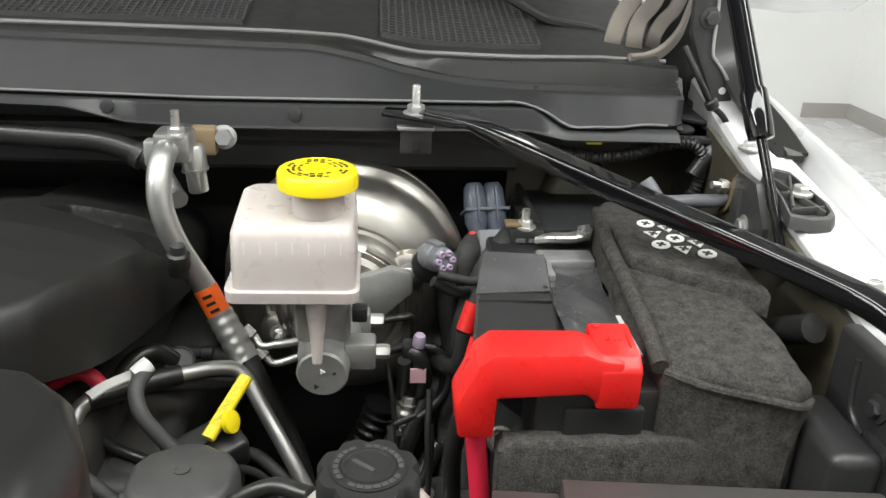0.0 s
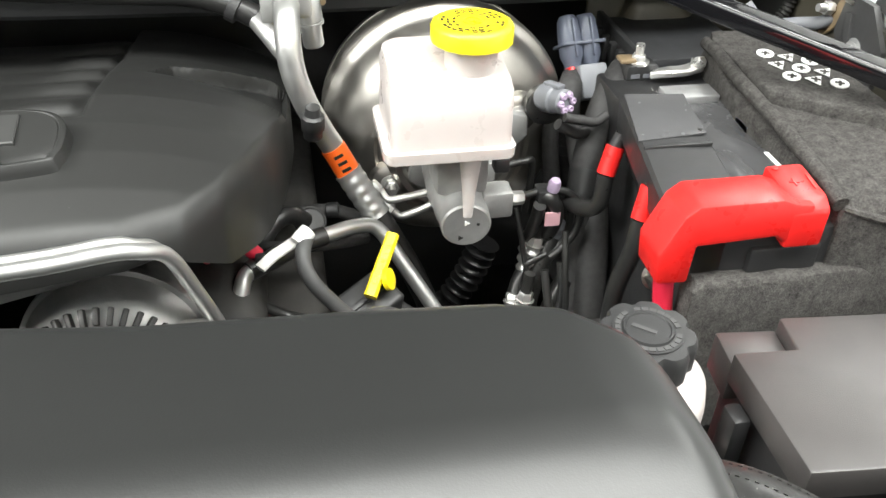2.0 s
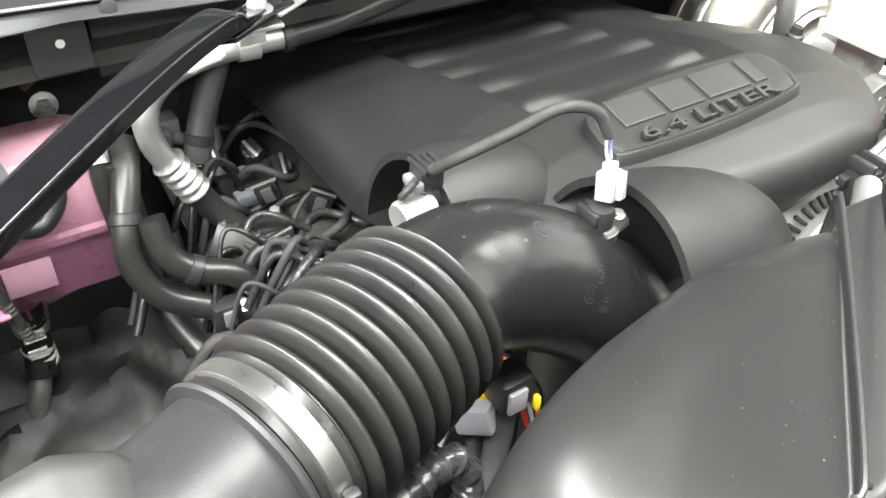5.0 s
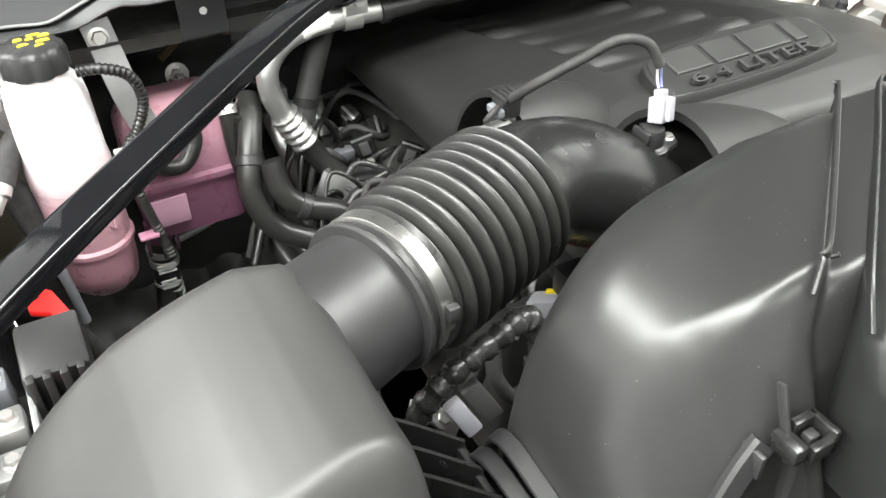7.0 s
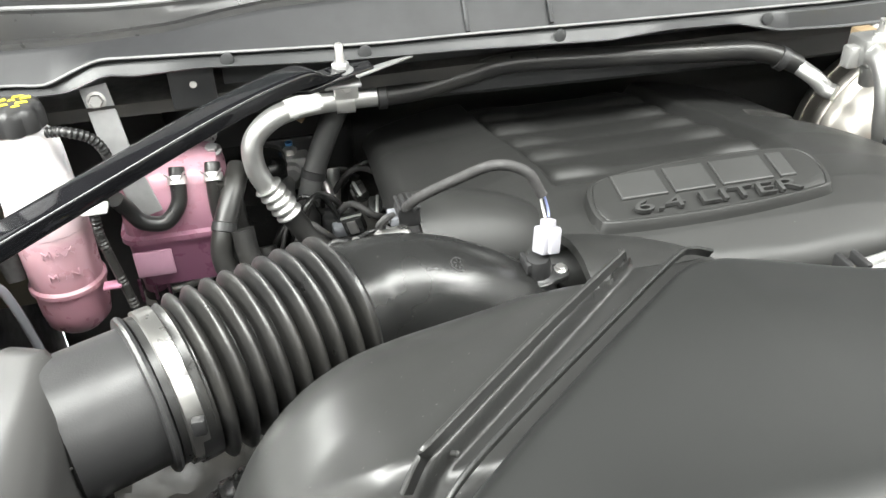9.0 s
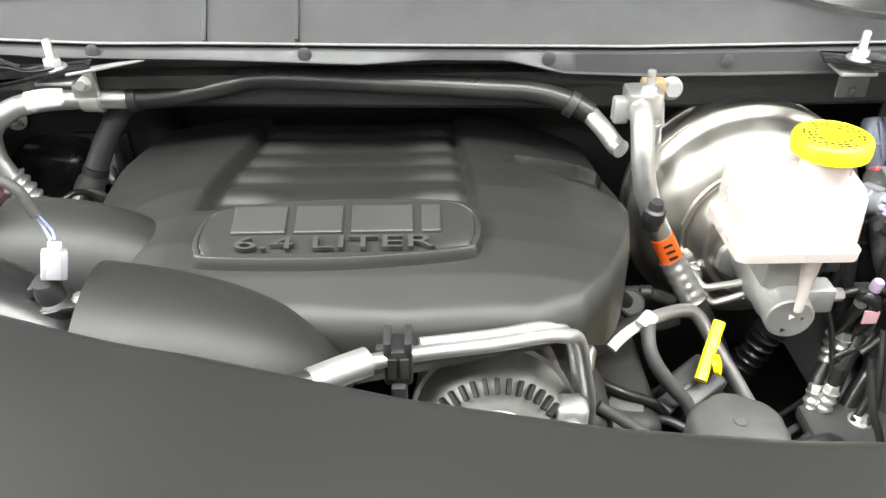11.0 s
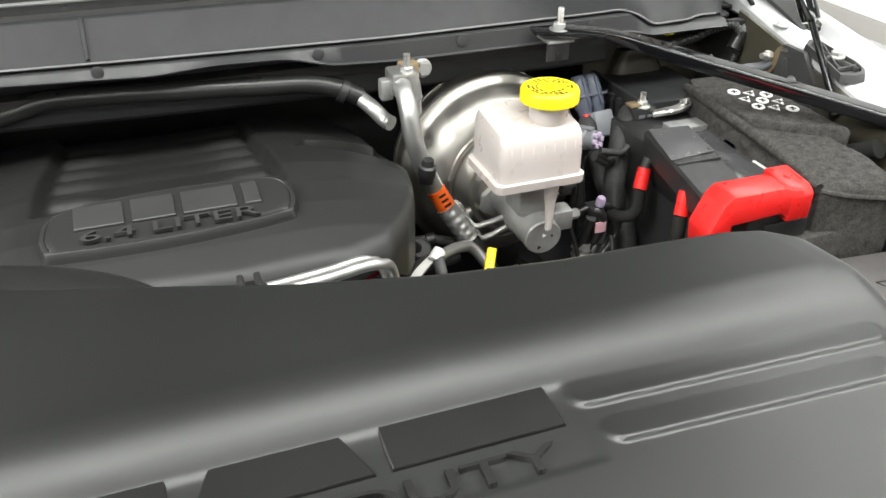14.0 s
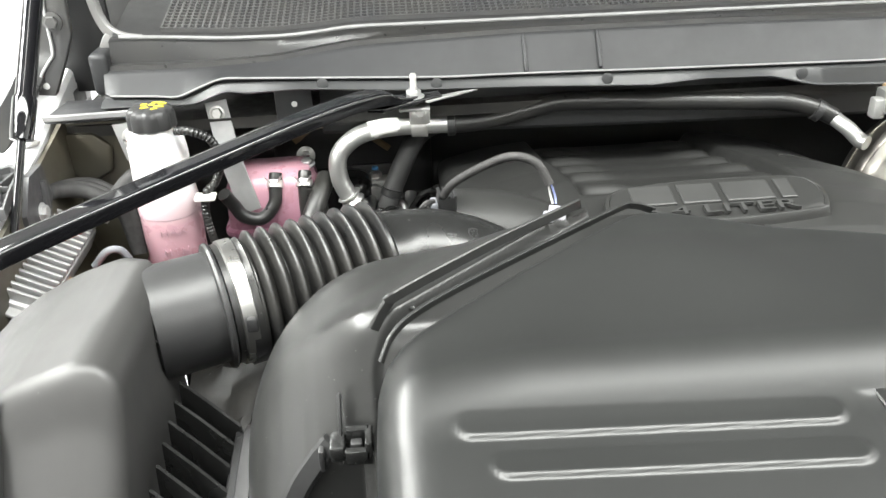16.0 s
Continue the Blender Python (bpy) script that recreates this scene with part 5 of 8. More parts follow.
part("clamp_bolt", hexbolt((-0.424, 1.044, 1.297), (0, -1, 0.2), 0.007, 0.008, 0.010), STEEL, line)
part("label", tube([(-0.455, 1.0615, 1.2745), (-0.475, 1.057, 1.2745), (-0.495, 1.052, 1.2725)], 0.0128, 18), INKW, line, "white printed label")

low = thing("suction_pipe", "aluminium pipe with clip running before the engine cover", "pipe")
part("rubber_hose", tube([(-0.30, 0.53, 1.235), (-0.22, 0.548, 1.252), (-0.16, 0.565, 1.260), (-0.115, 0.580, 1.262)], 0.0095, 14), RUBBER, low)
part("crimp", tube([(-0.120, 0.578, 1.262), (-0.10, 0.590, 1.262), (-0.082, 0.601, 1.261)], 0.0108, 18, 6), ALU, low)
part("pipe", tube([(-0.085, 0.602, 1.258), (-0.045, 0.622, 1.250), (0.01, 0.636, 1.2455), (0.050, 0.648, 1.243), (0.068, 0.654, 1.238), (0.083, 0.668, 1.222), (0.095, 0.685, 1.175), (0.107, 0.702, 1.12), (0.11, 0.71, 1.08)], 0.0060, 14, 10), ALU, low, "bent aluminium pipe")
part("pipe", tube([(-0.045, 0.6325, 1.2515), (0.01, 0.6468, 1.247), (0.048, 0.6585, 1.2445), (0.0625, 0.6640, 1.238), (0.0755, 0.6785, 1.222), (0.0875, 0.6955, 1.175), (0.0995, 0.7125, 1.12)], 0.0040, 12, 10), ALU, low, "thin aluminium pipe")
for k in range(2):
    part("clip_slot", rbox(-0.068 + k * 0.009, -0.062 + k * 0.009, 0.6045, 0.6065, 1.240, 1.258, 0.0), VOID, low)
part("clip", join(rbox(-0.071, -0.050, 0.606, 0.630, 1.232, 1.264, 0.003), rbox(-0.078, -0.045, 0.622, 0.630, 1.245, 1.254, 0.002), rbox(-0.066, -0.055, 0.600, 0.634, 1.18, 1.235, 0.002), rbox(-0.071, -0.065, 0.606, 0.630, 1.258, 1.272, 0.002), rbox(-0.056, -0.050, 0.606, 0.630, 1.258, 1.272, 0.002)), BLACK, low, "black pipe clip")
bow = thing("transmission_line", "aluminium bent pipe behind the dipstick", "pipe")
part("pipe", tube([(0.115, 0.765, 1.03), (0.1165, 0.770, 1.075), (0.120, 0.782, 1.099), (0.130, 0.800, 1.105), (0.170, 0.832, 1.104), (0.204, 0.850, 1.103), (0.235, 0.864, 1.101), (0.256, 0.868, 1.092), (0.276, 0.852, 1.064), (0.319, 0.815, 0.999), (0.340, 0.798, 0.960)], 0.0078, 14, 8), ALU, bow)
part("sleeve", tube([(0.126, 0.797, 1.105), (0.170, 0.832, 1.104), (0.200, 0.8485, 1.103)], 0.0098, 14, 8), RUBBER, bow, "black rubber sleeve")
part("sleeve_clip", rbox(0.1335, 0.1425, 0.798, 0.808, 1.110, 1.119, 0.002), BLACK, bow)
cap_hose = thing("breather_hose", "black breather hose with grey capped end behind the dipstick", "hose")
part("cap", lathe([(0.0160, -0.008), (0.0165, 0.0), (0.0145, 0.002), (0.0130, 0.0005), (0.0005, 0.0005)], (0.189, 0.890, 1.094), (0.25, -0.6, 0.75), 28), GREYH, cap_hose)
part("hose", tube([(0.183, 0.893, 1.092), (0.170, 0.886, 1.106), (0.156, 0.876, 1.108), (0.142, 0.862, 1.098), (0.132, 0.85, 1.07)], 0.0095, 14, 8), RUBBER, cap_hose)
part("side_lead", tube([(0.155, 0.93, 1.075), (0.185, 0.925, 1.083), (0.215, 0.92, 1.085), (0.245, 0.91, 1.078)], 0.007, 12), TAPE, cap_hose)
part("fitting", lathe([(0.005, -0.008), (0.0085, -0.006), (0.0085, 0.006), (0.005, 0.008)], (0.213, 0.920, 1.086), (1, -0.1, 0.1), 14), BLACK, cap_hose)
stay_strip = thing("cable_stay", "pale strip with white clip and black drop hose", "strap")
part("strip", strip([(0.139, 0.770, 1.128), (0.152, 0.7825, 1.132), (0.174, 0.801, 1.134)], 0.011, 0.004, (0, -0.3, 1)), PALE, stay_strip)
part("clip", lathe([(0.0045, -0.009), (0.0080, -0.008), (0.0084, 0.0), (0.0080, 0.008), (0.0045, 0.009)], (0.179, 0.798, 1.139), (-0.55, -0.45, -0.35), 18), WHITE, stay_strip, "white plastic clip")
part("drop_hose", tube([(0.182, 0.800, 1.136), (0.178, 0.784, 1.133), (0.1785, 0.773, 1.123), (0.186, 0.765, 1.108), (0.202, 0.762, 1.086), (0.224, 0.758, 1.058), (0.242, 0.745, 1.01)], 0.0072, 12, 8), GREYH, stay_strip, "worn grey-black rubber hose")
coil = thing("ignition_coil", "black moulded ignition coil beside the dipstick", "ignition coil")
CO = Matrix.Translation((0.236, 0.795, 1.052)) @ Euler((radians(18), radians(-10), radians(35))).to_matrix().to_4x4()
part("body", rbox(-0.030, 0.030, -0.022, 0.022, -0.022, 0.016, 0.005, 3, m=CO), BLACK, coil)
part("connector", rbox(-0.046, -0.030, -0.010, 0.010, -0.004, 0.012, 0.002, m=CO), BLACK, coil)
part("rib", rbox(-0.028, 0.028, -0.003, 0.003, 0.014, 0.019, 0.001, m=CO), BLACK, coil)
coil2 = thing("sensor_can", "round black sensor can beside the oil cap", "sensor")
part("can", lathe([(0.018, -0.04), (0.0205, -0.03), (0.0205, 0.0), (0.018, 0.004), (0.0005, 0.005)], (0.163, 0.772, 1.048), (-0.1, -0.4, 0.9), 24), BLACK, coil2)
part("lead", tube([(0.128, 0.802, 1.068), (0.142, 0.790, 1.064), (0.165, 0.778, 1.060), (0.195, 0.772, 1.050), (0.215, 0.768, 1.03)], 0.0055, 10, 8), RUBBER, coil2)
part("tab", rbox(0.124, 0.134, 0.794, 0.804, 1.066, 1.074, 0.001), PALE, coil2, "pale grey plug tab")

# ---------------------------------------------------------------- alternator, dipstick, caps
alt = thing("alternator", "cast aluminium alternator with slotted housing", "alternator")
AC = Vector((0.020, 0.715, 1.102))
part("housing", lathe([(0.052, -0.06), (0.070, -0.05), (0.073, -0.01), (0.071, 0.012), (0.066, 0.018), (0.064, 0.030), (0.050, 0.042), (0.034, 0.046), (0.030, 0.052), (0.0005, 0.052)], AC, (0, -1, 0.12), 48), CAST, alt)
part("rim", lathe([(0.070, -0.006), (0.0755, -0.004), (0.0755, 0.004), (0.070, 0.006)], AC, (0, -1, 0.12), 48), ALU, alt)
for k in range(19):
    a = radians(-90 + k * 10)
    d = Vector((math.sin(a), 0, math.cos(a)))
    part("slot", bar(AC + d * 0.052 + Vector((0, -0.0405, 0.005)), AC + d * 0.0635 + Vector((0, -0.0300, 0.003)), 0.0045, 0.006, 0.001, up=(0, -1, 0)), VOID, alt)
part("rear_lug", join(rbox(0.080, 0.122, 0.702, 0.752, 0.99, 1.070, 0.014, 3), lathe([(0.012, -0.012), (0.013, 0.0), (0.010, 0.006), (0.0005, 0.007)], (0.116, 0.742, 1.066), (0.3, -0.1, 1), 18)), CAST, alt)
part("lug", join(rbox(0.072, 0.102, 0.672, 0.70, 1.095, 1.140, 0.008, 3), lathe([(0.010, 0), (0.010, 0.008), (0.0005, 0.008)], (0.087, 0.673, 1.118), (0, -1, 0), 20)), CAST, alt)
part("pulley", lathe([(0.012, 0), (0.034, 0.002), (0.034, 0.02), (0.012, 0.024), (0.0005, 0.024)], AC + Vector((0, -0.055, 0.006)), (0, -1, 0.12), 32), STEEL, alt)

dip = thing("oil_dipstick", "yellow plastic oil dipstick handle", "dipstick")
part("handle", strip([(0.2665, 0.830, 1.111), (0.252, 0.805, 1.094), (0.237, 0.778, 1.077)], 0.0125, 0.009, (0.3, 0.3, 1)), YELLOW, dip)
part("finger_stop", lathe([(0.004, 0), (0.011, 0.001), (0.011, 0.006), (0.004, 0.008)], (0.2535, 0.792, 1.085), (0.75, -0.3, 0.3), 16), YELLOW, dip)
part("tube", tube([(0.255, 0.80, 1.085), (0.258, 0.81, 1.03), (0.25, 0.82, 0.95)], 0.006, 12), BLACK, dip)
along = (Vector((0.2665, 0.830, 1.111)) - Vector((0.237, 0.778, 1.077))).normalized()
outward = (Vector((0.3, 0.3, 1)) - along * along.dot(Vector((0.3, 0.3, 1)))).normalized()
across_v = outward.cross(along)
face_m = Matrix(((along.x, across_v.x, outward.x, 0.2520), (along.y, across_v.y, outward.y, 0.8042), (along.z, across_v.z, outward.z, 1.0940), (0, 0, 0, 1)))
words("ENGINE OIL", 0.0085, 0.0006, face_m @ Matrix.Translation((0, -0.003, 0.0046)), OCHRE, dip, "lettering", "moulded lettering")

oil = thing("oil_filler_cap", "dark grey ribbed oil filler cap", "cap")
part("cap", lathe([(0.044, -0.040), (0.046, -0.034), (0.0455, -0.010), (0.043, -0.003), (0.038, 0.0), (0.012, 0.003), (0.0005, 0.0035)], (0.238, 0.677, 1.116), seg=72, lobes=6, depth=0.055), EPAINT, oil)
part("cap_mark", lathe([(0.0065, 0.002), (0.0065, 0.0045), (0.0050, 0.0045), (0.0045, 0.0038), (0.0005, 0.0038)], (0.238, 0.677, 1.116), seg=20), EPAINT, oil)
for k in range(3):
    a = radians(200 + k * 60)
    part("grip_rib", rbox(-0.004, 0.004, -0.003, 0.003, -0.036, -0.008, 0.002, m=Matrix.Translation((0.238 + 0.0455 * math.cos(a), 0.677 + 0.0455 * math.sin(a), 1.116)) @ Matrix.Rotation(a + math.pi / 2, 4, "Z")), EPAINT, oil)
part("neck", lathe([(0.036, -0.12), (0.036, -0.03)], (0.238, 0.677, 1.116), seg=28), BLACK, oil)

ps = thing("power_steering_reservoir", "white power steering bottle with black knob cap", "reservoir")
PC = Vector((0.3865, 0.523, 0))
part("bottle", lathe([(0.030, 1.02), (0.044, 1.04), (0.0455, 1.10), (0.0455, 1.185), (0.043, 1.200), (0.034, 1.211), (0.027, 1.214), (0.0005, 1.214)], PC, seg=40), MILK, ps)
capp = part("cap", join(lathe([(0.0300, 1.2135), (0.0315, 1.215), (0.0315, 1.233), (0.0295, 1.2368), (0.020, 1.2372), (0.0005, 1.2372)], PC, seg=96, lobes=8, depth=0.13), lathe([(0.0225, 1.236), (0.0225, 1.2383), (0.0165, 1.2383), (0.0158, 1.2400), (0.0145, 1.2400), (0.0138, 1.2388), (0.0005, 1.2388)], PC, seg=48)), BLACK, ps, "black lobed screw cap with raised print")
for i in range(24):
    a = 2 * math.pi * i / 24
    if i % 8 == 7:
        continue
    part("print_bar", rbox(-0.0021, 0.0021, -0.0016, 0.0016, 0, 0.0007, 0, m=Matrix.Translation((PC.x + 0.0192 * math.cos(a), PC.y + 0.0192 * math.sin(a), 1.2382)) @ Matrix.Rotation(a + math.pi / 2, 4, "Z")), EPAINT, capp, smooth=False)
part("cap_slot", rbox(-0.0015, 0.0015, -0.008, 0.008, 0, 0.001, 0, m=Matrix.Translation((PC.x - 0.003, PC.y, 1.2387)) @ Matrix.Rotation(radians(50), 4, "Z")), EPAINT, capp)
part("feed_hose", tube([(0.35, 0.545, 1.20), (0.325, 0.56, 1.195), (0.295, 0.565, 1.175), (0.27, 0.57, 1.14), (0.25, 0.58, 1.08)], 0.006, 12), RUBBER, ps)
part("spout", lathe([(0.012, -0.01), (0.012, 0.014), (0.008, 0.018), (0.0005, 0.018)], (0.430, 0.512, 1.120), (1, -0.2, 0.1), 20), MILK, ps)

# ---------------------------------------------------------------- battery and its cover
bat = thing("battery", "black battery with fuse carrier and clamped terminals", "battery")
part("case", rbox(0.512, 0.725, 0.655, 0.975, 0.95, 1.205, 0.006), BLACK, bat)
bm = bmesh.new()
film = [[bm.verts.new((0.553 + 0.066 * i / 30, 0.69 + 0.21 * j / 80, 1.2090 + 0.0030 * noise.noise(Vector((i * 0.10, j * 0.045, 4.0))) + 0.0005 * abs(noise.noise(Vector((i * 0.2 + j * 0.1, j * 0.12, 8.0)))))) for j in range(81)] for i in range(31)]
for i in range(30):
    for j in range(80):
        bm.faces.new((film[i][j], film[i + 1][j], film[i + 1][j + 1], film[i][j + 1]))
part("top_sheet", bm, FILM, bat, "wrinkled glossy black film on the battery top")
part("white_corner", join(rbox(0.556, 0.612, 0.878, 0.908, 1.2055, 1.216, 0.002), rbox(0.553, 0.565, 0.845, 0.885, 1.2055, 1.2155, 0.002)), GALV, bat, "white label edge")
part("sticker", rbox(0.608, 0.615, 0.812, 0.835, 1.2065, 1.2135, 0.0), BLUEST, bat, "blue and white warning sticker")
part("sticker", rbox(0.604, 0.617, 0.70, 0.77, 1.2065, 1.2105, 0.0), INKW, bat, "white paper strip")
fz = part("fuse_carrier", ring_mesh([[Vector((x, y, z)) for x, y in ((0.513, 0.70), (0.548, 0.705), (0.553, 0.840), (0.513, 0.845))] if k == 0 else [Vector((x, y, zz)) for x, y, zz in ((0.466 + e, 0.688 + e, 1.226 - 0 + d), (0.540 - e, 0.703 + e, 1.224 + d), (0.553 - e, 0.846 - e, 1.236 + d), (0.490 + e, 0.853 - e, 1.236 + d))] for k, z, e, d in ((0, 1.15, 0, 0), (1, 0, 0.002, -0.034), (1, 0, 0, -0.004), (1, 0, 0.003, 0.0))]), BLACK, bat, "black fuse carrier lid", angle=20)
part("lid_step", rbox(0.478, 0.542, 0.756, 0.760, 1.2285, 1.2325, 0.001), BLACK, fz)
part("lid_film", ring_mesh([[Vector((x, y, z)) for x, y, z in ((0.477, 0.768, 1.2312 + d), (0.544, 0.774, 1.2315 + d), (0.550, 0.842, 1.2372 + d), (0.493, 0.848, 1.2372 + d))] for d in (0, 0.0012)]), FILM, fz, "glossy film on the fuse lid", angle=20)
for x, y in ((0.497, 0.83), (0.540, 0.78), (0.485, 0.79)):
    part("lid_hole", lathe([(0.0022, 0), (0.0022, 0.0008), (0.0003, 0.0008)], (x, y, 1.2355 if y > 0.8 else 1.2332), seg=10), VOID, fz)

rc = thing("terminal_cover", "bright red plastic battery terminal cover", "terminal cover")


part("cover", extr([(0.453, 1.171), (0.480, 1.170), (0.4815, 1.205), (0.548, 1.208), (0.562, 1.197), (0.575, 1.197), (0.575, 1.236), (0.560, 1.2375), (0.546, 1.243), (0.477, 1.243), (0.466, 1.234), (0.450, 1.199)], "y", 0.643, 0.684, 0.003), RED, rc)
part("post_cap", extr([(0.6425, 1.196), (0.6425, 1.230), (0.653, 1.238), (0.696, 1.243), (0.697, 1.20)], "x", 0.556, 0.5895, 0.003), RED, rc)
part("cap_bump", lathe([(0.003, 0), (0.003, 0.001), (0.0005, 0.0016)], (0.562, 0.690, 1.2425), seg=14), RED, rc)
part("moulded_sign", join(bar((0.566, 0.672, 1.2405), (0.574, 0.671, 1.2405), 0.0015, 0.0012, 0), bar((0.570, 0.676, 1.2412), (0.570, 0.667, 1.2400), 0.0015, 0.0012, 0), bar((0.5845, 0.680, 1.2415), (0.5835, 0.662, 1.2395), 0.0015, 0.0012, 0)), RED, rc)
part("cable", tube([(0.466, 0.664, 1.186), (0.471, 0.660, 1.145), (0.476, 0.654, 1.09), (0.470, 0.645, 1.05), (0.46, 0.635, 1.0)], 0.0085, 14), CABLE_RED, rc, "red battery cable")
for n, (p, q) in enumerate((((0.486, 0.834, 1.190), (0.477, 0.826, 1.164)), ((0.479, 0.732, 1.207), (0.471, 0.724, 1.179)))):
    cb = thing("battery_cable", "black battery cable with red heat-shrink boot", "cable", "battery cables")
    p, q = Vector(p), Vector(q)
    part("boot", tube([p, p.lerp(q, 0.5), q], 0.0095, 14), RED, cb, "red boot")
    part("lead", tube([q, q + Vector((-0.004, -0.004, -0.03)), *([q + Vector((-0.013, 0.006, -0.043)), q + Vector((-0.022, 0.030, -0.050)), q + Vector((-0.026, 0.060, -0.060))] if n == 0 else [q + Vector((-0.012, 0.0, -0.08)), q + Vector((-0.008, 0.01, -0.16))])], 0.0085, 12), RUBBER, cb)
    part("lug", tube([p, p + Vector((0.006, 0.002, 0.012))], 0.007, 12), BLACK, cb)

term = thing("battery_terminal", "tin-plated negative terminal clamp with brass nut", "terminal")
part("clamp_body", rbox(0.536, 0.572, 0.945, 0.972, 1.190, 1.222, 0.004), BLACK, term)
part("bolt", join(lathe([(0.0045, 0), (0.0045, 0.016), (0.0005, 0.016)], (0.552, 0.957, 1.226), seg=12), hexbolt((0.552, 0.957, 1.222), (0, 0, 1), 0.008, 0.008, 0.012)), STEEL, term)
for k in range(4):
    part("print_bar", rbox(0.541 + (k % 2) * 0.014, 0.551 + (k % 2) * 0.015, 0.9442, 0.9452, 1.199 + (k // 2) * 0.009, 1.2035 + (k // 2) * 0.009, 0), GREYP, term, smooth=False)
part("yellow_washer", rbox(0.530, 0.548, 0.95, 0.968, 1.222, 1.227, 0.002), TAN, term)
part("strap", strip([(0.565, 0.945, 1.212), (0.580, 0.935, 1.218), (0.598, 0.94, 1.216), (0.618, 0.945, 1.218)], 0.016, 0.008), STEEL, term)
part("strap_bolt", hexbolt((0.612, 0.945, 1.222), (0.3, -0.8, 0.4), 0.007, 0.012), STEEL, term)

blk = thing("battery_blanket", "charcoal felt thermal blanket wrapped over the battery", "blanket")


def felt(x, y, gap, z=1.233):
    n = noise.noise(Vector((x * 30, y * 30, 3.0))) * 0.0025 + noise.noise(Vector((x * 140, y * 140, 7.0))) * 0.0010 + noise.noise(Vector((x * 420, y * 420, 9.0))) * 0.0009
    return z + n - rounded(gap, 0.016) - 0.10 * max(0, x - 0.66) * smooth01(0.70, 0.60, y) - 0.03 * max(0, 0.70 - y)


BK_NEAR = [(0.608, 0.652), (0.64, 0.640), (0.68, 0.628), (0.705, 0.626), (0.722, 0.640)]
BK_FAR = [(0.608, 0.84), (0.628, 0.965), (0.64, 0.978), (0.70, 0.972), (0.722, 0.955)]
part("top_pad", shell(0.608, 0.722, lambda x: lerp(BK_NEAR, x), lambda x: lerp(BK_FAR, x), felt, 80, 200, 1.04), FELT, blk)
part("flap", shell(0.628, 0.730, lambda x: 0.812 - (x - 0.64) * 0.75, lambda x: 0.974 - max(0, 0.64 - x) * 2, lambda x, y, g: felt(x, y, 1.0, 1.246) - rounded(g, 0.004), 60, 110, 1.222), FELT, blk)
part("front_pad", shell(0.484, 0.668, lambda x: 0.638, lambda x: 0.660, lambda x, y, g: 1.169 + noise.noise(Vector((x * 40, y * 40, 1))) * 0.003 - rounded(g, 0.006), 40, 10, 1.0), FELT, blk)
part("inner_border", tube([(0.632, 0.965, 1.236), (0.625, 0.922, 1.240), (0.618, 0.86, 1.240), (0.612, 0.77, 1.238), (0.608, 0.70, 1.234), (0.606, 0.655, 1.226)], 0.007, 12, 10), FELT, blk)
part("seam", tube([(0.610, 0.655, 1.222), (0.64, 0.6385, 1.218), (0.68, 0.627, 1.214), (0.706, 0.625, 1.209), (0.722, 0.640, 1.205)], 0.0035, 8), FELT, blk)
part("hold_slot", rbox(0.535, 0.598, 0.650, 0.662, 1.158, 1.192, 0.003), BLACK, blk)
for k in range(6):
    part("slot_tooth", rbox(0.546 + k * 0.0085, 0.5475 + k * 0.0085, 0.6470, 0.652, 1.152, 1.162, 0.0), GREYP, blk)
for row in range(3):
    for col in range(3):
        x, y = 0.667 + col * 0.0185 - row * 0.001, 0.905 - row * 0.0285 - col * 0.012
        zt = felt(x, y, 1.0, 1.246) + 0.0010
        three = (row + col) % 2 == 1
        m_ = Matrix.Translation((x, y, zt)) @ Matrix.Rotation(radians(-32), 4, "Z") @ Matrix.Diagonal((1.0, 1.25, 1.0, 1))
        part("printed_symbol", moved(lathe([(0.0088 if not three else 0.0100, 0), (0.0088 if not three else 0.0100, 0.0010), (0.0005, 0.0010)], seg=3 if three else 24), m_), INKW, blk, "white warning symbol")
        part("symbol_mark", moved(rbox(-0.0045, 0.0045, -0.0012, 0.0012, 0.0010, 0.0016, 0), m_), FELT, blk, smooth=False)
        part("symbol_mark", moved(rbox(-0.0012, 0.0016, -0.0050, 0.0040, 0.0010, 0.0015, 0), m_), FELT, blk, smooth=False)

# boxes and connectors behind the battery
bbx = thing("relay_box", "black relay box with ribbed lid behind the battery", "relay box")
part("box", rbox(0.575, 0.715, 1.00, 1.14, 1.05, 1.204, 0.006), COWL, bbx)
part("edge_rib", rbox(0.570, 0.578, 1.0, 1.14, 1.18, 1.212, 0.002), BLACK, bbx)
for k in range(5):
    part("side_tooth", rbox(0.562, 0.571, 1.01 + k * 0.024, 1.022 + k * 0.024, 1.16, 1.20, 0.002), BLACK, bbx)
bcn = thing("harness_connector", "blue-grey harness connector with green locks", "connector")
CM2 = Matrix.Translation((0.522, 1.060, 1.199)) @ Euler((radians(-32), 0, radians(8))).to_matrix().to_4x4()
for dx in (-0.0115, 0.0115):
    part("housing", moved(lathe([(0.0005, 0.036), (0.009, 0.036), (0.0125, 0.030), (0.0140, 0.012), (0.0140, -0.012), (0.0105, -0.020), (0.0105, -0.030)], seg=20), CM2 @ Matrix.Translation((dx, 0, 0))), BLUEGREY, bcn)
    part("rib", rbox(dx - 0.0016, dx + 0.0016, -0.0165, -0.010, -0.014, 0.030, 0.001, m=CM2), BLUEGREY, bcn)
part("band", rbox(-0.0275, 0.0275, -0.0155, 0.0155, 0.000, 0.004, 0.001, m=CM2), BLUEGREY, bcn)
part("lower_plug", rbox(-0.018, 0.018, -0.03, 0.006, -0.065, -0.025, 0.004, m=CM2), GREYP, bcn)
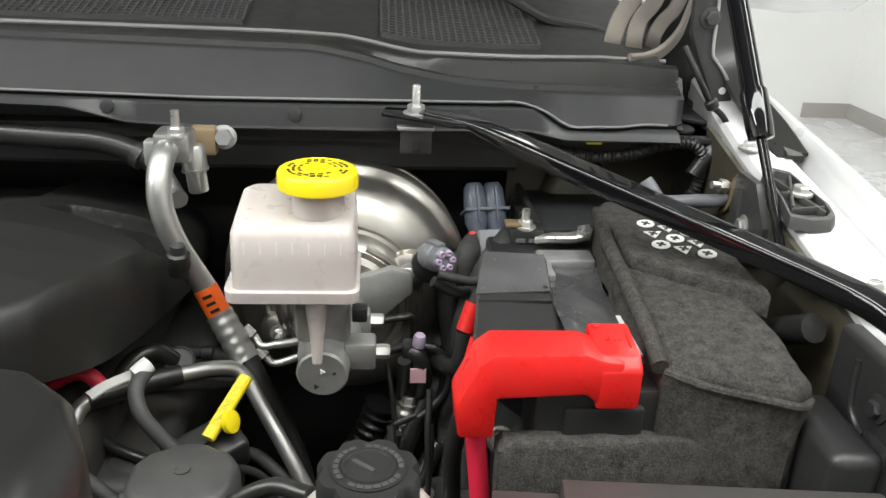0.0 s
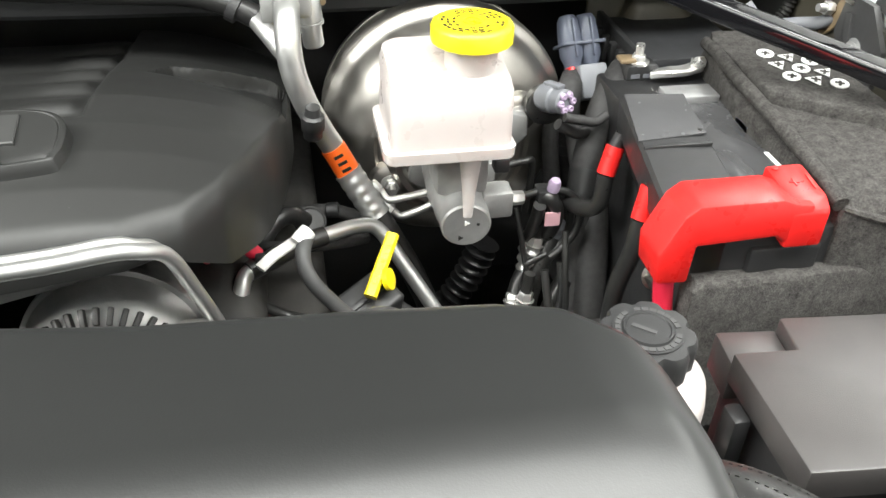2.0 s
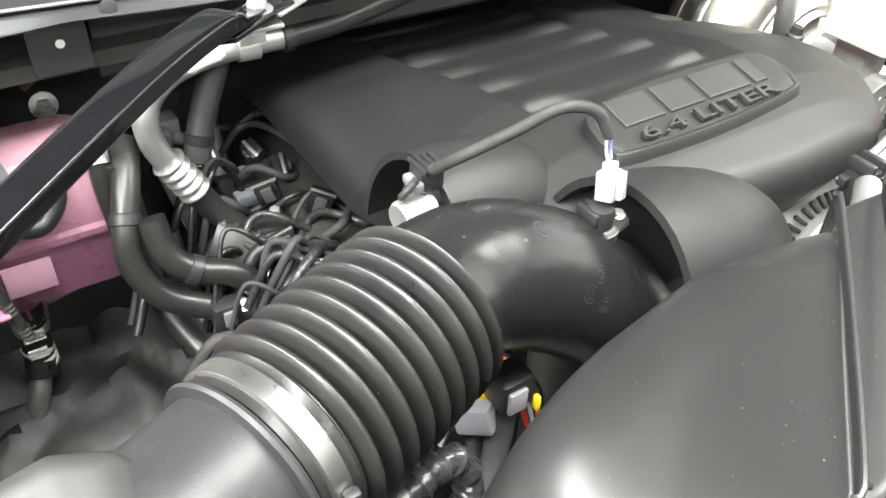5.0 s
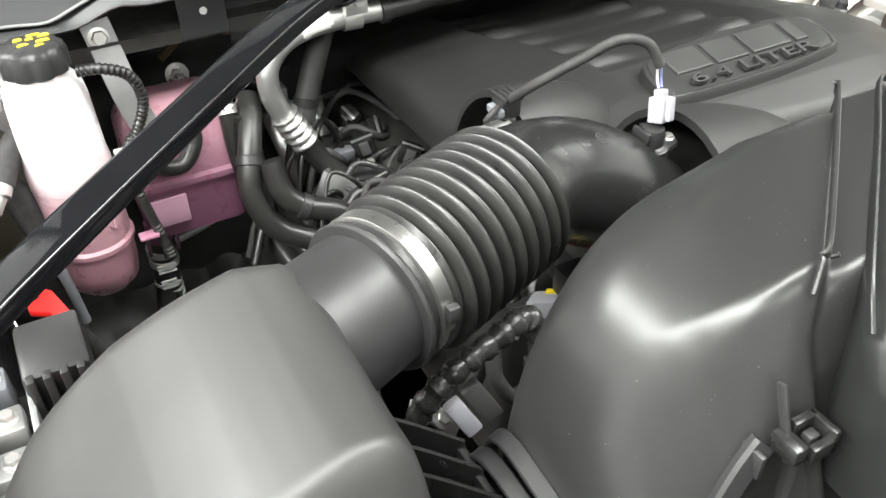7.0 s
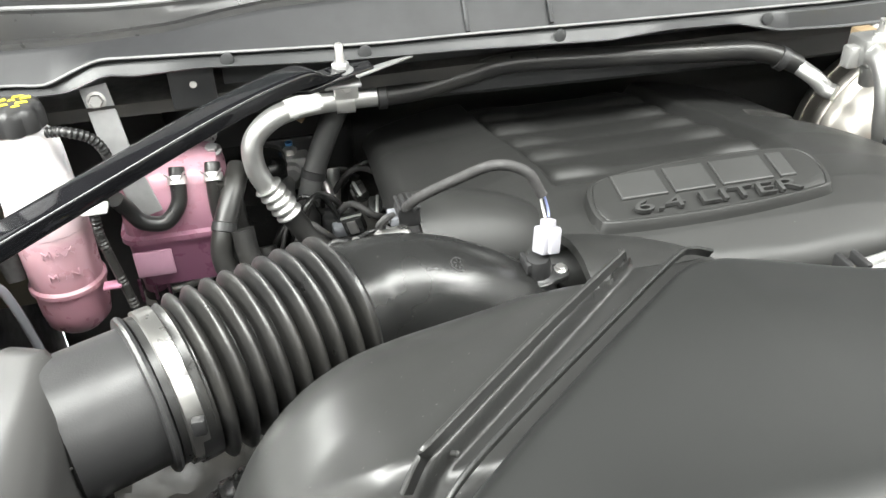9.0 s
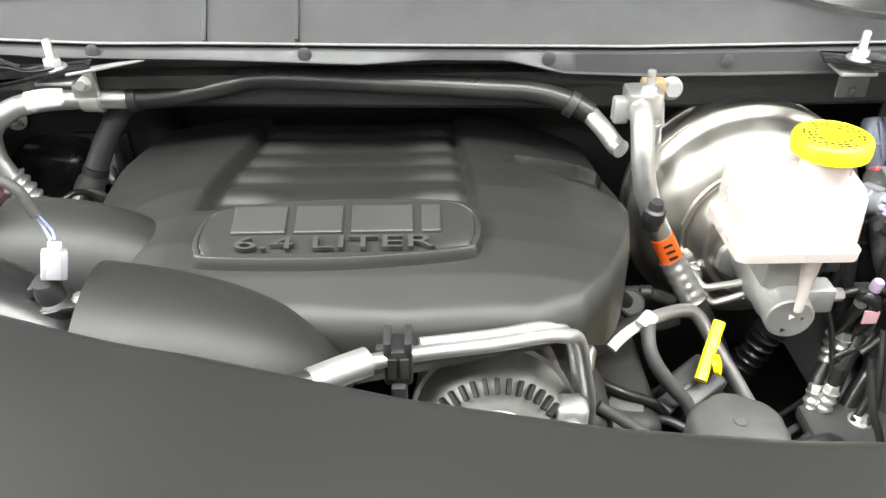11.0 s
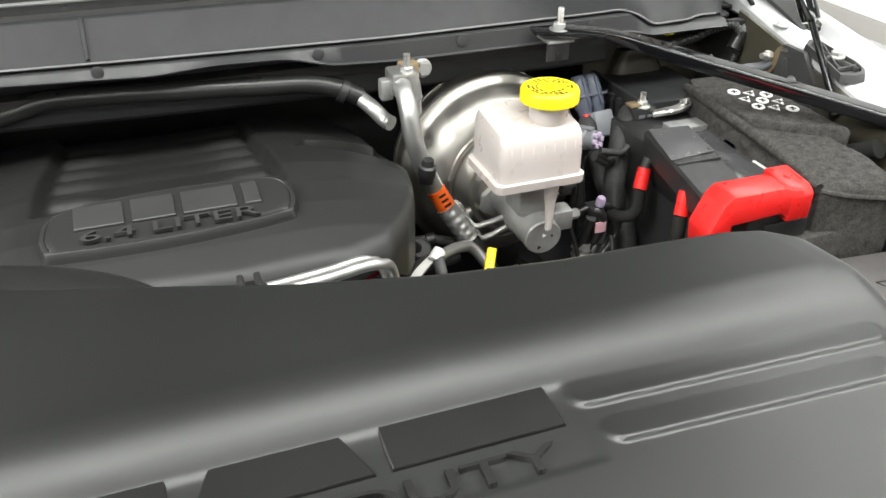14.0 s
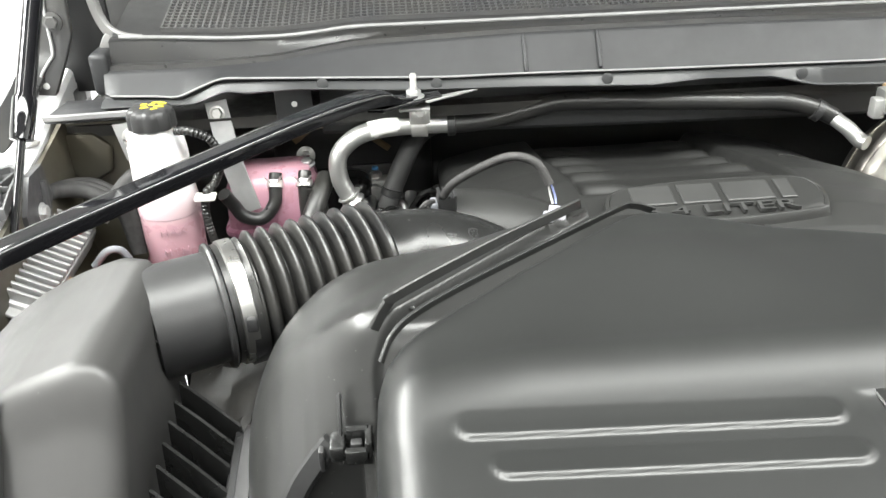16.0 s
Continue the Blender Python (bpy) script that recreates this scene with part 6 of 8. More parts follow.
for dx in (-0.008, 0.008):
    part("lock", lathe([(0.0065, 0), (0.0065, 0.006), (0.0005, 0.006)], CM2 @ Vector((dx * 1.2, -0.003, -0.030)), CM2.to_3x3() @ Vector((0, -0.5, -1)), 14), GREEN, bcn)
part("red_tab", rbox(-0.026, -0.018, -0.02, -0.006, -0.045, -0.025, 0.002, m=CM2), RED, bcn)
part("harness", tube([(0.505, 0.985, 1.14), (0.503, 0.95, 1.11), (0.498, 0.90, 1.09), (0.49, 0.86, 1.05), (0.485, 0.83, 0.98)], 0.018, 14), TAPE, bcn, "taped wiring harness")
hr = thing("wiring_harness", "taped wiring harness dropping beside the battery", "harness")
part("trunk", tube([(0.545, 0.975, 1.205), (0.525, 0.955, 1.19), (0.505, 0.93, 1.165), (0.485, 0.90, 1.12), (0.475, 0.87, 1.05), (0.472, 0.84, 0.95)], 0.016, 14), TAPE, hr)
part("branch", tube([(0.50, 0.925, 1.16), (0.475, 0.91, 1.165), (0.45, 0.905, 1.18)], 0.006, 10), TAPE, hr)
part("tape_band", tube([(0.487, 0.903, 1.125), (0.482, 0.89, 1.10)], 0.0175, 14), BLACK, hr)
hr2 = thing("wiring_harness", "ribbed conduit along the cowl beside the fender", "harness")
part("conduit", corrugated([(0.560, 1.05, 1.287), (0.592, 1.05, 1.282), (0.638, 1.05, 1.274), (0.691, 1.05, 1.279), (0.722, 1.048, 1.290), (0.758, 1.045, 1.294), (0.776, 1.045, 1.272), (0.772, 1.045, 1.242), (0.763, 1.045, 1.226), (0.74, 1.04, 1.20)], 0.0068, 0.0011, 0.0052, 12, 0.25), RUBBER, hr2)
part("yellow_tag", rbox(0.632, 0.650, 1.040, 1.046, 1.292, 1.297, 0.001), YELLOW, hr2)
cyl = thing("ground_clip", "zinc ground clip and stud on the inner fender", "clip")
part("plate", strip([(0.780, 0.985, 1.236), (0.778, 0.965, 1.252), (0.778, 0.955, 1.276), (0.778, 0.945, 1.284)], 0.014, 0.003, (1, 0, 0)), TAN, cyl)
part("tab", rbox(0.774, 0.784, 0.936, 0.950, 1.282, 1.287, 0.001), ZINC, cyl)
part("stud", lathe([(0.0045, 0), (0.0045, 0.022), (0.0005, 0.022)], (0.778, 0.968, 1.268), (-1, -0.1, 0.1), 12), STEEL, cyl)
part("nut", hexbolt((0.774, 0.968, 1.268), (-1, -0.1, 0.1), 0.008, 0.009), STEEL, cyl)
part("ground_lead", tube([(0.780, 0.968, 1.258), (0.770, 0.975, 1.249), (0.750, 0.985, 1.245), (0.730, 0.995, 1.240), (0.712, 1.01, 1.235)], 0.0075, 12), GREYP, cyl, "grey sleeved ground lead")
part("lead_end", tube([(0.714, 1.008, 1.236), (0.706, 1.014, 1.248), (0.70, 1.02, 1.256)], 0.009, 12), GREYP, cyl)

tray = thing("tray_bracket", "black steel battery tray bracket bolted to the fender", "bracket")
part("plate", rbox(0.757, 0.775, 0.58, 0.682, 1.02, 1.252, 0.006, 3), BLACK, tray)
part("pocket_edge", tube([(0.757, 0.646, 1.238), (0.7565, 0.645, 1.215), (0.7565, 0.641, 1.198), (0.7565, 0.630, 1.189), (0.7565, 0.619, 1.188)], 0.0032, 10, 6), BLACK, tray)
part("step", rbox(0.7545, 0.760, 0.588, 0.619, 1.06, 1.196, 0.003), BLACK, tray)
part("front_box", rbox(0.716, 0.757, 0.585, 0.676, 1.02, 1.192, 0.010, 3), BLACK, tray)
part("bolt", hexbolt((0.7555, 0.611, 1.217), (-1, -0.1, 0.05), 0.0070, 0.007, 0.0110), BLACK, tray)
part("hose", tube([(0.760, 0.72, 1.225), (0.752, 0.76, 1.20), (0.756, 0.80, 1.17), (0.765, 0.84, 1.15)], 0.013, 12), RUBBER, tray)

# ---------------------------------------------------------------- fuse box, washer filler, radiator hose
fb = thing("fuse_box", "black moulded fuse box with flat lid and latch", "fuse box")
LID = [(0.463, 0.436), (0.690, 0.4175), (0.722, 0.455), (0.735, 0.50), (0.732, 0.552), (0.516, 0.571), (0.512, 0.538), (0.465, 0.541)]
part("lid", extr(LID, "z", 1.164, 1.190, 0.002), FUSELID, fb)
part("lid_step", extr([(0.466, 0.539), (0.511, 0.536), (0.515, 0.570), (0.470, 0.575)], "z", 1.145, 1.179, 0.002), FUSELID, fb)
part("base", extr([(0.470, 0.446), (0.685, 0.428), (0.722, 0.50), (0.722, 0.545), (0.478, 0.562)], "z", 0.95, 1.162, 0.004), BLACK, fb)
lt = part("latch", rbox(0.532, 0.556, 0.418, 0.432, 1.135, 1.178, 0.002), BLACK, fb, "black snap latch")
part("latch_bar", rbox(0.537, 0.551, 0.4155, 0.420, 1.160, 1.167, 0.001), DUCT, lt)
for x in (0.530, 0.5555):
    part("latch_rail", rbox(x, x + 0.0022, 0.416, 0.431, 1.162, 1.182, 0.0005), BLACK, lt)


def outline(pts, z, w, parent, material):
    for a, b in zip(pts, pts[1:] + pts[:1]):
        part("moulded_line", bar((a[0], a[1], z), (b[0], b[1], z), w, 0.0012, 0), material, parent, smooth=False)


outline([(0.571, 0.515), (0.601, 0.512), (0.606, 0.493), (0.579, 0.494)], 1.1902, 0.0010, fb, RUBBER)
outline([(0.592, 0.483), (0.607, 0.482), (0.608, 0.4745), (0.593, 0.475)], 1.1902, 0.0009, fb, RUBBER)
outline([(0.583, 0.4935), (0.587, 0.4935), (0.587, 0.490), (0.583, 0.490)], 1.1902, 0.0008, fb, RUBBER)
outline([(0.600, 0.4925), (0.604, 0.4925), (0.604, 0.489), (0.600, 0.489)], 1.1902, 0.0008, fb, RUBBER)
part("moulded_line", bar((0.592, 0.506, 1.1902), (0.588, 0.497, 1.1902), 0.002, 0.0012, 0), RUBBER, fb)
part("lid_speck", lathe([(0.0012, 0), (0.0012, 0.0006)], (0.655, 0.497, 1.1898), seg=8), VOID, fb)
part("terminal_window", rbox(0.478, 0.510, 0.434, 0.442, 1.105, 1.128, 0.003), EPAINT, fb)
part("front_ledge", rbox(0.50, 0.70, 0.405, 0.43, 1.075, 1.082, 0.002), BLACK, fb)
part("side_lug", rbox(0.452, 0.466, 0.50, 0.52, 1.12, 1.165, 0.004), BLACK, fb)

wash = thing("washer_filler", "milky washer filler neck with yellow flip cap", "washer filler")
WC = Vector((0.536, 0.330, 0))
part("neck", lathe([(0.030, 1.10), (0.027, 1.20), (0.026, 1.262), (0.0005, 1.262)], WC, seg=32), WHITE, wash)
wcap = part("cap", lathe([(0.0285, 1.256), (0.0325, 1.257), (0.0325, 1.262), (0.0300, 1.264), (0.0305, 1.272), (0.0285, 1.2775), (0.022, 1.2795), (0.0005, 1.2800)], WC, seg=48), YELLOW, wash, "yellow flip cap")
part("tab", strip([WC + Vector((-0.024, 0.012, 1.268)), WC + Vector((-0.04, 0.020, 1.270)), WC + Vector((-0.052, 0.024, 1.273))], 0.016, 0.006), YELLOW, wcap)
part("tab", strip([WC + Vector((0.024, -0.004, 1.272)), WC + Vector((0.042, -0.010, 1.270)), WC + Vector((0.058, -0.016, 1.268))], 0.022, 0.006), YELLOW, wcap)
for k, (dx, dy) in enumerate(((-0.012, 0.006), (-0.014, -0.001), (0.0, 0.004), (0.006, 0.002), (0.010, -0.004), (0.018, -0.008))):
    part("moulded_symbol", bar(WC + Vector((dx, dy, 1.2798)), WC + Vector((dx + 0.004, dy + (0.006 if k % 2 else -0.002), 1.2798)), 0.0015, 0.0012, 0), YELLOW, wcap)

rh = thing("radiator_hose", "black ribbed upper radiator hose", "hose")
HP = [(0.30, 0.405, 1.20), (0.335, 0.40, 1.225), (0.372, 0.382, 1.238), (0.408, 0.345, 1.236), (0.430, 0.30, 1.228), (0.44, 0.24, 1.215)]
part("hose", tube(HP, 0.0285, 28, 10), RUBBER, rh)
for ph in (-60, -30, -10, 15, 40, 65, 95):
    c = spline(HP, 14)
    bits = []
    for i in range(2, len(c) - 2, 1):
        d = (c[i + 1] - c[i - 1]).normalized()
        s_ = d.cross(Vector((0, 0, 1))).normalized()
        u_ = s_.cross(d)
        n_ = s_ * math.sin(radians(ph)) + u_ * math.cos(radians(ph))
        bits.append(bar(c[i] + n_ * 0.0283 - d * 0.0010, c[i] + n_ * 0.0283 + d * 0.0010, 0.0030, 0.0012, 0, up=n_))
    part("fabric_stitch", join(*bits), RUBBER, rh, smooth=False)
part("end_bead", lathe([(0.026, 0), (0.031, 0.003), (0.031, 0.012), (0.026, 0.015)], (0.432, 0.285, 1.226), (0.2, -1, -0.2), 28), RUBBER, rh)

# ---------------------------------------------------------------- strut braces on the cowl studs
def build_brace(s):
    b = thing("strut_brace", "gloss black tubular brace from cowl stud to fender", "brace", "strut braces")
    if s > 0:
        pts = [(0.440, 1.004, 1.335), (0.490, 0.970, 1.331), (0.56, 0.915, 1.312), (0.68, 0.818, 1.282), (0.77, 0.742, 1.260), (0.797, 0.713, 1.253), (0.812, 0.685, 1.246), (0.8135, 0.655, 1.240), (0.806, 0.622, 1.235), (0.797, 0.585, 1.228)]
    else:
        pts = [(0.434, 1.002, 1.334), (0.458, 0.983, 1.337), (0.485, 0.962, 1.346), (0.56, 0.904, 1.343), (0.68, 0.803, 1.3285), (0.80, 0.702, 1.3125), (0.85, 0.658, 1.3045), (0.89, 0.62, 1.29), (0.915, 0.59, 1.25), (0.92, 0.57, 1.235)]
    rings, line_c = [], spline([(s * x, y, z) for x, y, z in pts], 8)
    for i, p in enumerate(line_c):
        d = (line_c[min(i + 1, len(line_c) - 1)] - line_c[max(i - 1, 0)]).normalized()
        sd = d.cross(Vector((0, 0, 1))).normalized()
        u = sd.cross(d)
        press = smooth01(0.04, 0.22, i / len(line_c))
        hw, hh = 0.0155 * (0.70 + 0.30 * press), 0.0092 * (0.26 + 0.74 * press)
        rings.append([p + sd * (hw * math.copysign(abs(math.cos(a)) ** 0.3, math.cos(a))) + u * (hh * math.copysign(abs(math.sin(a)) ** 0.3, math.sin(a))) for a in [2 * math.pi * (k + 0.5) / 28 for k in range(28)]])
    part("tube", ring_mesh(rings), GLOSS, b, angle=50)
    part("flat_eye", extr([(s * 0.395, 1.005), (s * 0.43, 0.985), (s * 0.47, 0.958), (s * 0.492, 0.962), (s * 0.478, 0.985), (s * 0.44, 1.022), (s * 0.40, 1.03)], "z", 1.328, 1.333, 0.001), GLOSS, b)
    part("foot", rbox(min(across(s, 0.805), across(s, 0.855)), max(across(s, 0.805), across(s, 0.855)), 0.580, 0.640, fender_height(0.62) + 0.002, fender_height(0.62) + 0.008, 0.002), EPAINT, b)
    part("foot_bolt", hexbolt((across(s, 0.838), 0.600, fender_height(0.61) + 0.009), (0, 0, 1), 0.008, 0.008, 0.013), STEEL, b)
    st = part("cowl_stud", lathe([(0.0045, 0.0), (0.0045, 0.036), (0.0035, 0.038), (0.0005, 0.038)], (s * 0.432, 1.003, 1.326), (0, -0.05, 1), 14), STEEL, b)
    part("nut", hexbolt((s * 0.432, 1.003, 1.333), (0, -0.05, 1), 0.0095, 0.010, 0.014), GALV, st, "pale zinc nut")
    part("bracket_plate", rbox(s * 0.432 - 0.020, s * 0.432 + 0.020, 0.992, 1.030, 1.316, 1.320, 0.001), GALV, b, "galvanised bracket plate")
    if s > 0:
        part("bracket_face", rbox(0.416, 0.450, 1.002, 1.006, 1.288, 1.314, 0.001), EPAINT, b)
        part("bracket_hole", rbox(0.429, 0.437, 1.000, 1.003, 1.290, 1.300, 0.001), VOID, b)
    return b


for side in (1, -1):
    build_brace(side)
tri_plate = tagged(part("cowl_bracket", extr([(-0.425, 1.0), (-0.372, 1.026), (-0.345, 1.034), (-0.37, 1.018), (-0.415, 0.99)], "z", 1.327, 1.330, 0.0008), GALV), "galvanised bracket plate beside the cowl stud", "bracket")

# ---------------------------------------------------------------- coolant bottles
cb = thing("coolant_bottle", "tall white coolant bottle half filled with pink fluid", "coolant bottle")
KC = Vector((-0.7635, 0.985, 0))
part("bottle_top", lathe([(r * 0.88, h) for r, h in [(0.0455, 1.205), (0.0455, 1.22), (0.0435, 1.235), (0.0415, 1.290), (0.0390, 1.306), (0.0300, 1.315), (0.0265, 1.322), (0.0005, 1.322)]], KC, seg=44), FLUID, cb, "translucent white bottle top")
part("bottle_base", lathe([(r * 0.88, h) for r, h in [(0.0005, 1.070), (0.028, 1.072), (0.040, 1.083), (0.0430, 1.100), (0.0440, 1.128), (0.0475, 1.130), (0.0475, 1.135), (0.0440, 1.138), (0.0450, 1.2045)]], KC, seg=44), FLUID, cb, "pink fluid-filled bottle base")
for word, z in (("MAX", 1.183), ("MIN", 1.154)):
    for k, letter in enumerate(word):
        a = radians(-4 + 17 * k)
        words(letter, 0.0145, 0.0009, Matrix.Translation((KC.x + 0.0394 * math.sin(a), KC.y - 0.0394 * math.cos(a), z)) @ Euler((radians(90), 0, a)).to_matrix().to_4x4(), FLUID, cb, "level_letter", "moulded level letter")
kcap = part("cap", lathe([(r * 0.90, h) for r, h in [(0.030, 1.318), (0.0335, 1.320), (0.0335, 1.336), (0.031, 1.3420), (0.026, 1.3445), (0.0005, 1.3455)]], KC, seg=60, lobes=9, depth=0.09), BLACK, cb, "black lobed cap with yellow symbols")
for k, (dx, dy, w, h) in enumerate(((-0.012, 0.006, 0.008, 0.006), (-0.002, 0.004, 0.007, 0.005), (0.009, 0.008, 0.010, 0.006), (-0.010, -0.007, 0.010, 0.005), (0.006, -0.004, 0.012, 0.005), (0.0, 0.014, 0.012, 0.003), (0.004, -0.012, 0.008, 0.003))):
    part("printed_symbol", extr([(KC.x + dx, KC.y + dy), (KC.x + dx + w, KC.y + dy + 0.002), (KC.x + dx + w * 0.8, KC.y + dy + h), (KC.x + dx + 0.001, KC.y + dy + h * 0.8)], "z", 1.3445, 1.3462, 0), INKY, kcap, smooth=False)
part("overflow_tube", corrugated([(-0.732, 0.966, 1.318), (-0.712, 0.958, 1.319), (-0.690, 0.962, 1.305), (-0.683, 0.968, 1.275), (-0.695, 0.970, 1.245), (-0.708, 0.966, 1.232), (-0.712, 0.962, 1.20), (-0.704, 0.958, 1.15), (-0.695, 0.955, 1.10)], 0.0052, 0.0006, 0.005, 12, 0.3), RUBBER, cb)
part("tube_clip", rbox(-0.722, -0.695, 0.950, 0.970, 1.226, 1.232, 0.002), WHITE, cb)
part("tube_clip", rbox(-0.722, -0.702, 0.948, 0.962, 1.132, 1.136, 0.0015), TANKM, cb)

dt = thing("degas_tank", "pink translucent coolant tank with two hoses", "coolant tank")
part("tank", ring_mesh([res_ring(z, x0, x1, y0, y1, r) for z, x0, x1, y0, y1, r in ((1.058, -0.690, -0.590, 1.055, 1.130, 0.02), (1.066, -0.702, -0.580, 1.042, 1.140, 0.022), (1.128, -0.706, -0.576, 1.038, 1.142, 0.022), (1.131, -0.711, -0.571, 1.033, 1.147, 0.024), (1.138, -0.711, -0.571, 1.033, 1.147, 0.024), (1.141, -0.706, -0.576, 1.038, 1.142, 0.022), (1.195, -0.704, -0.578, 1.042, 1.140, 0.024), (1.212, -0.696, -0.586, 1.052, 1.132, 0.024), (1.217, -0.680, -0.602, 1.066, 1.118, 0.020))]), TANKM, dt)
part("label", rbox(-0.700, -0.655, 1.034, 1.038, 1.085, 1.12, 0.001), mat("pale_pink_label", (0.42, 0.24, 0.32), 0.4), dt, "pale label on the tank")
part("outlet", lathe([(0.015, 0), (0.015, 0.035), (0.012, 0.04)], (-0.690, 1.082, 1.066), (0, 0, -1), 16), TANKM, dt)
for dx in (-0.017, 0.0, 0.017):
    part("outlet_rib", rbox(-0.692 + dx, -0.688 + dx, 1.062, 1.066, 1.030, 1.064, 0.001), TANKM, dt)
for n, pts in enumerate(([(-0.630, 1.054, 1.218), (-0.631, 1.046, 1.205), (-0.634, 1.036, 1.18), (-0.652, 1.026, 1.163), (-0.676, 1.022, 1.170), (-0.688, 1.02, 1.19), (-0.696, 1.01, 1.21)], [(-0.589, 1.054, 1.218), (-0.590, 1.044, 1.204), (-0.591, 1.036, 1.17), (-0.588, 1.030, 1.13), (-0.580, 1.025, 1.08), (-0.57, 1.02, 1.02)])):
    h = part("hose", tube(pts, 0.0095, 14), RUBBER, dt, "black rubber hose")
    p0 = Vector(pts[1])
    part("spring_clamp", lathe([(0.0095, -0.005), (0.0115, -0.005), (0.0115, 0.005), (0.0095, 0.005)], p0, Vector(pts[1]) - Vector(pts[0]), 16), STEEL, h)
    part("clamp_ear", join(bar(p0 + Vector((-0.004, -0.008, 0.004)), p0 + Vector((-0.012, -0.012, 0.016)), 0.004, 0.0015, 0), bar(p0 + Vector((0.004, -0.008, 0.004)), p0 + Vector((0.011, -0.012, 0.016)), 0.004, 0.0015, 0)), STEEL, h)
part("tank_bolt", hexbolt((-0.590, 1.10, 1.212), (0, -0.3, 1), 0.008, 0.007, 0.012), GALV, dt)
part("outlet_hose", tube([(-0.690, 1.082, 1.040), (-0.692, 1.086, 1.00), (-0.694, 1.088, 0.965), (-0.700, 1.076, 0.940)], 0.0165, 18), RUBBER, dt)
part("outlet_pipe", tube([(-0.699, 1.078, 0.945), (-0.708, 1.066, 0.925), (-0.718, 1.062, 0.90), (-0.724, 1.062, 0.87), (-0.722, 1.062, 0.82)], 0.0115, 16, 8), ALU, dt, "bent aluminium pipe below the tank hose")
for k in range(6):
    part("print_bar", rbox(-0.704, -0.682 - 0.003 * (k % 2), 1.0675 + 0.0007 * k, 1.0700 + 0.0007 * k, 1.006 - 0.0052 * k - (0.010 if k > 2 else 0), 1.0085 - 0.0052 * k - (0.010 if k > 2 else 0), 0), INKW, dt, smooth=False)
for dz in (0.008, -0.008):
    part("outlet_clamp", lathe([(0.0165, -0.0055), (0.0185, -0.005), (0.0185, 0.005), (0.0165, 0.0055)], (-0.692, 1.086, 1.014 + dz), (0.03, -0.05, 1), 20), STEEL, dt)
for k, dz in enumerate((0.972, 0.962, 0.952)):
    part("hose_print", lathe([(0.0167, -0.0022), (0.0170, -0.002), (0.0170, 0.002), (0.0167, 0.0022)], (-0.6935, 1.0875, dz), (0.03, -0.03, 1), 20), INKW, dt, "white hose print")
part("hose_bead", lathe([(0.0105, -0.006), (0.019, -0.004), (0.019, 0.004), (0.0105, 0.006)], (-0.699, 1.068, 0.874), (0.03, 0.3, 1), 18), PALE, dt)

brk = thing("tank_bracket", "pale grey sheet bracket with bolt behind the bottle", "bracket")
part("strap", strip([(-0.699, 1.068, 1.322), (-0.694, 1.060, 1.29), (-0.688, 1.05, 1.25), (-0.680, 1.045, 1.215), (-0.668, 1.038, 1.17)], 0.030, 0.003, (0, -1, 0.2)), GALV, brk)
part("strap_bolt", hexbolt((-0.698, 1.064, 1.306), (0, -1, 0.25), 0.008, 0.008, 0.013), STEEL, brk)
brk2 = thing("bottle_bracket", "grey painted bracket with stud beside the bottle", "bracket")
part("plate", extr([(-0.83, 1.31), (-0.755, 1.315), (-0.75, 1.26), (-0.78, 1.21), (-0.82, 1.26)], "y", 1.03, 1.034, 0.001), GALV, brk2)
part("stud", join(hexbolt((-0.806, 1.028, 1.292), (0, -1, 0.1), 0.008, 0.007, 0.013), lathe([(0.004, 0), (0.004, 0.02), (0.0005, 0.02)], (-0.806, 1.022, 1.290), (0, -0.9, -0.4), 10)), STEEL, brk2)
brk3 = thing("cowl_bracket", "dark sheet bracket hanging from the cowl", "bracket")
part("plate", rbox(-0.618, -0.568, 1.056, 1.060, 1.288, 1.335, 0.002), FLANGE, brk3)
part("hole", lathe([(0.004, 0), (0.004, 0.001), (0.0005, 0.001)], (-0.592, 1.055, 1.316), (0, -1, 0), 14), WHITE, brk3)
lh = thing("vent_hose", "black hose with metal collar behind the bottle", "hose")
part("hose", tube([(-0.76, 1.03, 1.262), (-0.785, 1.01, 1.258), (-0.81, 0.985, 1.245), (-0.825, 0.96, 1.228)], 0.012, 14), TAPE, lh)
part("collar", lathe([(0.009, 0), (0.011, 0.002), (0.011, 0.012), (0.008, 0.014), (0.006, 0.03), (0.0005, 0.03)], (-0.824, 0.962, 1.230), (-0.4, -0.6, -0.55), 16), STEEL, lh)

# left side: control module, connectors, valve block, hoses
ecu = thing("engine_control_module", "finned aluminium engine control module on the fender", "control module")
EM = Matrix.Translation((-0.892, 0.885, 1.190)) @ Euler((radians(4), radians(28), 0)).to_matrix().to_4x4()
part("case", rbox(-0.034, 0.030, -0.10, 0.095, -0.030, 0.004, 0.004, m=EM), GALV, ecu)
for k in range(15):
    part("fin", rbox(-0.030, 0.028, -0.094 + k * 0.0128, -0.0885 + k * 0.0128, 0.003, 0.016, 0.002, m=EM), GALV, ecu)
for dy in (-0.104, 0.099):
    part("mount_ear", join(rbox(-0.012, 0.012, dy - 0.010, dy + 0.010, -0.006, -0.001, 0.002, m=EM)), GALV, ecu)
part("yellow_edge", rbox(0.030, 0.036, -0.09, -0.01, -0.03, -0.004, 0.001, m=EM), TAN, ecu)
pl = thing("module_connector", "black multi-pin connector with red locking lever", "connector", "module connectors")
part("housing", rbox(-0.845, -0.795, 0.72, 0.79, 1.155, 1.20, 0.005), BLACK, pl)
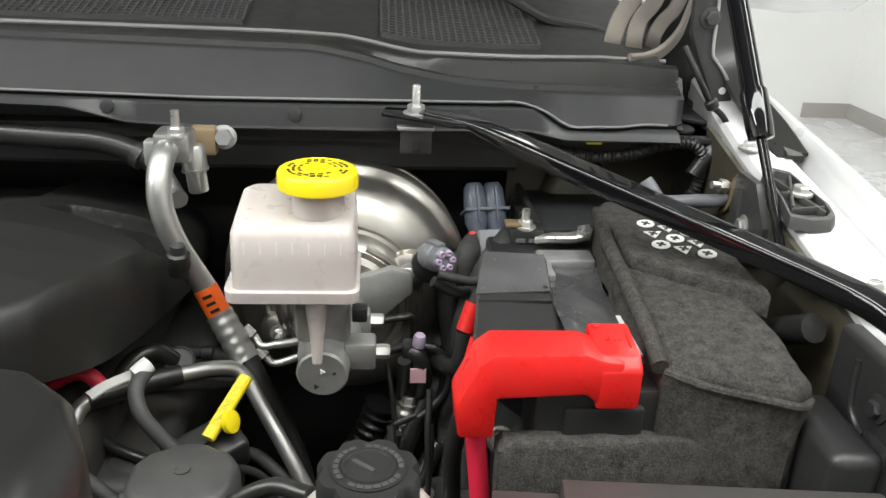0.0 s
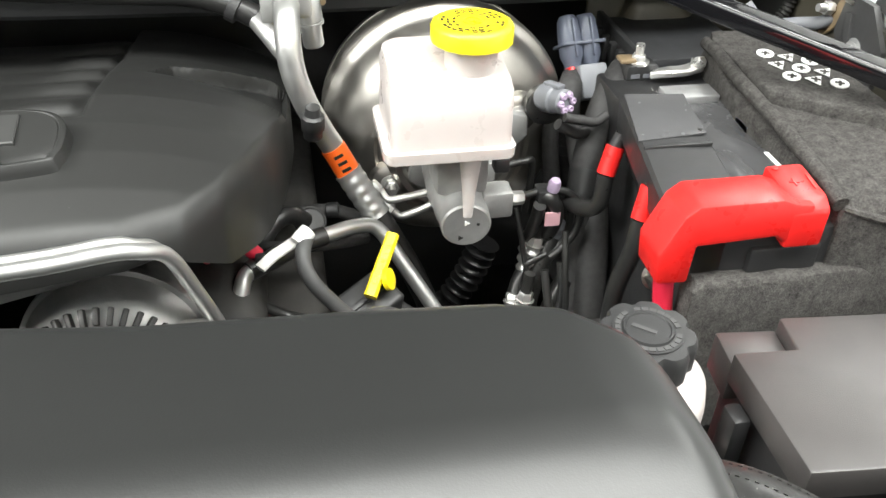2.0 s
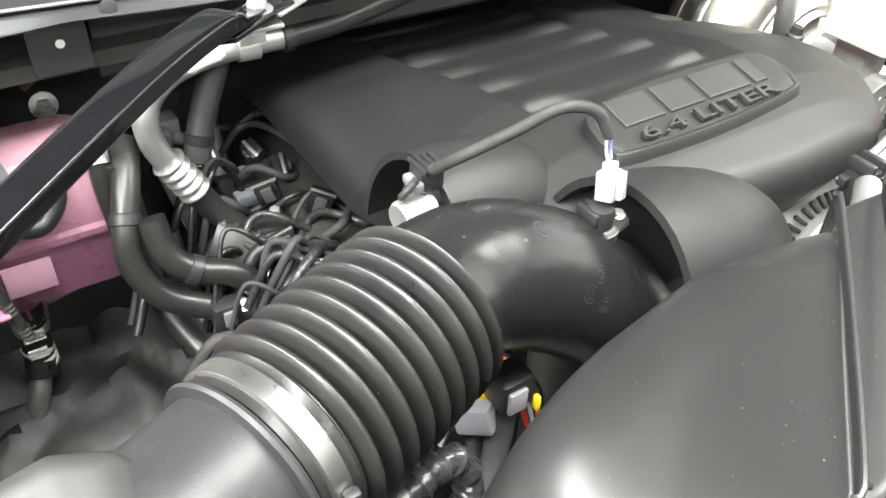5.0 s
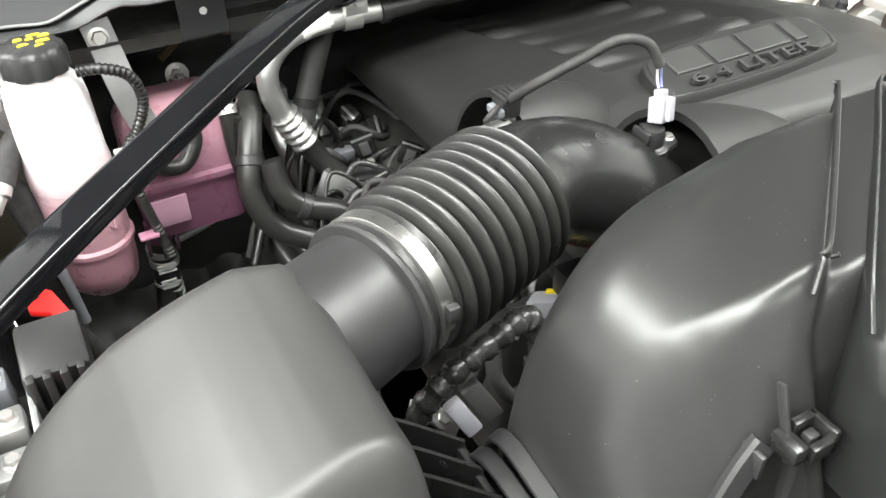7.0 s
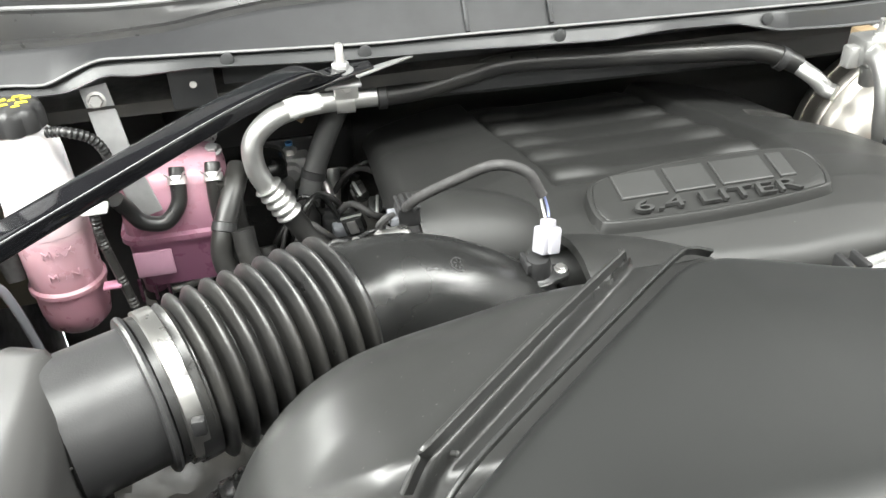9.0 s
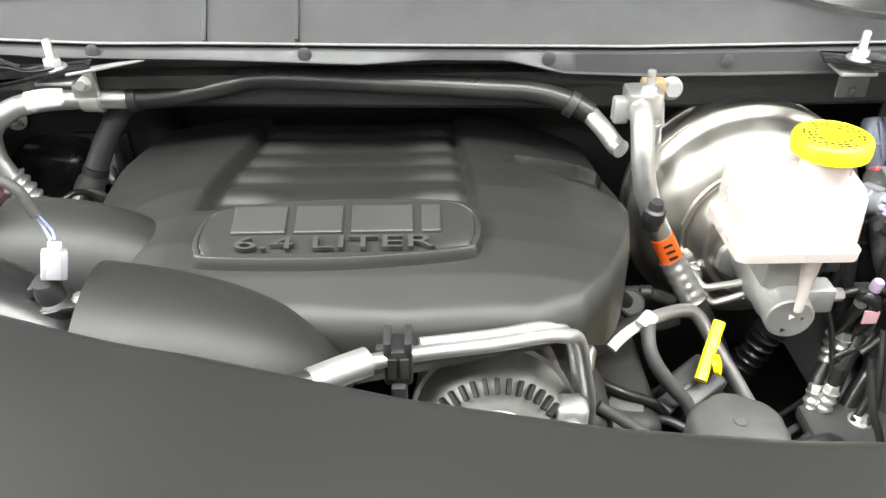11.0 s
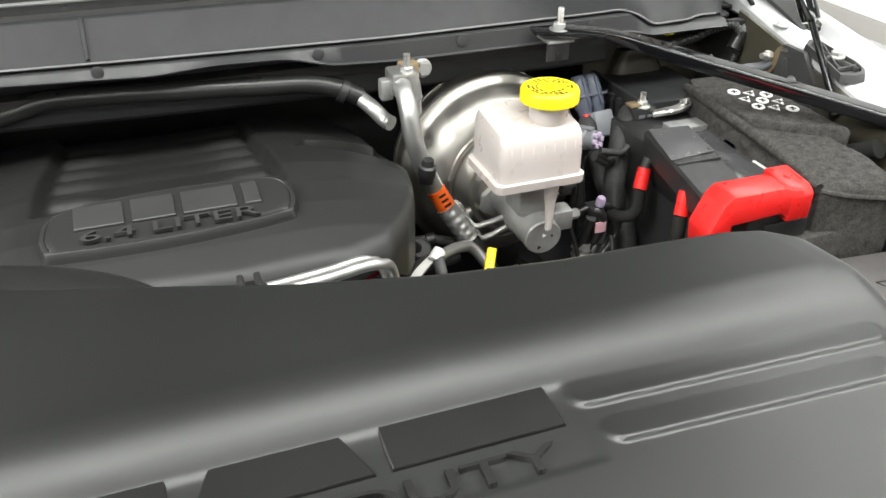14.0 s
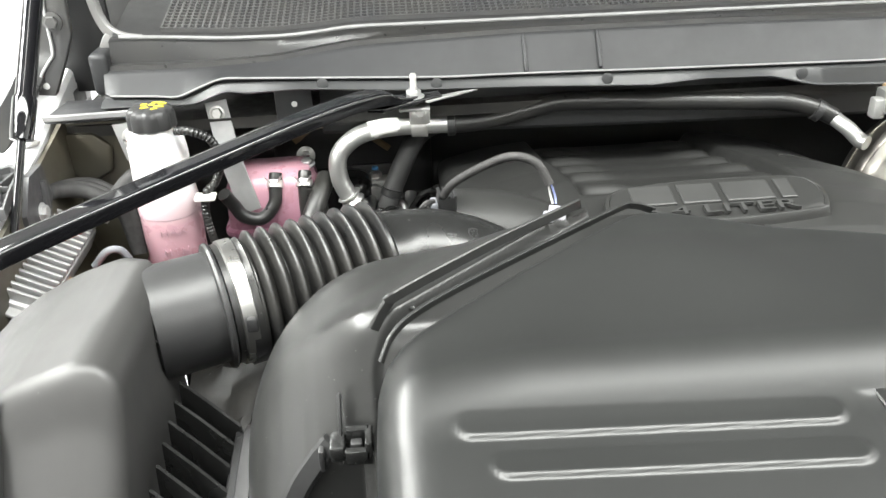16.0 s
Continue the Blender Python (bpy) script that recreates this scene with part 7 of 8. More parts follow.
part("lever", extr([(-0.836, 0.897), (-0.812, 0.872), (-0.803, 0.838), (-0.800, 0.808), (-0.806, 0.812), (-0.818, 0.842), (-0.834, 0.852)], "z", 1.156, 1.163, 0.001), RED, pl, "red locking lever")
part("lever_hole", lathe([(0.004, 0), (0.004, 0.001), (0.0005, 0.001)], (-0.827, 0.868, 1.1635), seg=14), VOID, pl)
part("lower_lever", rbox(-0.83, -0.812, 0.655, 0.668, 1.175, 1.198, 0.003), RED, pl)
for k in range(4):
    part("rib", rbox(-0.842 + k * 0.012, -0.836 + k * 0.012, 0.712, 0.722, 1.158, 1.203, 0.001), BLACK, pl)
part("cable", tube([(-0.82, 0.79, 1.17), (-0.81, 0.83, 1.14), (-0.80, 0.87, 1.08), (-0.79, 0.90, 1.0)], 0.014, 12), TAPE, pl)
hp = thing("heater_pipe", "thin bright pipe and loops beside the fender", "pipe")
part("pipe", tube([(-0.845, 0.90, 1.17), (-0.825, 0.90, 1.19), (-0.808, 0.905, 1.185), (-0.80, 0.91, 1.15), (-0.795, 0.92, 1.08)], 0.0048, 12), GREYP, hp)
vb = thing("expansion_valve", "aluminium expansion valve block with bent pipes", "valve")
part("block", rbox(-0.520, -0.470, 1.20, 1.24, 1.085, 1.135, 0.004), CAST, vb)
part("top_nut", hexbolt((-0.495, 1.22, 1.135), (0, 0, 1), 0.010, 0.008), STEEL, vb)
part("blue_dot", lathe([(0.005, 0), (0.005, 0.004), (0.0005, 0.004)], (-0.495, 1.22, 1.148), seg=12), BLUEST, vb)
part("pipe", tube([(-0.505, 1.19, 1.11), (-0.507, 1.16, 1.105), (-0.505, 1.135, 1.085), (-0.495, 1.12, 1.04), (-0.48, 1.10, 0.98)], 0.011, 14), ALU, vb)
part("pipe", tube([(-0.478, 1.19, 1.115), (-0.465, 1.165, 1.118), (-0.452, 1.15, 1.105), (-0.455, 1.13, 1.06), (-0.47, 1.12, 1.0)], 0.0075, 12), ALU, vb)
part("pipe", tube([(-0.44, 1.18, 1.12), (-0.445, 1.15, 1.09), (-0.46, 1.12, 1.02)], 0.009, 12), ALU, vb)
wp = thing("drain_pipe", "bright thin pipe crossing below the coolant tank", "pipe")
part("pipe", tube([(-0.600, 1.10, 1.050), (-0.610, 1.105, 1.034), (-0.632, 1.11, 1.020), (-0.665, 1.115, 1.008), (-0.70, 1.12, 1.0)], 0.0050, 12), ALU, wp)
hh = thing("heater_hose", "two thick black heater hoses curving behind the intake", "hose")
part("hose", tube([(-0.575, 1.04, 1.20), (-0.572, 1.035, 1.12), (-0.57, 1.02, 1.05), (-0.55, 0.97, 1.0), (-0.52, 0.90, 0.97), (-0.48, 0.85, 0.95)], 0.014, 14), RUBBER, hh)
part("hose", tube([(-0.545, 1.04, 1.10), (-0.54, 1.0, 1.03), (-0.51, 0.94, 0.995), (-0.47, 0.88, 0.98), (-0.42, 0.84, 0.96)], 0.014, 14), RUBBER, hh)

# coil packs, injectors and loose wiring beside the engine cover
random.seed(4)


def build_coil(x, y, z):
    c = thing("ignition_coil", "black ignition coil with plug beside the engine cover", "ignition coil", "ignition coils")
    part("body", rbox(x - 0.022, x + 0.022, y - 0.018, y + 0.018, z - 0.04, z, 0.005), BLACK, c)
    part("plug", rbox(x - 0.012, x + 0.012, y - 0.034, y - 0.016, z - 0.02, z - 0.004, 0.003), GREYP, c)
    part("bolt", hexbolt((x + 0.012, y + 0.008, z), (0, 0, 1), 0.006, 0.006), STEEL, c)
    return c


for y in (0.83, 0.92, 1.01, 1.10):
    build_coil(-0.445, y, 1.10)
for y in (0.80, 0.90):
    build_coil(0.165, y, 1.03)


def build_loose_wire(pts, r, material, label="black engine wiring lead"):
    w = thing("wiring_lead", label, "wire", "engine wiring")
    part("lead", tube(pts, r, 10), material, w)
    return w


for k in range(10):
    x0, y0 = -0.47 + random.uniform(-0.03, 0.03), 0.80 + 0.03 * k
    build_loose_wire([(x0 - 0.05, y0, 1.02 + random.uniform(0, 0.05)), (x0, y0 + 0.02, 1.10 + random.uniform(-0.03, 0.03)), (x0 + 0.05, y0 + random.uniform(-0.03, 0.05), 1.08), (x0 + 0.08, y0 + 0.05, 1.02)], random.uniform(0.004, 0.008), random.choice((RUBBER, TAPE, BLACK)))
for k in range(16):
    x0, y0, z0 = random.uniform(-0.51, -0.45), 0.86 + 0.016 * k, random.uniform(1.07, 1.13)
    build_loose_wire([(x0 - 0.04, y0 - 0.01, z0 - 0.05), (x0 - 0.015, y0 + random.uniform(-0.02, 0.02), z0 + 0.01), (x0 + 0.012, y0 + random.uniform(-0.02, 0.03), z0 + random.uniform(-0.02, 0.025)), (x0 + 0.04, y0 + 0.03, z0 - 0.06)], random.uniform(0.0022, 0.0045), random.choice((RUBBER, TAPE, DUCT)))
for k in range(12):
    x0, y0 = 0.16 + random.uniform(-0.05, 0.22), 0.70 + random.uniform(0.0, 0.16)
    z0 = 0.98 + random.uniform(-0.04, 0.06)
    build_loose_wire([(x0 - 0.07, y0 + 0.03, z0 - 0.03), (x0 - 0.02, y0, z0 + 0.02), (x0 + 0.03, y0 + random.uniform(-0.04, 0.04), z0), (x0 + 0.07, y0 + 0.02, z0 - 0.06)], random.uniform(0.004, 0.009), random.choice((RUBBER, TAPE, BLACK)))
build_loose_wire([(0.13, 0.86, 1.09), (0.16, 0.84, 1.098), (0.21, 0.86, 1.085), (0.245, 0.90, 1.06)], 0.007, TAPE)
build_loose_wire([(0.12, 0.72, 1.10), (0.15, 0.71, 1.085), (0.19, 0.69, 1.07), (0.23, 0.70, 1.05)], 0.006, TAPE)
steer = thing("steering_boot", "black ribbed rubber steering boot below the master cylinder", "boot")
part("boot", corrugated([(0.4, 0.98, 0.981), (0.386, 0.98, 0.942), (0.369, 0.98, 0.909), (0.35, 0.98, 0.879), (0.327, 0.98, 0.84)], 0.0160, 0.0044, 0.0125, 28, 0.14), RUBBER, steer)


def build_brake_hose(label, hose_pts, r, ferrule=None, material=None):
    h = thing("brake_hose", label, "hose", "brake hoses")
    part("hose", tube(hose_pts, r, 14), material or RUBBER, h)
    if ferrule:
        a, b = Vector(ferrule[0]), Vector(ferrule[1])
        part("ferrule", tube([a, a.lerp(b, 0.5), b], 0.009, 16, 10, lambda s, L: 0.0090 + 0.0014 * math.cos(2 * math.pi * s / 0.011)), STEEL, h, "crimped steel ferrule")
        part("nut", hexbolt(a, a - b, 0.0085, 0.009), STEEL, h)
    return h


build_brake_hose("glossy black brake hose bending beside the master cylinder", [(0.422, 0.858, 1.126), (0.434, 0.850, 1.122), (0.441, 0.854, 1.097), (0.437, 0.873, 1.054), (0.423, 0.871, 1.028), (0.409, 0.859, 1.012), (0.400, 0.845, 0.993), (0.395, 0.837, 0.966)], 0.0085, ((0.399, 0.842, 0.999), (0.394, 0.834, 0.977)))
build_brake_hose("black brake hose with crimped ferrule", [(0.420, 0.846, 1.120), (0.420, 0.856, 1.094), (0.420, 0.873, 1.059), (0.419, 0.871, 1.037), (0.417, 0.853, 0.999), (0.406, 0.831, 0.944)], 0.0068, ((0.421, 0.875, 1.057), (0.418, 0.867, 1.023)))
build_brake_hose("black brake hose with grey end fitting", [(0.451, 0.871, 1.071), (0.441, 0.864, 1.052), (0.430, 0.856, 1.030), (0.420, 0.847, 0.999), (0.412, 0.837, 0.944)], 0.010)
build_brake_hose("ribbed black conduit dropping beside the battery", [(0.461, 0.853, 1.015), (0.451, 0.847, 1.001), (0.440, 0.838, 0.982), (0.428, 0.826, 0.955)], 0.010)
fit_ = thing("hose_end", "grey moulded end fitting on a brake hose", "fitting")
part("cap", lathe([(0.010, -0.012), (0.0115, -0.010), (0.0115, 0.006), (0.009, 0.010), (0.0005, 0.010)], (0.452, 0.872, 1.072), (0.5, 0.3, 0.8), 18), GREYP, fit_)
clipp = thing("line_clip", "black line clip with pale pink stud", "clip")
part("clip", rbox(0.418, 0.438, 0.848, 0.868, 1.118, 1.134, 0.003), BLACK, clipp)
part("stud", lathe([(0.0065, 0), (0.0065, 0.010), (0.005, 0.013), (0.0005, 0.013)], (0.434, 0.852, 1.134), (0.1, -0.2, 1), 12), LAVENDER, clipp)
pb = thing("tray_bolt", "pale plated bolt beside the battery tray", "bolt")
part("head", hexbolt((0.503, 0.735, 1.103), (-0.2, -0.9, 0.5), 0.011, 0.012, 0.013), ZINC, pb)
part("shank", tube([(0.503, 0.735, 1.10), (0.506, 0.75, 1.09)], 0.006, 10), ZINC, pb)
tag = tagged(part("paper_tag", rbox(0.426, 0.442, 0.842, 0.844, 1.096, 1.112, 0.0, m=None), mat("pink_tag", (0.62, 0.36, 0.40), 0.6)), "small pink paper tag on a brake line", "tag")
rp = thing("red_hose_end", "dull red plastic part beside the engine", "pipe")
part("pipe", tube([(0.086, 0.822, 1.108), (0.106, 0.818, 1.122), (0.124, 0.814, 1.124), (0.136, 0.812, 1.112)], 0.0075, 14, 8), CABLE_RED, rp)
plug = thing("throttle_plug", "grey connector with yellow lock below the elbow", "connector")
part("housing", rbox(-0.422, -0.392, 0.625, 0.652, 1.160, 1.190, 0.004), BLACK, plug)
part("pin_face", rbox(-0.418, -0.402, 0.6215, 0.6255, 1.163, 1.184, 0.001), PLUGW, plug)
part("lock", rbox(-0.398, -0.393, 0.616, 0.622, 1.162, 1.176, 0.002), YELLOW, plug)
part("bolt", hexbolt((-0.37, 0.65, 1.20), (0, -0.5, 1), 0.010, 0.010, 0.014), STEEL, plug)
part("lead", tube([(-0.405, 0.64, 1.165), (-0.43, 0.62, 1.12), (-0.47, 0.58, 1.08), (-0.50, 0.55, 1.02)], 0.010, 12), TAPE, plug)
rad = thing("lower_harness", "taped black harness loop between air box and duct", "harness")
part("hose", tube([(-0.612, 0.575, 1.10), (-0.606, 0.570, 1.150), (-0.592, 0.566, 1.188), (-0.570, 0.566, 1.208), (-0.536, 0.570, 1.218), (-0.512, 0.574, 1.224), (-0.499, 0.576, 1.222), (-0.489, 0.572, 1.200), (-0.497, 0.566, 1.172), (-0.500, 0.560, 1.12)], 0.0085, 16, 10, lambda s, L: 0.0092 + 0.0012 * math.sin(s * 420) + 0.0006 * math.sin(s * 1130)), WRAP, rad)
part("pale_plug", moved(rbox(-0.007, 0.007, -0.006, 0.006, -0.016, 0.016, 0.002), Matrix.Translation((-0.566, 0.558, 1.168)) @ Euler((radians(-20), radians(-28), 0)).to_matrix().to_4x4()), PLUGW, rad, "pale plug end")
part("dark_plug", moved(rbox(-0.008, 0.008, -0.006, 0.006, -0.018, 0.018, 0.002), Matrix.Translation((-0.548, 0.562, 1.172)) @ Euler((radians(-20), radians(-28), 0)).to_matrix().to_4x4()), EPAINT, rad)
part("steel_end", tube([(-0.575, 0.515, 1.12), (-0.565, 0.505, 1.10), (-0.555, 0.50, 1.07)], 0.006, 12), STEEL, rad)

# plugs and a bracket deep beside the intake
deep = thing("engine_plug", "pale grey engine plug with yellow lock beside the intake", "connector")
DM = Matrix.Translation((-0.430, 0.646, 1.150)) @ Euler((radians(-20), radians(10), radians(35))).to_matrix().to_4x4()
part("housing", rbox(-0.013, 0.013, -0.016, 0.014, -0.012, 0.010, 0.003, m=DM), PLUGW, deep)
part("lock", rbox(0.004, 0.010, -0.018, 0.000, 0.009, 0.013, 0.001, m=DM), YELLOW, deep, "yellow lock tab")
part("socket", join(rbox(-0.011, 0.011, 0.012, 0.036, -0.011, 0.007, 0.003, m=DM), lathe([(0.007, 0), (0.007, 0.02), (0.0005, 0.02)], DM @ Vector((0.0, 0.03, 0.004)), (0.2, 0.6, 0.5), 16)), BLACK, deep)
part("bracket_arm", strip([(-0.450, 0.668, 1.105), (-0.436, 0.672, 1.135), (-0.418, 0.690, 1.150), (-0.395, 0.70, 1.150)], 0.016, 0.004), CAST, deep)
part("taped_lead", tube([(-0.425, 0.650, 1.120), (-0.445, 0.628, 1.095), (-0.475, 0.622, 1.080), (-0.492, 0.628, 1.105), (-0.488, 0.645, 1.125), (-0.50, 0.66, 1.06)], 0.0075, 12), TAPE, deep)
small = thing("engine_plug", "black plug with orange and white wires beside the intake", "connector")
part("housing", rbox(-0.386, -0.366, 0.690, 0.712, 1.125, 1.150, 0.003), BLACK, small)
for k, m in enumerate((RED, WHITE, ORANGE, BLACK)):
    part("wire", tube([(-0.382 + k * 0.004, 0.690, 1.142), (-0.380 + k * 0.005, 0.676, 1.138), (-0.376 + k * 0.007, 0.660, 1.120), (-0.37 + k * 0.006, 0.652, 1.09)], 0.0016, 8), m, small)
stay = thing("harness_bracket", "bare metal harness bracket under the air box neck", "bracket")
part("plate", strip([(-0.590, 0.600, 1.150), (-0.570, 0.592, 1.134), (-0.556, 0.588, 1.112)], 0.014, 0.004, (0, -0.6, 0.8)), GALV, stay)
part("bolt", hexbolt((-0.566, 0.588, 1.136), (0, -0.6, 0.8), 0.006, 0.006, 0.009), STEEL, stay)

# ---------------------------------------------------------------- left corner by the fender
lcn = thing("fender_connector", "stack of grey and steel connectors beside the control module", "connector", "module connectors")
for k, (x, y, z, mt) in enumerate(((-0.872, 0.745, 1.178, GREYP), (-0.866, 0.705, 1.172, ALU), (-0.868, 0.668, 1.165, GALV), (-0.862, 0.635, 1.160, ALU))):
    part("block", rbox(x - 0.016, x + 0.016, y - 0.014, y + 0.014, z - 0.03, z + 0.012, 0.003), mt, lcn)
    part("pin", hexbolt((x + 0.005, y, z + 0.012), (0.1, 0, 1), 0.006, 0.006, 0.008), STEEL, lcn)
part("carrier", rbox(-0.892, -0.842, 0.60, 0.765, 1.10, 1.150, 0.004), BLACK, lcn)
part("rail", rbox(-0.846, -0.841, 0.62, 0.765, 1.14, 1.182, 0.001), GALV, lcn)
lhar = thing("wiring_harness", "taped harness bundle lying along the fender", "harness")
for k in range(3):
    part("taped_run", tube([(-0.935 + 0.008 * k, 0.90, 1.232 + 0.004 * k), (-0.915 + 0.004 * k, 0.955, 1.246), (-0.885, 0.985 + 0.008 * k, 1.240), (-0.855, 0.99 + 0.012 * k, 1.228), (-0.825 + 0.006 * k, 0.985, 1.205), (-0.81, 0.97, 1.15)], 0.010, 12), TAPE, lhar)
part("end_plug", rbox(-0.948, -0.918, 0.872, 0.898, 1.222, 1.240, 0.004), WHITE, lhar, "pale plug end")
lpan = thing("inner_panel", "grey primed panel with tan sealer at the cowl corner", "panel", kind="structure")
part("panel", extr([(-0.975, 1.30), (-0.80, 1.305), (-0.80, 1.05), (-0.93, 1.05), (-0.955, 1.20)], "y", 1.066, 1.072, 0.001), KHAKI, lpan)
part("boss", extr([(-0.905, 1.292), (-0.865, 1.290), (-0.845, 1.270), (-0.85, 1.235), (-0.89, 1.215), (-0.915, 1.245)], "y", 1.055, 1.067, 0.005), KHAKI, lpan)
part("sealer", extr([(-0.938, 1.272), (-0.916, 1.268), (-0.918, 1.252), (-0.934, 1.246), (-0.945, 1.256)], "y", 1.060, 1.067, 0.003), TAN, lpan, "tan sealer patch")
part("sealer", extr([(-0.945, 1.300), (-0.915, 1.305), (-0.912, 1.298), (-0.94, 1.293)], "y", 1.058, 1.067, 0.002), TAN, lpan, "tan sealer patch")
part("panel_bolt", hexbolt((-0.955, 1.02, 1.252), (1, -0.4, 0.2), 0.009, 0.008, 0.014), GALV, lpan)
cover_cloth = thing("splash_liner", "crumpled dark plastic liner below the coolant tank", "liner")
bm = bmesh.new()
gridv = [[bm.verts.new((-0.80 + 0.30 * i / 24, 0.72 + 0.42 * j / 30, 0.835 + 0.10 * (j / 30) ** 2 + 0.016 * noise.noise(Vector((i * 0.35, j * 0.35, 2.0))) + 0.011 * noise.noise(Vector((i * 0.9, j * 0.9, 5.0))))) for j in range(31)] for i in range(25)]
for i in range(24):
    for j in range(30):
        bm.faces.new((gridv[i][j], gridv[i + 1][j], gridv[i + 1][j + 1], gridv[i][j + 1]))
part("sheet", join(bm, rbox(-0.80, -0.50, 0.72, 1.14, 0.78, 0.80, 0.004)), VOID, cover_cloth)

# ---------------------------------------------------------------- right corner by the cowl
csp = thing("inner_panel", "grey primed panel below the cowl end beside the fender", "panel", kind="structure")
part("panel", rbox(0.56, 0.785, 1.150, 1.156, 0.90, 1.288, 0.002), KHAKI, csp)
part("hump", ring_mesh([res_ring(z, x0, x1, y0, 1.152, 0.02) for z, x0, x1, y0 in ((1.02, 0.60, 0.70, 1.13), (1.08, 0.59, 0.71, 1.118), (1.20, 0.60, 0.70, 1.118), (1.24, 0.62, 0.68, 1.140))]), KHAKI, csp)
clg = thing("cowl_ledge", "grey moulded ledge with grommet at the cowl end", "ledge", kind="structure")
part("shelf", extr([(0.725, 1.066), (0.800, 1.040), (0.812, 1.075), (0.80, 1.135), (0.74, 1.135)], "z", 1.292, 1.300, 0.002), COWL, clg)
part("grommet", lathe([(0.016, 0), (0.016, 0.003), (0.011, 0.006), (0.0005, 0.006)], (0.757, 1.083, 1.300), seg=24), COWL, clg)
part("flap", extr([(0.745, 1.13), (0.795, 1.10), (0.830, 1.14), (0.79, 1.19)], "z", 1.302, 1.307, 0.001), BLACK, clg)
part("upstand", rbox(0.752, 0.758, 1.10, 1.20, 1.30, 1.345, 0.002), COWL, clg)
rcab = thing("hood_cable", "black cable with grey sleeve at the cowl corner", "cable")
part("cable", tube([(0.745, 1.08, 1.40), (0.764, 1.06, 1.362), (0.780, 1.06, 1.338), (0.795, 1.06, 1.325), (0.802, 1.058, 1.313), (0.795, 1.055, 1.300), (0.785, 1.05, 1.285)], 0.0038, 10), RUBBER, rcab)
part("sleeve", tube([(0.797, 1.052, 1.299), (0.788, 1.050, 1.288), (0.780, 1.048, 1.278)], 0.0085, 14), GREYP, rcab, "grey rubber sleeve")
part("boot", tube([(0.781, 1.048, 1.279), (0.772, 1.045, 1.268), (0.764, 1.042, 1.256)], 0.0105, 14), RUBBER, rcab, "black rubber boot")
part("joint", lathe([(0.006, 0), (0.008, 0.002), (0.008, 0.010), (0.006, 0.012)], (0.777, 1.06, 1.343), (0.4, 0, -0.6), 12), BLACK, rcab)

# dark hoses and leads low between booster, steering and battery
random.seed(11)
for k in range(4):
    x0, y0, z0 = random.uniform(0.40, 0.50), random.uniform(0.77, 0.88), random.uniform(1.00, 1.06)
    build_loose_wire([(x0, y0, z0 + 0.04), (x0 + random.uniform(-0.02, 0.02), y0 - 0.02, z0), (x0 + random.uniform(-0.03, 0.03), y0 - 0.03, z0 - 0.05), (x0 + random.uniform(-0.05, 0.03), y0 - 0.02, z0 - 0.12)], random.uniform(0.003, 0.005), random.choice((RUBBER, TAPE, RUBBER)))
trunk = thing("wiring_harness", "thick taped harness falling between booster and battery", "harness")
part("trunk", tube([(0.508, 1.03, 1.172), (0.497, 1.008, 1.165), (0.495, 1.0, 1.14), (0.500, 1.0, 1.10), (0.512, 1.0, 1.04), (0.53, 1.0, 0.93)], 0.0145, 14), TAPE, trunk)
part("side_run", tube([(0.50, 1.02, 1.165), (0.480, 1.0, 1.155), (0.472, 0.985, 1.12), (0.478, 0.98, 1.07), (0.49, 0.98, 0.98)], 0.010, 12), TAPE, trunk)
for z, x in ((1.13, 0.496), (1.10, 0.500), (1.04, 0.512)):
    part("tape_band", lathe([(0.0145, -0.007), (0.0156, -0.006), (0.0156, 0.006), (0.0145, 0.007)], (x, 1.0, z), (0.15, 0, -1), 16), BLACK, trunk)
sb = thing("frame_bracket", "black stamped bracket with steel bolts below the master cylinder", "bracket")
part("plate", rbox(0.38, 0.50, 0.70, 0.84, 0.965, 0.985, 0.006), EPAINT, sb)
for x, y in ((0.41, 0.73), (0.47, 0.76), (0.44, 0.81)):
    part("bolt", hexbolt((x, y, 0.985), (0, 0, 1), 0.009, 0.008, 0.013), STEEL, sb)

# wiring and small parts behind the intake tube
random.seed(23)
for k in range(14):
    x0, y0, z0 = random.uniform(-0.58, -0.44), random.uniform(0.76, 1.04), random.uniform(1.00, 1.08)
    build_loose_wire([(x0 - 0.04, y0, z0 - 0.02), (x0 - 0.01, y0 + random.uniform(-0.03, 0.03), z0 + 0.02), (x0 + 0.03, y0 + random.uniform(-0.03, 0.05), z0), (x0 + 0.05, y0 + 0.02, z0 - 0.06)], random.uniform(0.0025, 0.007), random.choice((RUBBER, TAPE, TAPE, RUBBER)))
for k in range(6):
    x0, y0, z0 = random.uniform(-0.56, -0.45), random.uniform(0.84, 1.02), random.uniform(1.02, 1.07)
    c = thing("wiring_connector", "small black wiring connector with steel bolt", "connector", "small connectors")
    part("shell", rbox(x0 - 0.014, x0 + 0.014, y0 - 0.010, y0 + 0.010, z0 - 0.02, z0 + 0.012, 0.003), BLACK, c)
    part("lock", rbox(x0 - 0.006, x0 + 0.006, y0 - 0.014, y0 - 0.010, z0 - 0.01, z0 + 0.008, 0.001), GREYP, c)
    part("bolt", hexbolt((x0 + 0.018, y0, z0), (0, -0.4, 1), 0.005, 0.005, 0.008), STEEL, c)

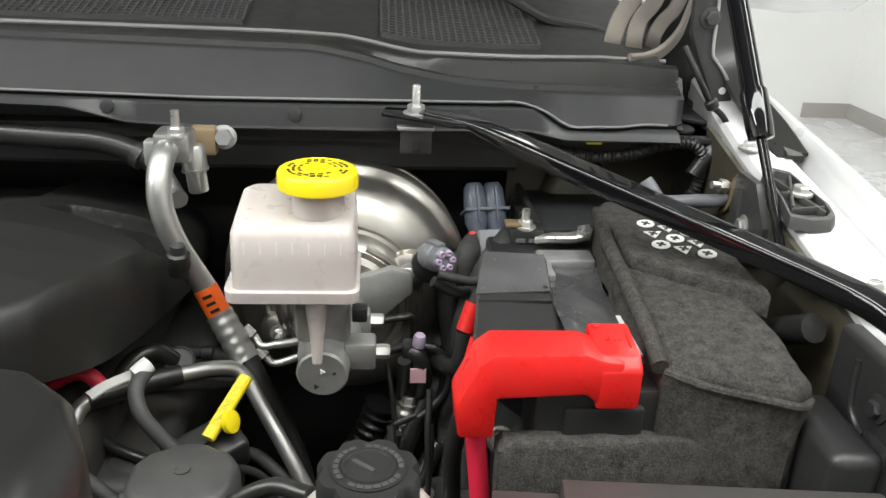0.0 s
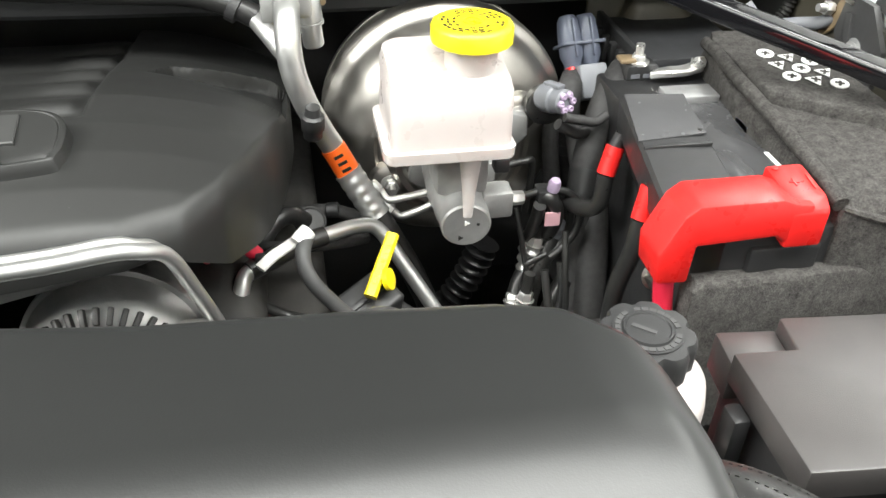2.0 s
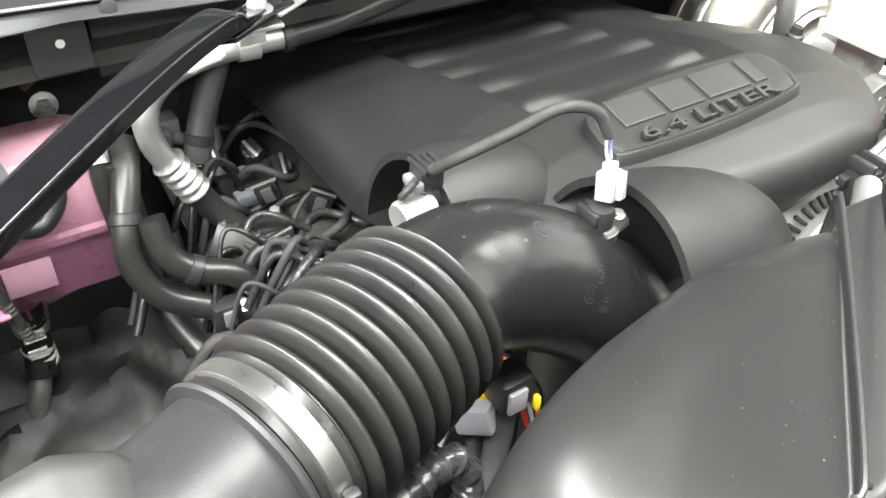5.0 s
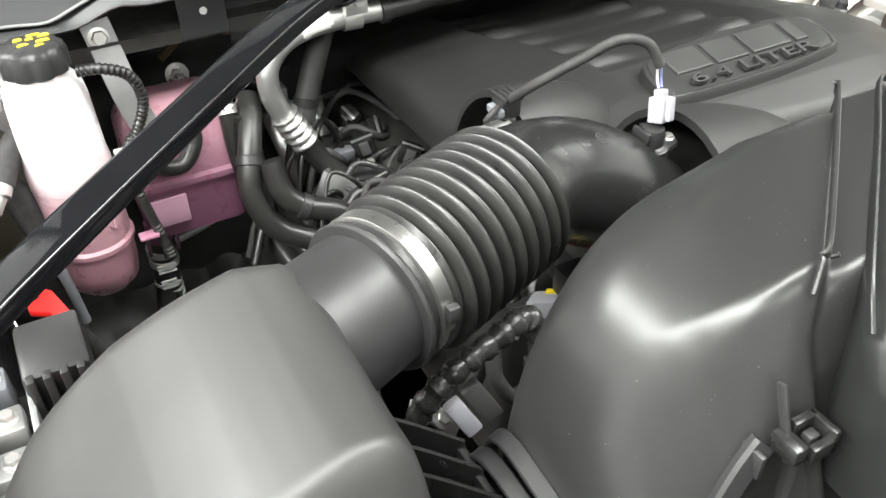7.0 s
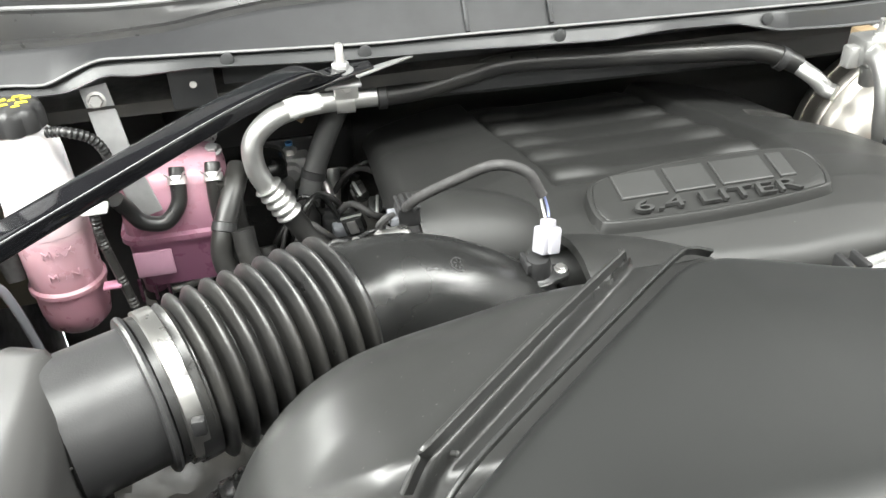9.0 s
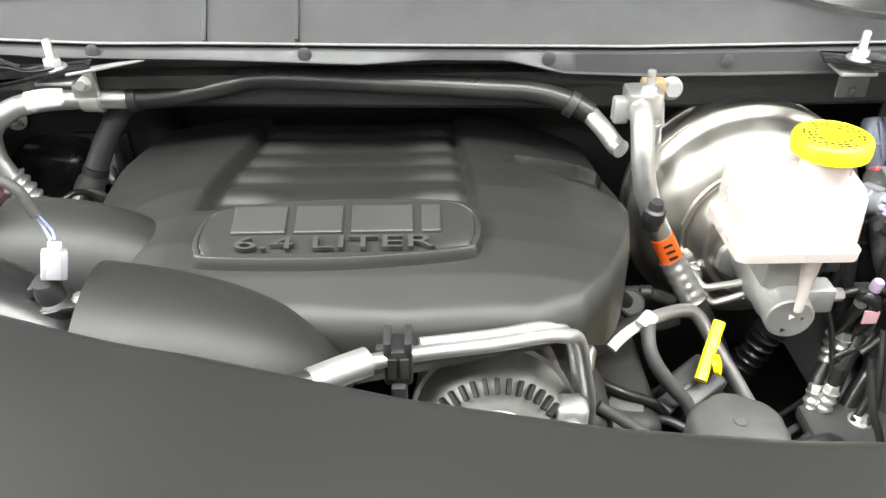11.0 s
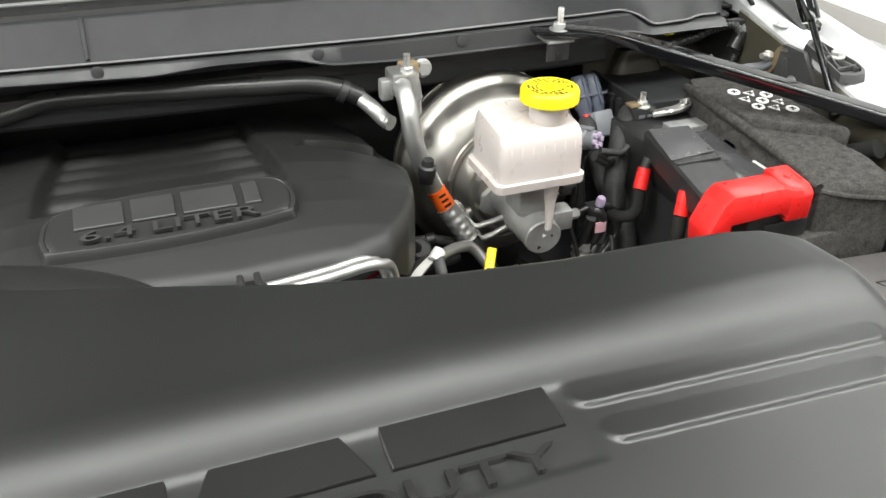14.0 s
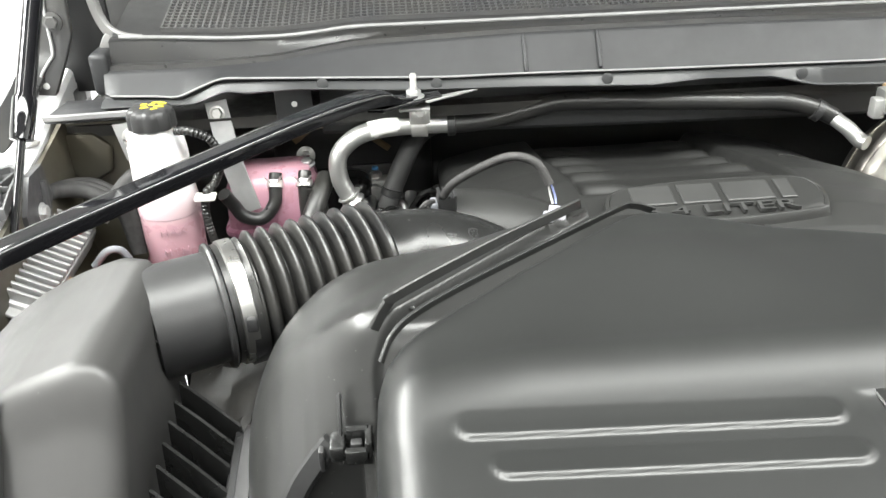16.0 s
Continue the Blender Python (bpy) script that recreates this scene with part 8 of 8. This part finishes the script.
# leads and plugs lying close under the cover's edge
random.seed(31)
for k in range(18):
    x0, y0, z0 = random.uniform(-0.47, -0.37), random.uniform(0.84, 1.18), random.uniform(1.105, 1.135)
    build_loose_wire([(x0 - 0.05, y0 + random.uniform(-0.03, 0.03), z0 - 0.05), (x0 - 0.015, y0 + random.uniform(-0.02, 0.02), z0), (x0 + 0.02, y0 + random.uniform(-0.03, 0.03), z0 + random.uniform(-0.015, 0.012)), (x0 + 0.06, y0 + random.uniform(-0.04, 0.04), z0 - 0.04)], random.uniform(0.002, 0.0055), random.choice((RUBBER, WRAP, TAPE, WRAP)))
for k in range(7):
    x0, y0, z0 = random.uniform(-0.46, -0.385), 0.86 + 0.045 * k, random.uniform(1.10, 1.122)
    c = thing("wiring_connector", "small glossy black wiring connector with metal clip", "connector", "small connectors")
    turn_c = Matrix.Translation((x0, y0, z0)) @ Euler((random.uniform(-0.5, 0.5), random.uniform(-0.5, 0.5), random.uniform(-1.5, 1.5))).to_matrix().to_4x4()
    part("shell", rbox(-0.013, 0.013, -0.009, 0.009, -0.014, 0.012, 0.003, m=turn_c), DUCT, c)
    part("lock", rbox(-0.006, 0.006, -0.012, -0.008, -0.008, 0.010, 0.001, m=turn_c), EPAINT, c)
    part("clip", rbox(-0.014, 0.014, -0.004, 0.000, 0.011, 0.013, 0.0005, m=turn_c), ALU, c)
rear_hose = thing("heater_hose", "thick dull black hose dropping behind the engine cover", "hose", "heater hoses")
part("hose", tube([(-0.395, 1.20, 1.225), (-0.425, 1.16, 1.222), (-0.448, 1.142, 1.19), (-0.470, 1.128, 1.145), (-0.482, 1.12, 1.10), (-0.485, 1.11, 1.03)], 0.0150, 16), GREYH, rear_hose)
part("clamp", lathe([(0.0150, -0.006), (0.0168, -0.005), (0.0168, 0.005), (0.0150, 0.006)], (-0.470, 1.128, 1.145), (-0.3, -0.2, -0.9), 18), BLACK, rear_hose)

# heater hoses bending down behind the intake tube
heater_hose_pair = ([(-0.560, 1.06, 1.205), (-0.570, 1.03, 1.19), (-0.585, 1.0, 1.16), (-0.592, 0.985, 1.125), (-0.575, 0.97, 1.085), (-0.535, 0.955, 1.062), (-0.49, 0.94, 1.045), (-0.46, 0.93, 1.02)], [(-0.565, 0.99, 1.16), (-0.560, 0.975, 1.125), (-0.540, 0.965, 1.105), (-0.505, 0.955, 1.092), (-0.475, 0.94, 1.06), (-0.46, 0.93, 1.03)])
for pts in heater_hose_pair:
    hz = thing("heater_hose", "thick black heater hose bending behind the intake tube", "hose", "heater hoses")
    part("hose", tube(pts, 0.0135, 16), RUBBER, hz)
    part("clamp", lathe([(0.0135, -0.006), (0.0152, -0.005), (0.0152, 0.005), (0.0135, 0.006)], Vector(pts[2]), Vector(pts[3]) - Vector(pts[1]), 18), BLACK, hz)
mod = thing("ribbed_module", "black ribbed plastic module below the refrigerant hose", "module")
MM = Matrix.Translation((-0.478, 1.0, 1.088)) @ Euler((radians(-30), radians(20), radians(-35))).to_matrix().to_4x4()
part("body", rbox(-0.03, 0.03, -0.02, 0.02, -0.02, 0.016, 0.003, m=MM), EPAINT, mod)
for k in range(5):
    part("rib", rbox(-0.026 + k * 0.012, -0.022 + k * 0.012, -0.021, 0.021, 0.015, 0.019, 0.001, m=MM), EPAINT, mod)
pil = thing("cowl_end_cap", "grey moulded end cap at the cowl corner", "cap", kind="structure")
part("post", extr([(0.722, 1.358), (0.738, 1.355), (0.753, 1.361), (0.757, 1.340), (0.760, 1.312), (0.740, 1.312), (0.736, 1.338), (0.726, 1.346)], "y", 1.092, 1.104, 0.002), MIDGREY, pil, "mid-grey sheet upstand")
part("seal_tail", strip([(0.690, 1.112, 1.3765), (0.715, 1.125, 1.377), (0.742, 1.142, 1.386), (0.763, 1.152, 1.408), (0.776, 1.16, 1.448)], 0.007, 0.018, (0, -0.4, 1)), TAUPE, pil, "taupe rubber seal end")
for pts, w in (([(0.684, 1.172, 1.366), (0.682, 1.160, 1.392), (0.690, 1.165, 1.420), (0.706, 1.172, 1.445), (0.716, 1.18, 1.48)], 0.022), ([(0.712, 1.160, 1.368), (0.706, 1.150, 1.395), (0.712, 1.156, 1.420), (0.728, 1.160, 1.440), (0.742, 1.165, 1.475)], 0.020), ([(0.738, 1.166, 1.372), (0.732, 1.156, 1.398), (0.742, 1.158, 1.418), (0.756, 1.163, 1.432), (0.768, 1.170, 1.458)], 0.018)):
    part("fold", strip(pts, w, 0.005, (0.2, 1, 0.1)), TAUPE, pil, "folded taupe rubber seal")

# the same corner on the far side
pil2 = thing("cowl_end_cap", "grey moulded end cap and folded seal at the cowl corner", "cap", kind="structure")
part("post", rbox(-0.858, -0.832, 1.075, 1.13, 1.335, 1.392, 0.008, 3), COWL, pil2)
part("seal_tail", strip([(-0.790, 1.110, 1.3975), (-0.815, 1.116, 1.400), (-0.836, 1.128, 1.408), (-0.850, 1.138, 1.428), (-0.857, 1.142, 1.462), (-0.860, 1.145, 1.50)], 0.008, 0.020, (0.3, -0.3, 1)), MIDGREY, pil2, "grey rubber seal end")
part("fold", strip([(-0.838, 1.118, 1.345), (-0.842, 1.112, 1.370), (-0.836, 1.114, 1.392), (-0.830, 1.12, 1.402)], 0.026, 0.006, (0, -1, 0)), MIDGREY, pil2, "folded grey rubber seal")
part("shelf", extr([(-0.912, 1.022), (-0.880, 1.018), (-0.800, 1.030), (-0.800, 1.095), (-0.905, 1.10)], "z", 1.318, 1.325, 0.002), COWL, pil2, "grey moulded shelf")
part("shelf_lip", strip([(-0.910, 1.020, 1.326), (-0.880, 1.016, 1.327), (-0.840, 1.022, 1.326), (-0.802, 1.028, 1.325)], 0.005, 0.008), LIP, pil2)

# webbed bracket under the brace's lower end, ground stud on the inner fender
bb = thing("brace_bracket", "black webbed bracket at the lower end of the brace", "bracket")
BBC = Vector((0.845, 0.655, fender_height(0.655) + 0.003))
part("ring", lathe([(0.022, 0), (0.036, 0), (0.036, 0.010), (0.032, 0.012), (0.030, 0.004), (0.012, 0.004), (0.011, 0.010), (0.0005, 0.010)], BBC, (0, -0.2, 1), 32), EPAINT, bb)
for k in range(6):
    a = radians(60 * k + 15)
    d = Vector((math.cos(a), math.sin(a), 0.2 * math.sin(a)))
    part("web", bar(BBC + d * 0.010 + Vector((0, 0, 0.007)), BBC + d * 0.033 + Vector((0, 0, 0.007)), 0.003, 0.008, 0.001), EPAINT, bb)
part("bolt", hexbolt(BBC + Vector((0, 0, 0.009)), (0, -0.2, 1), 0.009, 0.008, 0.013), STEEL, bb)
gs = thing("ground_stud", "plated ground stud with ribbed lead on the inner fender", "stud")
part("washer", lathe([(0.014, 0), (0.014, 0.003), (0.0005, 0.003)], (0.782, 0.564, 1.192), (-1, 0, 0.1), 18), ZINC, gs)
part("nut", hexbolt((0.779, 0.564, 1.192), (-1, 0, 0.1), 0.009, 0.010), STEEL, gs)
part("lug", strip([(0.779, 0.55, 1.206), (0.777, 0.560, 1.196), (0.776, 0.568, 1.18), (0.776, 0.572, 1.165)], 0.012, 0.003, (1, 0, 0)), ZINC, gs)
part("lead", corrugated([(0.775, 0.572, 1.170), (0.772, 0.575, 1.15), (0.768, 0.58, 1.12), (0.765, 0.59, 1.08)], 0.007, 0.001, 0.006, 12, 0.3), RUBBER, gs)

# two crimped brake hose fittings, upper fitting and lower one
for cx, cy, cz in ((0.424, 0.865, 1.044), (0.407, 0.83, 0.997)):
    build_brake_hose("black brake hose with bright crimped fitting", [(cx + 0.006, cy + 0.004, cz + 0.045), (cx + 0.003, cy + 0.002, cz + 0.02), (cx, cy, cz), (cx - 0.004, cy - 0.003, cz - 0.03), (cx - 0.014, cy - 0.006, cz - 0.07)], 0.0062, ((cx + 0.002, cy, cz + 0.014), (cx - 0.002, cy - 0.002, cz - 0.014)))
loop_line = thing("brake_line", "coated brake line looping beside the master cylinder", "pipe")
part("line", tube([(0.404, 0.859, 1.124), (0.425, 0.857, 1.130), (0.450, 0.855, 1.128), (0.466, 0.852, 1.110), (0.464, 0.848, 1.085), (0.450, 0.845, 1.066), (0.436, 0.842, 1.055)], 0.0042, 10), RUBBER, loop_line)

# dark moulded case and bracket on the firewall behind the valve block
ev = thing("evaporator_case", "black moulded evaporator case on the firewall", "case")
part("case", rbox(-0.66, -0.40, 1.235, 1.33, 0.98, 1.235, 0.035, 4), BLACK, ev)
part("lower_case", rbox(-0.61, -0.50, 1.17, 1.25, 1.00, 1.15, 0.022, 3), DUCT, ev)
part("flange", strip([(-0.62, 1.228, 1.20), (-0.58, 1.226, 1.225), (-0.52, 1.226, 1.215), (-0.47, 1.226, 1.18)], 0.010, 0.006, (0, -1, 0)), TAN, ev, "tan gasket edge")
part("case_bolt", hexbolt((-0.604, 1.226, 1.176), (0, -1, 0.2), 0.009, 0.008, 0.015), STEEL, ev)
part("valve_plate", rbox(-0.535, -0.455, 1.225, 1.236, 1.105, 1.155, 0.006), BLACK, ev)
part("valve_boss", lathe([(0.014, 0), (0.014, 0.012), (0.010, 0.016), (0.0005, 0.016)], (-0.497, 1.198, 1.118), (0, -1, 0), 20), CAST, ev)
